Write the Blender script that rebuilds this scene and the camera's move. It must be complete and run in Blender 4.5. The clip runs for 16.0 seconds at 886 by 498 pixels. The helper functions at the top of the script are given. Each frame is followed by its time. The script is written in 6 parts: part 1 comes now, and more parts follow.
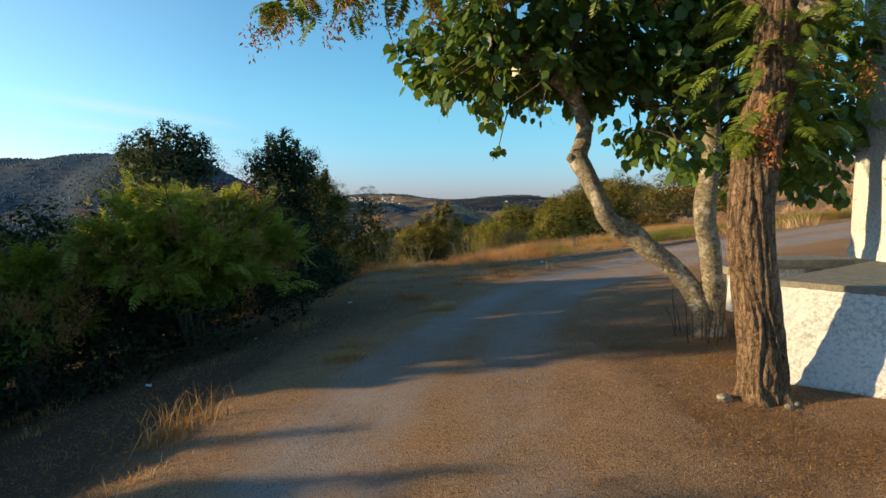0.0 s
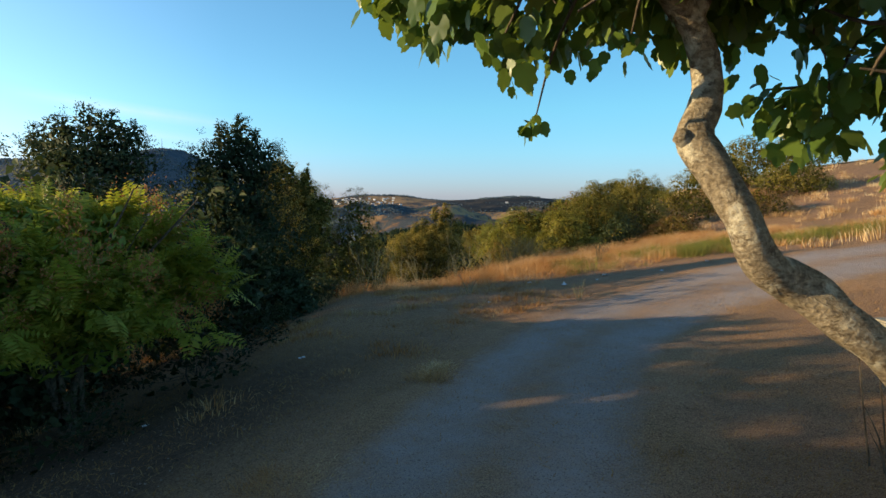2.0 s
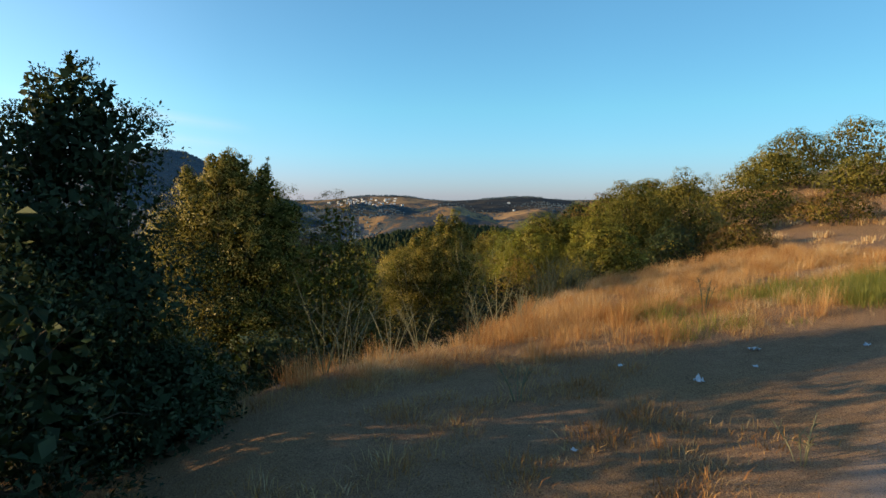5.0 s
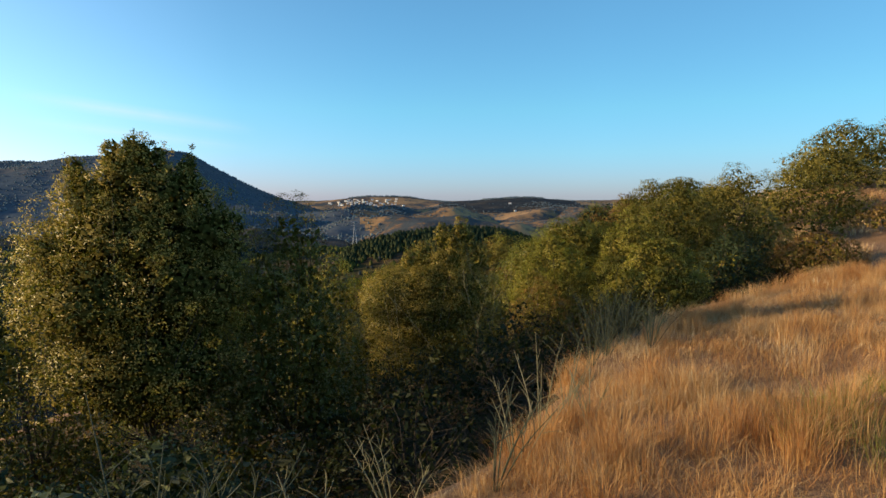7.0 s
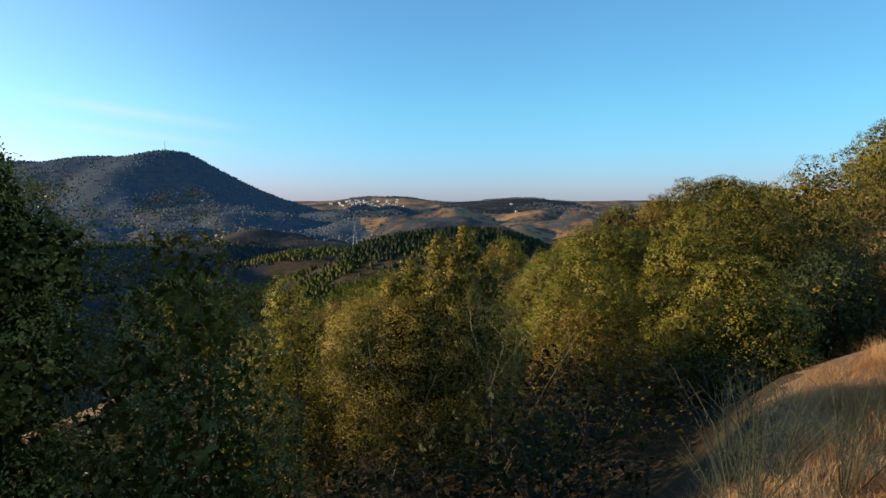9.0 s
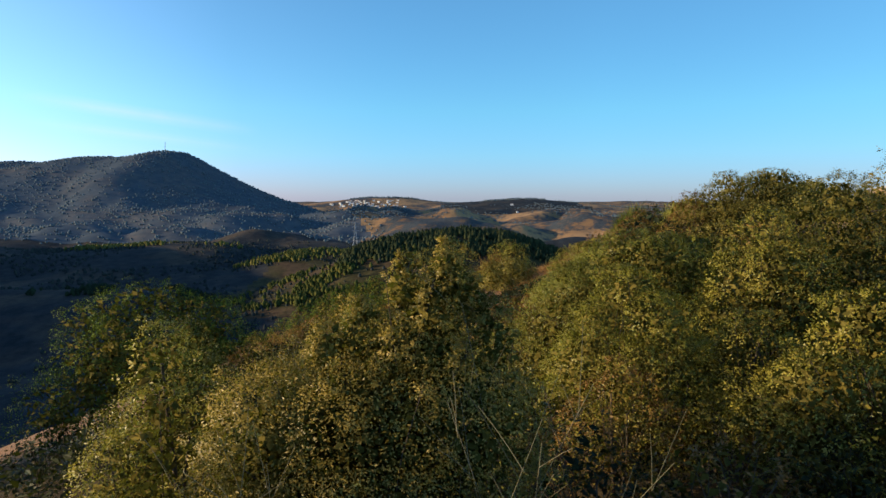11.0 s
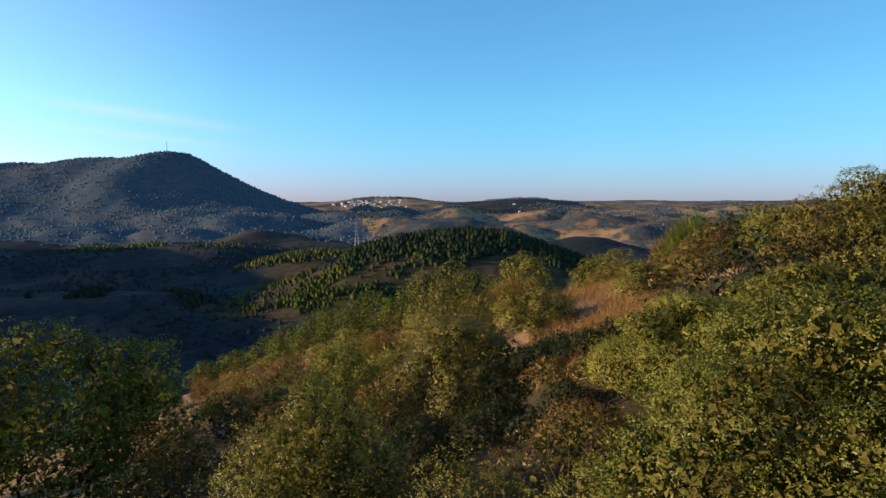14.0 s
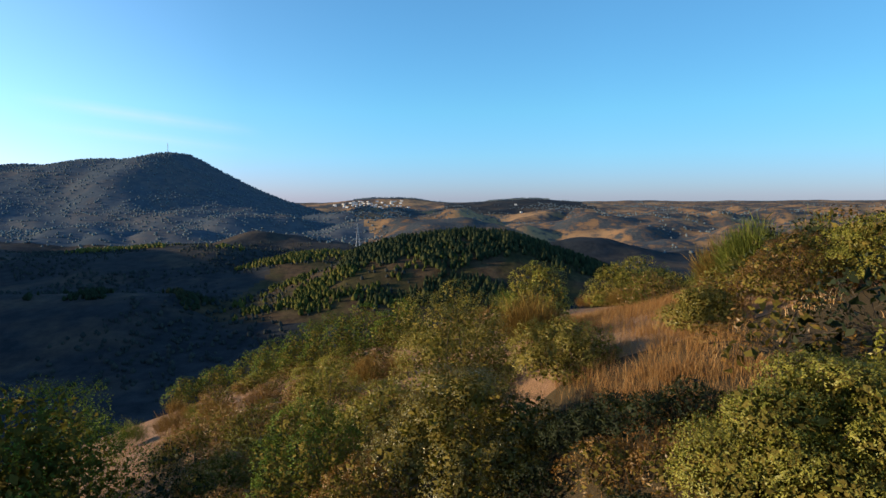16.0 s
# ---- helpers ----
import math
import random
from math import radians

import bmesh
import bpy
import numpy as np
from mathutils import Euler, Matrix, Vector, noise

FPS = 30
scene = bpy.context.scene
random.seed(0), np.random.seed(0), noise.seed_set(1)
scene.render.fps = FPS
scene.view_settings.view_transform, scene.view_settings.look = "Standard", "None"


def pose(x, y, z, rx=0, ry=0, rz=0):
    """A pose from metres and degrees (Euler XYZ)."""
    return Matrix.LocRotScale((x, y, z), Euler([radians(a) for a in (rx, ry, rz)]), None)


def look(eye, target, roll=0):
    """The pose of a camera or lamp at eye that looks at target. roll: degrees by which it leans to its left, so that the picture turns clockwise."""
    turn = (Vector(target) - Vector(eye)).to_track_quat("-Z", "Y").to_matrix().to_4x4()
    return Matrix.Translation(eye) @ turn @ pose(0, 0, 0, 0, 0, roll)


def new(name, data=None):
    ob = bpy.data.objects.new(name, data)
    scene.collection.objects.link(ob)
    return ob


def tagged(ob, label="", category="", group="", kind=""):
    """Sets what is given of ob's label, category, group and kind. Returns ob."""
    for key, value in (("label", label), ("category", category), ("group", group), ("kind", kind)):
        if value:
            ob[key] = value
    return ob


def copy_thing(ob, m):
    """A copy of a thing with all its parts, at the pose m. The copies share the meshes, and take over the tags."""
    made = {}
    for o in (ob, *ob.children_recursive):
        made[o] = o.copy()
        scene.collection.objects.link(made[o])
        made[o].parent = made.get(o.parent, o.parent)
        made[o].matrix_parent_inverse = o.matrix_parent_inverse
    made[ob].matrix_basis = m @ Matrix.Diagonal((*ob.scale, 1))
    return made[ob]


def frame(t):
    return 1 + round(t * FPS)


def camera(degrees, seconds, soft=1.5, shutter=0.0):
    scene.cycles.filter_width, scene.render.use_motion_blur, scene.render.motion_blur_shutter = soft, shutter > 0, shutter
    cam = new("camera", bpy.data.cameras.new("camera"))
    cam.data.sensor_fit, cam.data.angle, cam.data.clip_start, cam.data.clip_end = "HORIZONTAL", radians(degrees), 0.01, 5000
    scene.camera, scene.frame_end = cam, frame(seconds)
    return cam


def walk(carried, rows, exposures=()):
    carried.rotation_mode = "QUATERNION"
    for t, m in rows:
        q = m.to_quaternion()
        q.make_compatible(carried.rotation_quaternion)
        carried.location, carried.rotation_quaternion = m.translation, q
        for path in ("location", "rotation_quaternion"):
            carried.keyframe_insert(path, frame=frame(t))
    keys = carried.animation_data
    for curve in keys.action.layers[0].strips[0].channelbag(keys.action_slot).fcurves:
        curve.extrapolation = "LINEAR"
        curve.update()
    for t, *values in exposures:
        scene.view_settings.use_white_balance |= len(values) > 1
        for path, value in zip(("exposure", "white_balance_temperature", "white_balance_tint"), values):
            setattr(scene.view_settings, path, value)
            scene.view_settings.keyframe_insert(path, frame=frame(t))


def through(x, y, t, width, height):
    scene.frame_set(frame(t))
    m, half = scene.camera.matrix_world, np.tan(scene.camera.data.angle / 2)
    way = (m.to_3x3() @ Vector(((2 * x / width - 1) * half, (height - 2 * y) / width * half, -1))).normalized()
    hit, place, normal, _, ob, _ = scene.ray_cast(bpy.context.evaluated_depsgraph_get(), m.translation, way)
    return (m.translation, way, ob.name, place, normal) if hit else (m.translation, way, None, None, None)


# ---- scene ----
cam = camera(73.0, 16.0)
PATH = [
    (0, (-0.025, 0.092, 1.598), (-0.017, 2.084, 1.419), -0.0),
    (0.5, (-0.101, 0.851, 1.624), (-0.093, 2.843, 1.446), -0.0),
    (1, (-0.103, 1.714, 1.703), (-0.096, 3.706, 1.526), -0.0),
    (1.5, (-0.061, 2.599, 1.742), (-0.054, 4.591, 1.565), -0.1),
    (2, (0.078, 3.536, 1.682), (0.085, 5.528, 1.506), 0.1),
    (2.5, (0.165, 4.597, 1.584), (0.171, 6.589, 1.408), -0.0),
    (3, (0.22, 5.74, 1.594), (0.223, 7.732, 1.419), -0.1),
    (5.5, (-0.175, 11.108, 1.91), (-0.175, 13.1, 1.736), 0.0),
    (6, (-0.138, 12.456, 1.96), (-0.139, 14.448, 1.787), -0.0),
    (6.5, (-0.166, 13.824, 1.928), (-0.167, 15.817, 1.755), 0.0),
    (7, (-0.162, 15.16, 1.915), (-0.165, 17.152, 1.742), -0.1),
    (7.5, (-0.173, 16.405, 1.878), (-0.178, 18.398, 1.705), -0.2),
    (8, (-0.192, 17.719, 1.9), (-0.199, 19.711, 1.725), -0.3),
    (8.5, (-0.18, 19.17, 1.945), (-0.186, 21.163, 1.772), -0.1),
    (9, (-0.098, 20.392, 1.929), (-0.104, 22.385, 1.758), 0.0),
    (11.5, (0.302, 26.853, 1.792), (0.292, 28.846, 1.623), 0.0),
    (12, (0.205, 28.207, 1.891), (0.193, 30.199, 1.722), 0.0),
    (12.5, (0.153, 29.498, 1.938), (0.139, 31.49, 1.768), -0.0),
    (13, (0.151, 30.819, 1.98), (0.137, 32.811, 1.81), -0.1),
    (13.5, (0.166, 32.144, 2.006), (0.15, 34.136, 1.836), -0.2),
    (14, (0.177, 33.382, 2.082), (0.161, 35.375, 1.912), -0.2),
    (14.5, (0.207, 34.69, 2.107), (0.189, 36.682, 1.937), -0.3),
    (15, (0.225, 35.902, 2.143), (0.205, 37.894, 1.974), -0.3),
    (15.5, (0.229, 37.194, 2.128), (0.207, 39.187, 1.96), -0.3),
    (16, (0.179, 38.417, 2.19), (0.158, 40.41, 2.022), -0.3),
]
walk(cam, [(t, look(eye, target, roll)) for t, eye, target, roll in PATH], [(0, 0.55, 7000, 3), (2, 0.66, 7000, 4), (3, 0.64, 7100, 4), (6, 0.55, 7000, 5), (9, 0.53, 6600, 7), (16, 0.5, 6350, 8)])


# ---- light ----
SUN_AZ = radians(266.0)      # clockwise from +y
SUN_EL = radians(12.0)
to_sun = Vector((math.sin(SUN_AZ) * math.cos(SUN_EL), math.cos(SUN_AZ) * math.cos(SUN_EL), math.sin(SUN_EL)))
world = bpy.data.worlds.new("evening_sky")
scene.world = world
world.use_nodes = True


class Nodes:
    """Short hand for building a node tree."""

    def __init__(self, tree):
        self.tree = tree
        tree.nodes.clear()

    def add(self, kind, **values):
        node = self.tree.nodes.new(kind)
        for key, value in values.items():
            node.inputs[key.replace("_", " ")].default_value = value
        return node

    def link(self, a, b):
        self.tree.links.new(a, b)

    def value(self, a, socket):
        if isinstance(a, (int, float)):
            socket.default_value = a
        else:
            self.link(a, socket)

    def math(self, op, a, b=0.0, clamp=False):
        node = self.add("ShaderNodeMath")
        node.operation, node.use_clamp = op, clamp
        self.value(a, node.inputs[0])
        self.value(b, node.inputs[1])
        return node.outputs[0]

    def ramp(self, fac, stops, mode="LINEAR"):
        node = self.add("ShaderNodeValToRGB")
        node.color_ramp.interpolation = mode
        el = node.color_ramp.elements
        while len(el) < len(stops):
            el.new(0.5)
        for e, (p, c) in zip(el, stops):
            e.position = p
            e.color = (c, c, c, 1) if isinstance(c, (int, float)) else (*c, 1)
        self.link(fac, node.inputs[0])
        return node.outputs[0]

    def mix(self, fac, a, b, blend="MIX"):
        node = self.add("ShaderNodeMix")
        node.data_type, node.blend_type = "RGBA", blend
        for value, socket in ((fac, node.inputs[0]), (a, node.inputs[6]), (b, node.inputs[7])):
            if isinstance(value, (int, float)):
                socket.default_value = value
            elif isinstance(value, tuple):
                socket.default_value = (*value, 1)
            else:
                self.link(value, socket)
        return node.outputs[2]

    def noise(self, scale, detail=4.0, rough=0.55, vec=None, warp=0.0):
        node = self.add("ShaderNodeTexNoise", Scale=scale, Detail=detail, Roughness=rough, Distortion=warp)
        if vec is not None:
            self.link(vec, node.inputs["Vector"])
        return node.outputs["Fac"]


w = Nodes(world.node_tree)
sky = w.add("ShaderNodeTexSky")
sky.sky_type, sky.sun_disc, sky.sun_elevation, sky.sun_rotation = "NISHITA", False, SUN_EL, 2 * math.pi - SUN_AZ
sky.altitude, sky.air_density, sky.dust_density, sky.ozone_density = 100.0, 1.0, 0.1, 4.0
toned = w.add("ShaderNodeHueSaturation", Saturation=1.0, Value=1.05)
# thin evening cirrus, low over the far hill
co = w.add("ShaderNodeTexCoord").outputs["Generated"]
xyz = w.add("ShaderNodeSeparateXYZ")
w.link(co, xyz.inputs[0])
clear = w.ramp(xyz.outputs["Z"], [(0.0, (0.50, 0.60, 1.10)), (0.035, (0.56, 0.72, 1.12)), (0.07, (0.60, 0.85, 1.10)), (0.14, (0.66, 1.00, 1.06)), (0.35, (0.78, 1.08, 1.10)), (1.0, (0.95, 1.0, 0.94))])
sunward = w.ramp(w.math("MULTIPLY", w.math("ADD", xyz.outputs["X"], 1.0), 0.5), [(0.1, (2.3, 1.40, 1.28)), (0.34, (1.25, 1.07, 1.05)), (0.45, (1.10, 1.06, 1.06)), (0.62, 1.04), (0.85, 0.84)])
w.link(w.mix(1.0, w.mix(1.0, sky.outputs[0], clear, "MULTIPLY"), sunward, "MULTIPLY"), toned.inputs["Color"])
line = w.math("SUBTRACT", 0.13, w.math("MULTIPLY", w.math("ADD", xyz.outputs["X"], 0.51), 0.115))
away = w.math("ABSOLUTE", w.math("SUBTRACT", xyz.outputs["Z"], line))
thin = w.ramp(w.math("MULTIPLY", away, 60.0), [(0.0, 1.0), (0.3, 0.55), (0.75, 0.0)])
ends = w.ramp(w.math("ADD", xyz.outputs["X"], 1.0), [(0.42, 0.0), (0.50, 1.0), (0.60, 1.0), (0.71, 0.0)])
line2 = w.math("SUBTRACT", 0.098, w.math("MULTIPLY", w.math("ADD", xyz.outputs["X"], 0.51), 0.10))
thin2 = w.ramp(w.math("MULTIPLY", w.math("ABSOLUTE", w.math("SUBTRACT", xyz.outputs["Z"], line2)), 60.0), [(0.0, 0.6), (0.2, 0.35), (0.6, 0.0)])
streaks = w.math("MULTIPLY", w.math("ADD", thin, thin2), ends)
cover = w.math("MULTIPLY", streaks, w.math("MULTIPLY", w.noise(9.0, 4.0, 0.6, co, 0.5), 0.35))
clouded = w.mix(cover, toned.outputs[0], (5.2, 4.5, 4.6))
back = w.add("ShaderNodeBackground", Strength=0.15)
w.link(clouded, back.inputs["Color"])
w.link(back.outputs[0], w.add("ShaderNodeOutputWorld").inputs[0])

lamp = bpy.data.lights.new("sun", "SUN")
lamp.energy, lamp.angle, lamp.color = 5.0, radians(0.6), (1.0, 0.76, 0.46)
new("sun", lamp).matrix_world = look(to_sun * 60, (0, 0, 0))


# ---- materials ----
def material(name):
    mat = bpy.data.materials.new(name)
    mat.use_nodes = True
    n = Nodes(mat.node_tree)
    out = n.add("ShaderNodeOutputMaterial")
    return mat, n, out


def place(n):
    return n.add("ShaderNodeNewGeometry").outputs["Position"]


def finish(n, out, colour, rough=0.8, height=None, bump=0.3, size=0.02, spec=0.3):
    bsdf = n.add("ShaderNodeBsdfPrincipled")
    n.link(colour, bsdf.inputs["Base Color"])
    n.value(rough, bsdf.inputs["Roughness"])
    bsdf.inputs["Specular IOR Level"].default_value = spec
    if height is not None:
        b = n.add("ShaderNodeBump", Strength=bump, Distance=size)
        n.link(height, b.inputs["Height"])
        n.link(b.outputs[0], bsdf.inputs["Normal"])
    n.link(bsdf.outputs[0], out.inputs[0])
    return bsdf


def leaf_material(name, stops, through=0.3, rough=0.45, gloss=0.4, glow=(0.16, 0.2, 0.02), patchy=0.0):
    """Foliage: each leaf its own tint, light passing through it."""
    mat, n, out = material(name)
    rnd = n.add("ShaderNodeNewGeometry").outputs["Random Per Island"]
    obj = n.add("ShaderNodeObjectInfo").outputs["Random"]
    patch = n.noise(0.9, 3.0, 0.6, place(n))
    if patchy:
        patch = n.math("ADD", n.math("MULTIPLY", n.math("SUBTRACT", patch, 0.5), patchy), 0.5)
    fac = n.math("ADD", n.math("MULTIPLY", rnd, 0.5), n.math("ADD", n.math("MULTIPLY", patch, 0.45), n.math("MULTIPLY", obj, 0.34)))
    colour = n.ramp(n.math("SUBTRACT", fac, 0.1), stops)
    bsdf = n.add("ShaderNodeBsdfPrincipled", Roughness=rough)
    bsdf.inputs["Specular IOR Level"].default_value = gloss
    n.link(colour, bsdf.inputs["Base Color"])
    lit = n.add("ShaderNodeBsdfTranslucent")
    n.link(n.mix(0.55, colour, glow), lit.inputs["Color"])
    mixed = n.add("ShaderNodeMixShader", Fac=through)
    n.link(bsdf.outputs[0], mixed.inputs[1])
    n.link(lit.outputs[0], mixed.inputs[2])
    n.link(mixed.outputs[0], out.inputs[0])
    return mat


OAK = leaf_material("oak_leaf", [(0.0, (0.085, 0.080, 0.014)), (0.45, (0.205, 0.178, 0.032)), (0.8, (0.32, 0.25, 0.055)), (1.0, (0.44, 0.33, 0.10))], 0.3, 0.42, 0.3)
TAWNYOAK = leaf_material("tawny_oak_leaf", [(0.0, (0.14, 0.108, 0.022)), (0.45, (0.33, 0.245, 0.05)), (0.8, (0.48, 0.345, 0.09)), (1.0, (0.58, 0.43, 0.16))], 0.36, 0.42, 0.3)
DARKOAK = leaf_material("dark_oak_leaf", [(0.0, (0.050, 0.050, 0.012)), (0.45, (0.14, 0.126, 0.028)), (0.8, (0.25, 0.20, 0.05)), (1.0, (0.38, 0.28, 0.10))], 0.2, 0.38, 0.45, (0.2, 0.13, 0.03))
OLIVE = leaf_material("olive_leaf", [(0.0, (0.014, 0.024, 0.012)), (0.5, (0.036, 0.053, 0.024)), (1.0, (0.10, 0.118, 0.058))], 0.12, 0.6, 0.15)
INNER = leaf_material("inner_leaf", [(0.0, (0.056, 0.048, 0.013)), (0.5, (0.130, 0.106, 0.024)), (1.0, (0.22, 0.168, 0.045))], 0.2, 0.8, 0.05)
BRIGHT = leaf_material("bright_leaf", [(0.0, (0.022, 0.044, 0.006)), (0.5, (0.070, 0.118, 0.012)), (1.0, (0.22, 0.27, 0.035))], 0.16, 0.6, 0.12)
SAGE = leaf_material("sage_leaf", [(0.0, (0.090, 0.097, 0.016)), (0.5, (0.215, 0.212, 0.034)), (0.8, (0.33, 0.305, 0.055)), (1.0, (0.43, 0.375, 0.085))], 0.3, 0.42, 0.28)
YELLOW = leaf_material("yellow_leaf", [(0.0, (0.125, 0.125, 0.016)), (0.5, (0.275, 0.252, 0.032)), (1.0, (0.44, 0.35, 0.068))], 0.35, 0.42, 0.35)
RUSSET = leaf_material("russet_leaf", [(0.0, (0.085, 0.048, 0.012)), (0.5, (0.205, 0.112, 0.024)), (1.0, (0.34, 0.20, 0.045))], 0.25, glow=(0.36, 0.17, 0.045))
BROOM = leaf_material("broom_twig", [(0.0, (0.10, 0.068, 0.02)), (0.5, (0.22, 0.145, 0.036)), (1.0, (0.38, 0.23, 0.075))], 0.2, 0.7, 0.1, glow=(0.36, 0.17, 0.045))
GREENBROOM = leaf_material("green_broom_twig", [(0.0, (0.072, 0.096, 0.018)), (0.5, (0.144, 0.168, 0.030)), (1.0, (0.240, 0.228, 0.060))], 0.25, 0.7, 0.1)
FIG = leaf_material("fig_leaf", [(0.0, (0.055, 0.11, 0.022)), (0.5, (0.13, 0.21, 0.04)), (0.85, (0.22, 0.28, 0.06)), (1.0, (0.36, 0.31, 0.07))], 0.45, 0.36, 0.5)
# Far woods tinted blue-grey, the haze of distance put into their colour
HAZYWOOD = leaf_material("hazed_distant_wood", [(0.0, (0.090, 0.118, 0.142)), (0.6, (0.130, 0.160, 0.176)), (1.0, (0.165, 0.182, 0.182))], 0.0, 0.9, 0.0)
# Valley woods, the valley's shade put into their near-black colour
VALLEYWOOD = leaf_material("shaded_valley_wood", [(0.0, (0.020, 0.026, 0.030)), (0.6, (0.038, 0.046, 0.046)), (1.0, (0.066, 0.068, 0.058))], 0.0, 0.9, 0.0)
# Lighter copy of the forest leaf, low sunlight put into its colour
SUNLITWOOD = leaf_material("sunlit_wood_leaf", [(0.0, (0.030, 0.038, 0.012)), (0.5, (0.085, 0.092, 0.022)), (1.0, (0.19, 0.16, 0.045))], 0.1, 0.8, 0.05)
PINNATE = leaf_material("pinnate_leaf", [(0.0, (0.16, 0.20, 0.022)), (0.5, (0.36, 0.37, 0.042)), (0.85, (0.50, 0.40, 0.06)), (1.0, (0.58, 0.30, 0.06))], 0.58)
PINNATETREE = leaf_material("roadside_pinnate_leaf", [(0.0, (0.07, 0.12, 0.018)), (0.5, (0.17, 0.24, 0.034)), (1.0, (0.32, 0.31, 0.05))], 0.45)
# Low scrub leaf, deep shade put into its near-black green
SHADEDSCRUB = leaf_material("shaded_scrub_leaf", [(0.0, (0.008, 0.013, 0.007)), (0.5, (0.020, 0.028, 0.012)), (1.0, (0.052, 0.056, 0.024))], 0.1, 0.6, 0.12)
RUSTGRASS = leaf_material("rusty_grass", [(0.0, (0.13, 0.058, 0.020)), (0.4, (0.27, 0.135, 0.045)), (0.75, (0.40, 0.23, 0.085)), (1.0, (0.54, 0.38, 0.19))], 0.2, 0.7, 0.1, glow=(0.36, 0.17, 0.045))
SEEDS = leaf_material("seed_cluster", [(0.0, (0.20, 0.07, 0.028)), (0.5, (0.42, 0.16, 0.06)), (1.0, (0.5, 0.26, 0.12))], 0.25, 0.7, 0.1, glow=(0.36, 0.17, 0.045))
STRAW = leaf_material("straw", [(0.0, (0.20, 0.08, 0.03)), (0.3, (0.42, 0.19, 0.066)), (0.65, (0.60, 0.37, 0.16)), (1.0, (0.80, 0.64, 0.40))], 0.3, 0.7, 0.15, glow=(0.36, 0.17, 0.045), patchy=3.2)
GREENGRASS = leaf_material("green_grass", [(0.0, (0.110, 0.132, 0.028)), (0.5, (0.220, 0.220, 0.055)), (1.0, (0.396, 0.319, 0.110))], 0.35, 0.7, 0.1)
FOREST = leaf_material("forest_leaf", [(0.0, (0.012, 0.021, 0.014)), (0.6, (0.028, 0.040, 0.020)), (1.0, (0.065, 0.07, 0.028))], 0.05, 0.8, 0.05)
STALK = leaf_material("dry_stalk", [(0.0, (0.13, 0.12, 0.07)), (0.5, (0.22, 0.2, 0.12)), (1.0, (0.34, 0.3, 0.2))], 0.1, 0.7, 0.1)
GREYSTALK = leaf_material("grey_green_stalk", [(0.0, (0.034, 0.045, 0.03)), (0.5, (0.06, 0.072, 0.05)), (1.0, (0.11, 0.11, 0.075))], 0.1, 0.7, 0.1)


def bark_material(name, dark, pale, lichen, ridge, cracks=0.0):
    mat, n, out = material(name)
    pos = n.add("ShaderNodeTexCoord").outputs["Object"]
    squash = n.add("ShaderNodeMapping")
    squash.inputs["Scale"].default_value = (1.0, 1.0, ridge)
    n.link(pos, squash.inputs["Vector"])
    grain = n.noise(26.0, 6.0, 0.65, squash.outputs[0], 0.4)
    blotch = n.noise(5.0, 5.0, 0.7, pos)
    base = n.ramp(grain, [(0.3, dark), (0.7, pale)])
    colour = n.mix(n.ramp(blotch, [(0.52, 0.0), (0.62, 1.0)]), base, lichen)
    spots = n.ramp(n.noise(19.0, 4.0, 0.7, pos), [(0.54, 0.0), (0.64, 0.75)])
    colour = n.mix(spots, colour, dark)
    relief = grain
    if cracks:
        wave = n.add("ShaderNodeMix")
        wave.data_type = "VECTOR"
        wave.inputs[0].default_value = 0.12
        n.link(squash.outputs[0], wave.inputs[4])
        wob = n.add("ShaderNodeTexNoise", Scale=7.0, Detail=3.0)
        n.link(pos, wob.inputs["Vector"])
        n.link(wob.outputs["Color"], wave.inputs[5])
        plates = n.add("ShaderNodeTexVoronoi", Scale=cracks)
        plates.feature = "DISTANCE_TO_EDGE"
        n.link(wave.outputs[1], plates.inputs["Vector"])
        edge = n.ramp(plates.outputs["Distance"], [(0.0, 0.35), (0.10, 1.0)])
        colour = n.mix(edge, tuple(c * 0.8 for c in dark), colour)
        relief = n.math("ADD", grain, n.math("MULTIPLY", edge, 0.35))
    finish(n, out, colour, 0.9, relief, 1.0, 0.03, 0.1)
    return mat


BARK = bark_material("furrowed_bark", (0.06, 0.036, 0.022), (0.36, 0.24, 0.15), (0.27, 0.175, 0.105), 0.13, 34.0)
FIGBARK = bark_material("fig_bark", (0.10, 0.075, 0.05), (0.40, 0.33, 0.23), (0.52, 0.47, 0.36), 1.4)
TWIG = bark_material("twig_bark", (0.05, 0.04, 0.03), (0.16, 0.125, 0.09), (0.12, 0.1, 0.07), 0.4)


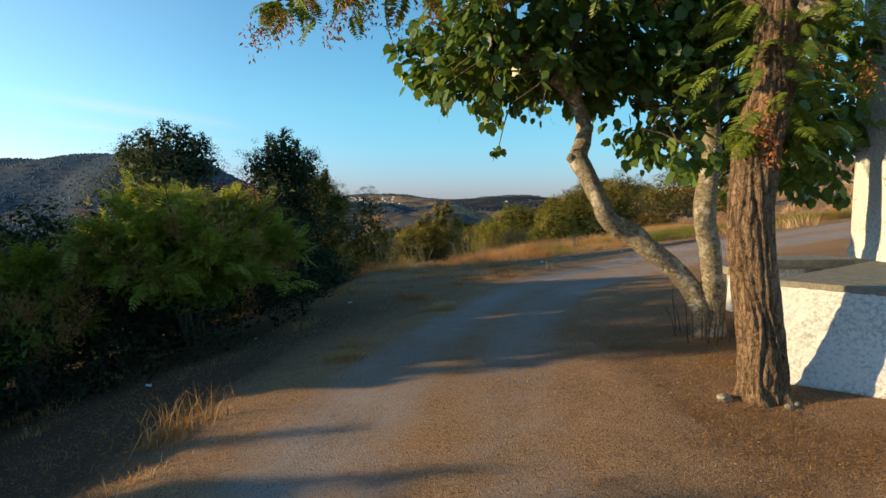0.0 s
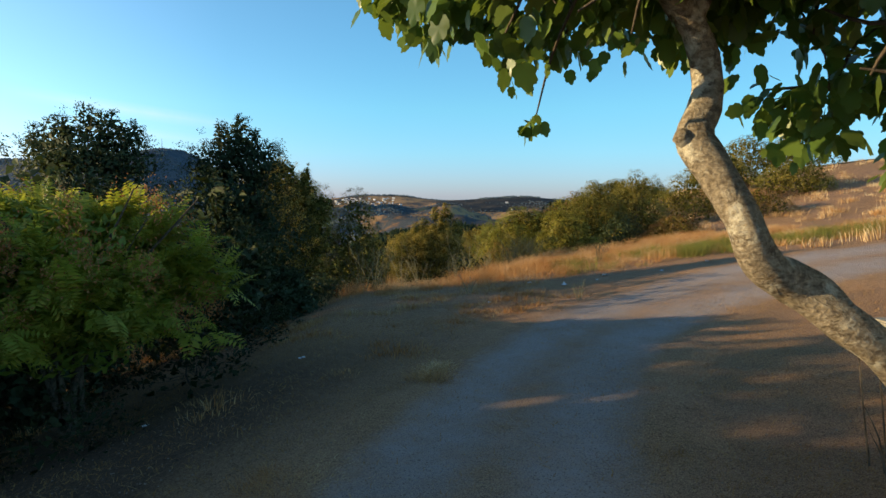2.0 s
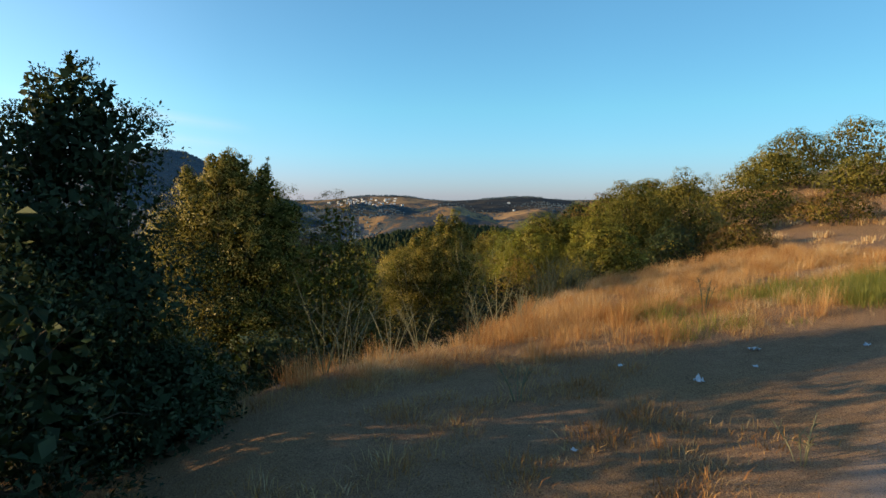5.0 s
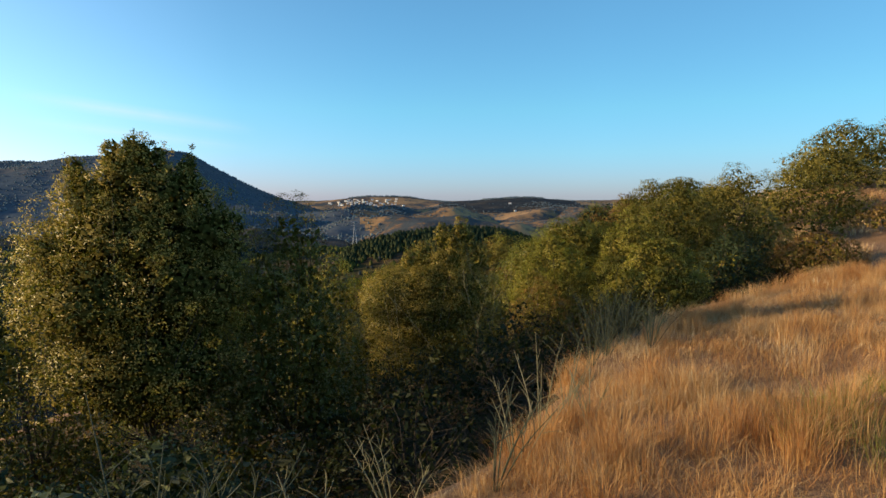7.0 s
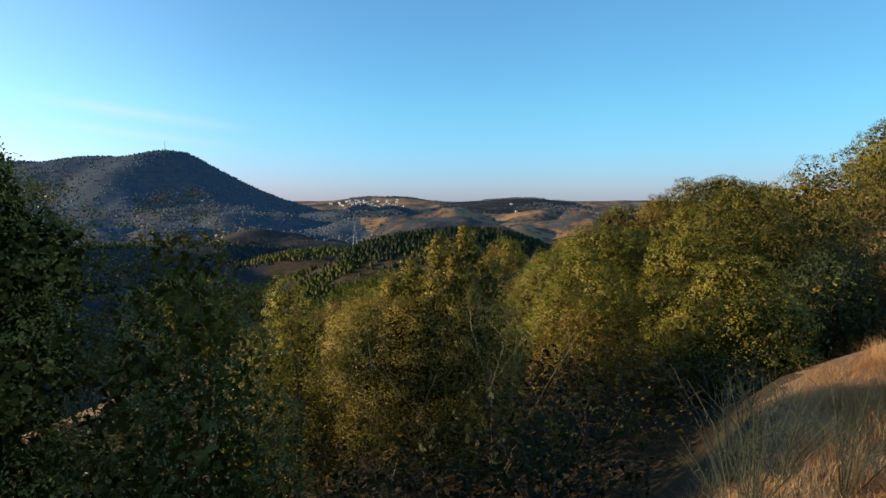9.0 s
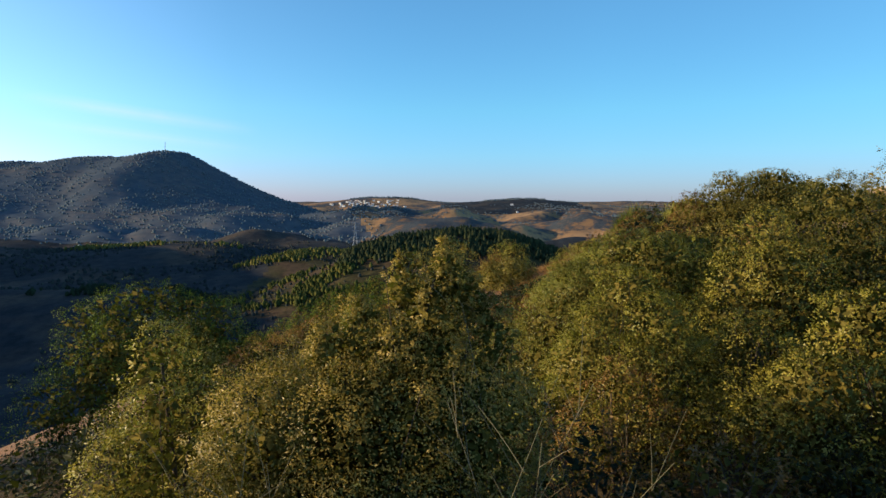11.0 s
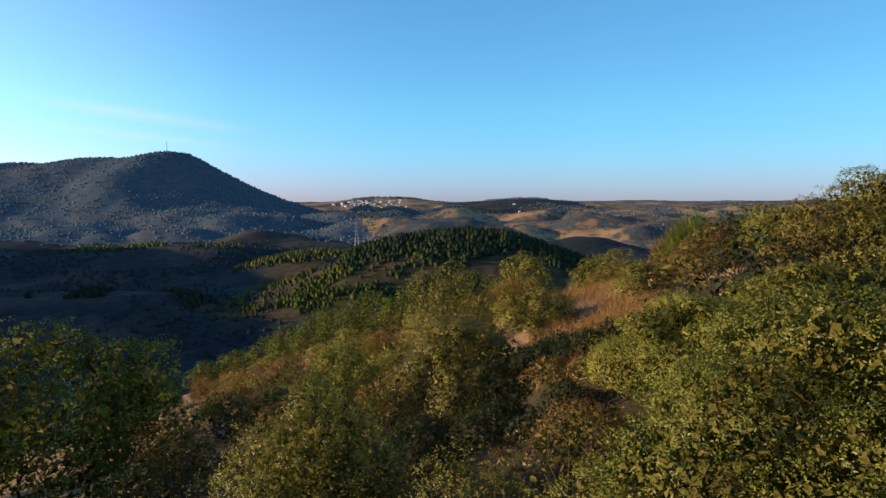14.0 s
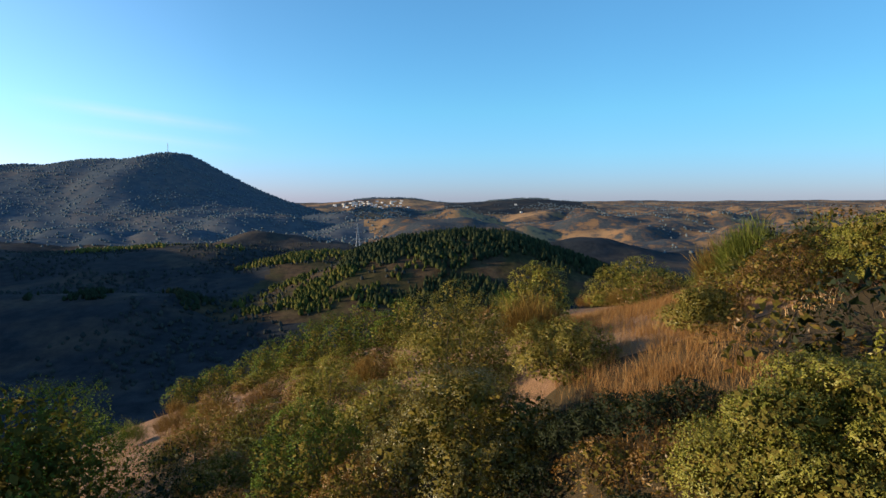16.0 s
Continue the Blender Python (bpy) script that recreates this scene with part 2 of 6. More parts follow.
def soil_colour(n, pos):
    """Dry earth with straw, pale specks and dark crumbs: its colour and its relief."""
    big = n.noise(0.35, 4.0, 0.6, pos, 0.5)
    mid = n.noise(3.0, 5.0, 0.65, pos)
    fine = n.noise(45.0, 4.0, 0.75, pos)
    crumbs = n.noise(14.0, 5.0, 0.75, pos)
    earth = n.ramp(n.math("ADD", n.math("MULTIPLY", mid, 0.5), n.math("MULTIPLY", crumbs, 0.5)), [(0.3, (0.15, 0.085, 0.056)), (0.5, (0.31, 0.180, 0.116)), (0.7, (0.47, 0.285, 0.18))])
    straw = n.ramp(fine, [(0.38, (0.13, 0.066, 0.032)), (0.52, (0.32, 0.18, 0.085)), (0.66, (0.54, 0.34, 0.165))])
    colour = n.mix(n.ramp(big, [(0.4, 0.15), (0.62, 0.7)]), earth, straw)
    specks = n.noise(120.0, 2.0, 0.6, pos)
    colour = n.mix(n.ramp(specks, [(0.53, 0.0), (0.60, 0.85)]), colour, (0.53, 0.34, 0.18))
    dark = n.noise(75.0, 2.0, 0.6, pos)
    colour = n.mix(n.ramp(dark, [(0.55, 0.0), (0.64, 0.75)]), colour, (0.045, 0.026, 0.015))
    return colour, n.math("ADD", n.math("ADD", fine, specks), n.math("ADD", mid, n.math("SUBTRACT", crumbs, dark)))


def ground_material():
    mat, n, out = material("dry_earth")
    pos = place(n)
    colour, height = soil_colour(n, pos)
    # Earth darkened along the verge to stand in for the shrubs' shade
    verge_shade = n.add("ShaderNodeAttribute")
    verge_shade.attribute_name = "verge_shade"
    patchy = n.math("MULTIPLY", verge_shade.outputs["Fac"], n.math("ADD", n.noise(1.6, 6.0, 0.7, pos), 0.5))
    shade_tone = n.ramp(n.noise(30.0, 4.0, 0.7, pos), [(0.3, (0.026, 0.018, 0.014)), (0.7, (0.15, 0.10, 0.065))])
    colour = n.mix(n.ramp(patchy, [(0.1, 0.0), (0.8, 0.9)]), colour, shade_tone)
    finish(n, out, colour, 0.95, height, 0.9, 0.025, 0.1)
    return mat


def road_material():
    mat, n, out = material("gravel_track")
    pos = place(n)
    big = n.noise(0.8, 4.0, 0.6, pos, 0.4)
    fine = n.noise(70.0, 3.0, 0.7, pos)
    vor = n.add("ShaderNodeTexVoronoi", Scale=55.0)
    n.link(pos, vor.inputs["Vector"])
    base = n.ramp(big, [(0.32, (0.26, 0.212, 0.196)), (0.68, (0.385, 0.32, 0.305))])
    colour = n.mix(0.45, base, n.ramp(fine, [(0.34, (0.15, 0.122, 0.115)), (0.64, (0.58, 0.49, 0.46))]))
    worn = n.add("ShaderNodeAttribute")
    worn.attribute_name = "wear"
    ragged = n.math("ADD", worn.outputs["Fac"], n.math("MULTIPLY", n.math("SUBTRACT", n.noise(2.2, 6.0, 0.7, pos), 0.5), 1.5))
    grit, pits = n.noise(110.0, 2.0, 0.6, pos), n.noise(70.0, 3.0, 0.6, pos)
    colour = n.mix(n.ramp(pits, [(0.53, 0.0), (0.64, 0.85)]), colour, (0.06, 0.042, 0.026))
    colour = n.mix(n.ramp(grit, [(0.54, 0.0), (0.64, 0.8)]), colour, (0.52, 0.42, 0.30))
    soil = soil_colour(n, pos)[0]
    colour = n.mix(n.ramp(ragged, [(-0.1, 0.0), (0.85, 1.0)]), colour, soil)
    height = n.math("ADD", n.math("SUBTRACT", grit, pits), n.math("ADD", fine, n.math("MULTIPLY", vor.outputs["Distance"], 0.12)))
    finish(n, out, colour, 0.95, height, 0.9, 0.025, 0.1)
    return mat


def far_material():
    """Open country: tawny stubble, scrub and ploughed strips; haze and hill shade put into the scrub's dark blue."""
    mat, n, out = material("open_country")
    pos = place(n)
    fields = n.noise(0.0035, 5.0, 0.55, pos, 0.6)
    scrub = n.noise(0.03, 6.0, 0.7, pos)
    dots = n.noise(0.13, 3.0, 0.7, pos)
    tawny = n.ramp(fields, [(0.35, (0.13, 0.076, 0.048)), (0.5, (0.27, 0.155, 0.078)), (0.65, (0.38, 0.23, 0.115))])
    green = n.ramp(dots, [(0.3, (0.035, 0.046, 0.056)), (0.7, (0.08, 0.085, 0.088))])
    mask = n.ramp(n.math("ADD", n.math("MULTIPLY", scrub, 0.6), n.math("MULTIPLY", fields, 0.4)), [(0.46, 1.0), (0.54, 0.0)])
    colour = n.mix(mask, tawny, green)
    finish(n, out, colour, 0.95, dots, 0.6, 3.0, 0.05)
    return mat


def wood_floor_material():
    """Ground under far woods: scrub with reddish clearings, valley shade and haze put into the dark blue."""
    mat, n, out = material("shaded_scrub_floor")
    pos = place(n)
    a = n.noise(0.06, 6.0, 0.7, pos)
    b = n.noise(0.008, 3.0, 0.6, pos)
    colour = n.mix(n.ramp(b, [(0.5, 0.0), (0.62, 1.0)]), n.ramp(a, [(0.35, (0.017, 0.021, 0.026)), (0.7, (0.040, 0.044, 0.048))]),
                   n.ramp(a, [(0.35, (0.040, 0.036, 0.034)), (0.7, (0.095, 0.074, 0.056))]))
    finish(n, out, colour, 0.95, a, 0.6, 3.0, 0.05)
    return mat


def hill_material():
    """The wooded hill's flank: brown heath and olive scrub."""
    mat, n, out = material("hill_scrub")
    pos = place(n)
    a = n.noise(0.09, 6.0, 0.7, pos)
    b = n.noise(0.02, 4.0, 0.6, pos)
    colour = n.mix(n.ramp(b, [(0.44, 0.0), (0.58, 1.0)]), n.ramp(a, [(0.35, (0.026, 0.026, 0.014)), (0.65, (0.075, 0.062, 0.026))]),
                   n.ramp(a, [(0.35, (0.040, 0.028, 0.019)), (0.65, (0.105, 0.070, 0.040))]))
    finish(n, out, colour, 0.95, a, 0.6, 2.0, 0.05)
    return mat


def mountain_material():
    """The far mountainside: scrub and bare reddish rock, their blue-grey put in for haze."""
    mat, n, out = material("hazed_mountain_scrub")
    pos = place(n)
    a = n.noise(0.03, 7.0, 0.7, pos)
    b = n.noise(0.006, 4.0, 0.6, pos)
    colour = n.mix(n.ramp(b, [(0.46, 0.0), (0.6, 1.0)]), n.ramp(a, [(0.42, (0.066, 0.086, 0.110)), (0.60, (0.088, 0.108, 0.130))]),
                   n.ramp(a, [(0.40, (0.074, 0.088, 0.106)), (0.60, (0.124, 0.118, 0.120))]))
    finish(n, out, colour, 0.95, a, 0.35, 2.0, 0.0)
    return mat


def shaded_mould_material():
    mat, n, out = material("shaded_leaf_mould")
    pos = place(n)
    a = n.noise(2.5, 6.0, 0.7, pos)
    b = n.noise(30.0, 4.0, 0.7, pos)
    # Leaf mould, its browns darkened to carry the shade under the scrub
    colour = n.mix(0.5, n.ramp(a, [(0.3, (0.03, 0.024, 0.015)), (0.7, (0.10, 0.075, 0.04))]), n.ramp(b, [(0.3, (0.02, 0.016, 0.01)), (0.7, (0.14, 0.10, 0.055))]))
    finish(n, out, colour, 0.95, b, 0.7, 0.05, 0.05)
    return mat


def plaster_material():
    mat, n, out = material("whitewash")
    pos = place(n)
    spots = n.noise(34.0, 6.0, 0.75, pos)
    streak = n.noise(2.2, 4.0, 0.6, pos)
    colour = n.mix(n.ramp(n.math("ADD", n.math("MULTIPLY", spots, 0.7), n.math("MULTIPLY", streak, 0.3)), [(0.47, 0.0), (0.62, 0.8)]),
                   n.ramp(streak, [(0.3, (0.62, 0.61, 0.58)), (0.7, (0.72, 0.71, 0.69))]), (0.26, 0.25, 0.21))
    finish(n, out, colour, 0.85, spots, 0.35, 0.01, 0.2)
    return mat


def concrete_material():
    mat, n, out = material("weathered_concrete")
    pos = place(n)
    a = n.noise(9.0, 6.0, 0.7, pos)
    b = n.noise(60.0, 3.0, 0.7, pos)
    colour = n.mix(0.35, n.ramp(a, [(0.3, (0.14, 0.12, 0.085)), (0.7, (0.36, 0.32, 0.25))]), n.ramp(b, [(0.3, (0.1, 0.09, 0.07)), (0.7, (0.42, 0.38, 0.3))]))
    finish(n, out, colour, 0.9, b, 0.4, 0.01, 0.2)
    return mat


def plain_material(name, colour, rough=0.7):
    mat, n, out = material(name)
    tone = n.noise(8.0, 4.0, 0.6, place(n))
    dark = tuple(c * 0.8 for c in colour)
    finish(n, out, n.ramp(tone, [(0.35, dark), (0.65, colour)]), rough, tone, 0.2, 0.005)
    return mat


EARTH, TRACK, FAR, WOODFLOOR, SHADEDMOULD = ground_material(), road_material(), far_material(), wood_floor_material(), shaded_mould_material()
MOUNTAIN, HEATH = mountain_material(), hill_material()
WHITE, CONCRETE = plaster_material(), concrete_material()
PEBBLE = plain_material("field_pebble", (0.27, 0.215, 0.165), 0.9)
PAPER = plain_material("white_paper", (0.75, 0.76, 0.78))
STEEL = plain_material("galvanised_steel", (0.35, 0.36, 0.38), 0.5)
HOUSE = plain_material("house_wall_white", (0.8, 0.78, 0.74), 0.9)
TILE = plain_material("roof_tile", (0.36, 0.17, 0.1), 0.9)


# ---- building helpers ----
def mesh_from(name, verts, faces, mat=None, smooth=False, normals=None):
    """verts: (n, 3) array; faces: (m, k) integer array, or a list of such arrays."""
    me = bpy.data.meshes.new(name)
    groups = faces if isinstance(faces, list) else [faces]
    groups = [np.asarray(f) for f in groups if len(f)]
    loops = np.concatenate([f.ravel() for f in groups])
    sizes = np.concatenate([np.full(len(f), f.shape[1]) for f in groups])
    me.vertices.add(len(verts))
    me.vertices.foreach_set("co", np.asarray(verts, dtype=np.float32).ravel())
    me.loops.add(len(loops))
    me.loops.foreach_set("vertex_index", loops.astype(np.int32))
    me.polygons.add(len(sizes))
    me.polygons.foreach_set("loop_start", np.r_[0, np.cumsum(sizes)[:-1]].astype(np.int32))
    if smooth:
        me.polygons.foreach_set("use_smooth", np.ones(len(sizes), dtype=bool))
    me.update(calc_edges=True)
    me.validate()
    if normals is not None:
        me.normals_split_custom_set_from_vertices(normals.tolist())
    if mat is not None:
        me.materials.append(mat)
    return me


def part(name, data, mat, parent, label=""):
    """One mesh object under a thing. data: a bmesh or a mesh."""
    if isinstance(data, bmesh.types.BMesh):
        me = bpy.data.meshes.new(name)
        data.to_mesh(me)
        data.free()
        data = me
    if mat is not None and not data.materials:
        data.materials.append(mat)
    ob = new(name, data)
    ob.parent = parent
    if label:
        ob["label"] = label
    return ob


def thing(name, at, label, category, group="", kind=""):
    root = new(name)
    root.empty_display_size = 0.2
    root.location = at
    return tagged(root, label, category, group, kind)


def box(bm, lo, hi, bevel=0.0):
    made = bmesh.ops.create_cube(bm, size=1.0)["verts"]
    lo, hi = Vector(lo), Vector(hi)
    for v in made:
        v.co = Vector([(lo[i] + hi[i]) / 2 + v.co[i] * (hi[i] - lo[i]) for i in range(3)])
    if bevel:
        edges = list({e for v in made for e in v.link_edges})
        bmesh.ops.bevel(bm, geom=edges, offset=bevel, segments=2, affect="EDGES")
    return bm


def unit(a):
    return a / np.maximum(np.linalg.norm(a, axis=-1, keepdims=True), 1e-9)


def spline(points, n):
    """A smooth curve through points (rows of any width), as n rows."""
    p = np.asarray(points, dtype=float)
    p = np.vstack([2 * p[0] - p[1], p, 2 * p[-1] - p[-2]])
    t = np.linspace(0, len(p) - 3 - 1e-6, n)
    i = t.astype(int)
    f = (t - i)[:, None]
    a, b, c, d = p[i], p[i + 1], p[i + 2], p[i + 3]
    return 0.5 * (2 * b + (c - a) * f + (2 * a - 5 * b + 4 * c - d) * f**2 + (3 * b - a - 3 * c + d) * f**3)


def tube(rows, sides=8, rings=24, rough=0.0, seed=0):
    """A tapered limb through rows of x, y, z, radius: verts and quads."""
    rng = np.random.default_rng(seed)
    s = spline(rows, rings)
    c, r = s[:, :3], np.maximum(s[:, 3], 0.002)
    d = unit(np.gradient(c, axis=0))
    up = np.where(np.abs(d[:, 2:3]) > 0.9, np.array([[1.0, 0, 0]]), np.array([[0, 0, 1.0]]))
    u = unit(np.cross(d, up))
    for i in range(1, rings):
        u[i] = u[i - 1] - d[i] * np.dot(u[i - 1], d[i])
        u[i] /= np.linalg.norm(u[i])
    v = np.cross(d, u)
    ang = np.linspace(0, 2 * np.pi, sides, endpoint=False)
    wob = 1 + rough * rng.standard_normal((rings, sides))
    if rough and rings > 4:
        wob = (wob + np.roll(wob, 1, 0) + np.roll(wob, -1, 0)) / 3 + (wob - 1) * 0.3
    verts = c[:, None] + (u[:, None] * np.cos(ang)[None, :, None] + v[:, None] * np.sin(ang)[None, :, None]) * (r[:, None] * wob)[..., None]
    i, j = np.meshgrid(np.arange(rings - 1), np.arange(sides), indexing="ij")
    k = (j + 1) % sides
    quads = np.stack([i * sides + j, i * sides + k, (i + 1) * sides + k, (i + 1) * sides + j], -1).reshape(-1, 4)
    return verts.reshape(-1, 3), quads


def merge(pieces):
    """Several (verts, faces) with faces of one width, as one."""
    verts, faces, base = [], [], 0
    for v, f in pieces:
        verts.append(v)
        faces.append(f + base)
        base += len(v)
    return np.vstack(verts), np.vstack(faces)


def leaves(pos, axis, normal, length, width, fold=0.25):
    """Pointed leaves folded along the midrib: two triangles each."""
    axis = unit(axis)
    side = unit(np.cross(normal, axis))
    nrm = np.cross(axis, side)
    L, W = length[:, None], width[:, None]
    mid = pos + axis * L * 0.45
    v = np.stack([pos, mid + side * W * 0.5 + nrm * W * fold, pos + axis * L - nrm * L * 0.06, mid - side * W * 0.5 + nrm * W * fold], 1)
    b = np.arange(len(pos))[:, None] * 4
    f = np.concatenate([b + np.array([[0, 2, 1]]), b + np.array([[0, 3, 2]])])
    return v.reshape(-1, 3), f


def crown(blobs, n, size, seed, clumps=40, ratio=0.5, spread=0.16, droop=0.0, inner=0.2, up=0.35, sprig=0.25, coarse=2.2, coat=0.55):
    """Leaf clumps over a cluster of ellipsoids: leaf verts and faces, the clumps' centres, and the inner tangle.
    blobs: rows of x, y, z, rx, ry, rz."""
    rng = np.random.default_rng(seed)
    B = np.asarray(blobs, dtype=float)
    area = (B[:, 3] * B[:, 4] * B[:, 5]) ** (2 / 3)
    pick = rng.choice(len(B), clumps * 3, p=area / area.sum())
    d = unit(rng.standard_normal((clumps * 3, 3)))
    d[:, 2] = np.where(d[:, 2] < -0.55, -d[:, 2], d[:, 2])
    stretch = 1 + rng.normal(0, 0.065, clumps * 3) + (rng.random(clumps * 3) < 0.12) * sprig
    c = B[pick, :3] + d * B[pick, 3:] * stretch[:, None]
    q = ((c[:, None] - B[None, :, :3]) / (B[None, :, 3:] * 0.88)) ** 2
    inside = (q.sum(-1) < 1).any(1)
    c, d, pick = c[~inside][:clumps], d[~inside][:clumps], pick[~inside][:clumps]
    radius = spread * (B[pick, 3:].mean(1)) * rng.uniform(0.7, 1.35, len(c)) + size * 0.5
    k = rng.integers(0, len(c), n)
    off = rng.normal(0, 1, (n, 3))
    off = unit(off) * (rng.random((n, 1)) ** 0.5)
    pos = c[k] + off * radius[k, None] * np.array([1.0, 1.0, 0.85])
    out = unit(d[k] * 0.8 + off * 0.8)
    m = int(n * inner * 0.5)
    if m:
        k2 = rng.choice(len(B), m, p=area / area.sum())
        e = unit(rng.standard_normal((m, 3)))
        pos[:m] = B[k2, :3] + e * B[k2, 3:] * rng.uniform(0.3, 0.84, (m, 1))
        out[:m] = e
    # an even coat of leaves over the whole crown, under the clumps
    u = int((n - m) * coat)
    k3 = rng.choice(len(B), u * 3, p=area / area.sum())
    e = unit(rng.standard_normal((u * 3, 3)))
    e[:, 2] = np.where(e[:, 2] < -0.45, -e[:, 2], e[:, 2])
    skin = B[k3, :3] + e * B[k3, 3:] * rng.uniform(0.84, 1.03, (u * 3, 1))
    q = (((skin[:, None] - B[None, :, :3]) / (B[None, :, 3:] * 0.84)) ** 2).sum(-1)
    free = np.flatnonzero((q > 1).all(1))[:u]
    pos[m:m + len(free)], out[m:m + len(free)] = skin[free], e[free]
    axis = rng.standard_normal((n, 3)) * 0.8 + out * 0.5 + np.array([0, 0, -droop])
    normal = out * 1.0 + rng.standard_normal((n, 3)) * 0.5 + np.array([0, 0, up])
    length = size * rng.uniform(0.7, 1.35, n)
    length[:m] *= coarse * 1.25
    width = length * ratio * rng.uniform(0.8, 1.2, n)
    soft = np.repeat(unit(out * 0.95 + unit(normal) * 0.26 + np.array([0, 0, 0.12])), 4, 0)
    heart = leaves(pos[:m], axis[:m], normal[:m], length[:m], width[:m] * 1.3) + (soft[: 4 * m],)
    v, f = leaves(pos[m:], axis[m:], normal[m:], length[m:], width[m:])
    return v, f, c, soft[4 * m:], heart


def twigs(root, centres, seed, r0=0.02, bend=0.25):
    """Thin branches from near the root out to the clumps."""
    rng = np.random.default_rng(seed)
    pieces = []
    root = np.asarray(root, dtype=float)
    for c in centres:
        a = root + (c - root) * rng.uniform(0.0, 0.35) + np.array([0, 0, 0.1])
        m = (a + c) / 2 + rng.normal(0, 0.12, 3) + np.array([0, 0, bend * 0.3])
        pieces.append(tube([(*a, r0), (*m, r0 * 0.7), (*c, r0 * 0.25)], 3, 4))
    return merge(pieces)


# ---- terrain ----
def step(a, b, x):
    t = np.clip((x - a) / (b - a), 0, 1)
    return t * t * (3 - 2 * t)


def rolling(x, y, scale, seed, octaves=4):
    """Smooth value noise on a lattice, roughly -1 to 1."""
    rng = np.random.default_rng(seed)
    table = rng.uniform(-1, 1, (64, 64))
    total, amp = 0.0, 1.0
    for o in range(octaves):
        u, v = x / scale * 2**o + 7.3 * o, y / scale * 2**o + 3.1 * o
        i, j = np.floor(u).astype(int), np.floor(v).astype(int)
        f, g = u - i, v - j
        f, g = f * f * (3 - 2 * f), g * g * (3 - 2 * g)
        a, b = table[i % 64, j % 64], table[(i + 1) % 64, j % 64]
        c, d = table[i % 64, (j + 1) % 64], table[(i + 1) % 64, (j + 1) % 64]
        total = total + amp * ((a * (1 - f) + b * f) * (1 - g) + (c * (1 - f) + d * f) * g)
        amp *= 0.5
    return total / 1.6


def near_hill(x, y):
    """The spur on which the track runs: level ahead, falling away left and beyond, rising to the right."""
    g = np.interp(y, [-60, -5, 5, 12, 17, 21, 25, 30, 36, 45, 54, 70, 85, 110, 150, 220, 300, 420, 600],
                  [-0.3, 0, 0.05, -0.12, -0.3, -0.5, -0.75, -1.3, -1.9, -2.9, -3.9, -5.3, -7.0, -12, -25, -55, -92, -140, -200])
    sr = np.interp(y, [-60, 0, 17, 27, 34, 41, 54, 65, 85, 150], [0.03, 0.04, 0.13, 0.115, 0.14, 0.22, 0.30, 0.22, 0.08, 0.0])
    dx = x - 3.0
    right = 34 * np.tanh(np.maximum(dx, 0) / 34) * sr
    dl = np.maximum(-dx, 0)
    shelf = 0.065 * np.minimum(dl, 4.9) + 0.30 * np.maximum(dl - 4.9, 0)
    fall = shelf + (0.31 * dl - shelf) * step(18, 25, y)
    fall = fall + 0.0022 * np.maximum(dl - 20, 0) ** 2 * step(-30, 30, y)
    brink = np.interp(x, [-6, -3, -1.45, 0.2, 1.1, 2.0, 2.9, 4.2, 5.8, 8.5, 13, 20], [16.6, 17.4, 19.0, 20.9, 22.7, 24.6, 25.7, 27.4, 29.6, 31, 34.5, 50])
    fall = fall + 1.3 * step(0.3, 3.5, y - brink) * (1 - step(38, 49, y)) * step(-16, -6, x)
    bumps = 0.05 * rolling(x, y, 2.5, 3, 3) + 0.25 * rolling(x, y, 14, 4, 2) * step(16, 40, np.abs(x) + np.maximum(y, 0) * 0.6)
    path = 1.1 * step(1.0, 4.2, x) * step(43, 50, y) * (1 - step(60, 74, y))
    hollow = 0.4 * np.exp(-(((x - 4.7) / 1.5) ** 2) - ((y - 23.4) / 1.0) ** 2)
    return g + right - fall + path - hollow + bumps


def crest(z, x, y, line, xs, zs, front, behind):
    """Raises a ridge standing at y = line with the crest heights zs along xs."""
    d = y - line
    f = np.where(d < 0, step(-front, 0, d), 1 - step(0, behind, d))
    return z + np.maximum(np.interp(x, xs, zs) - z, 0) * f


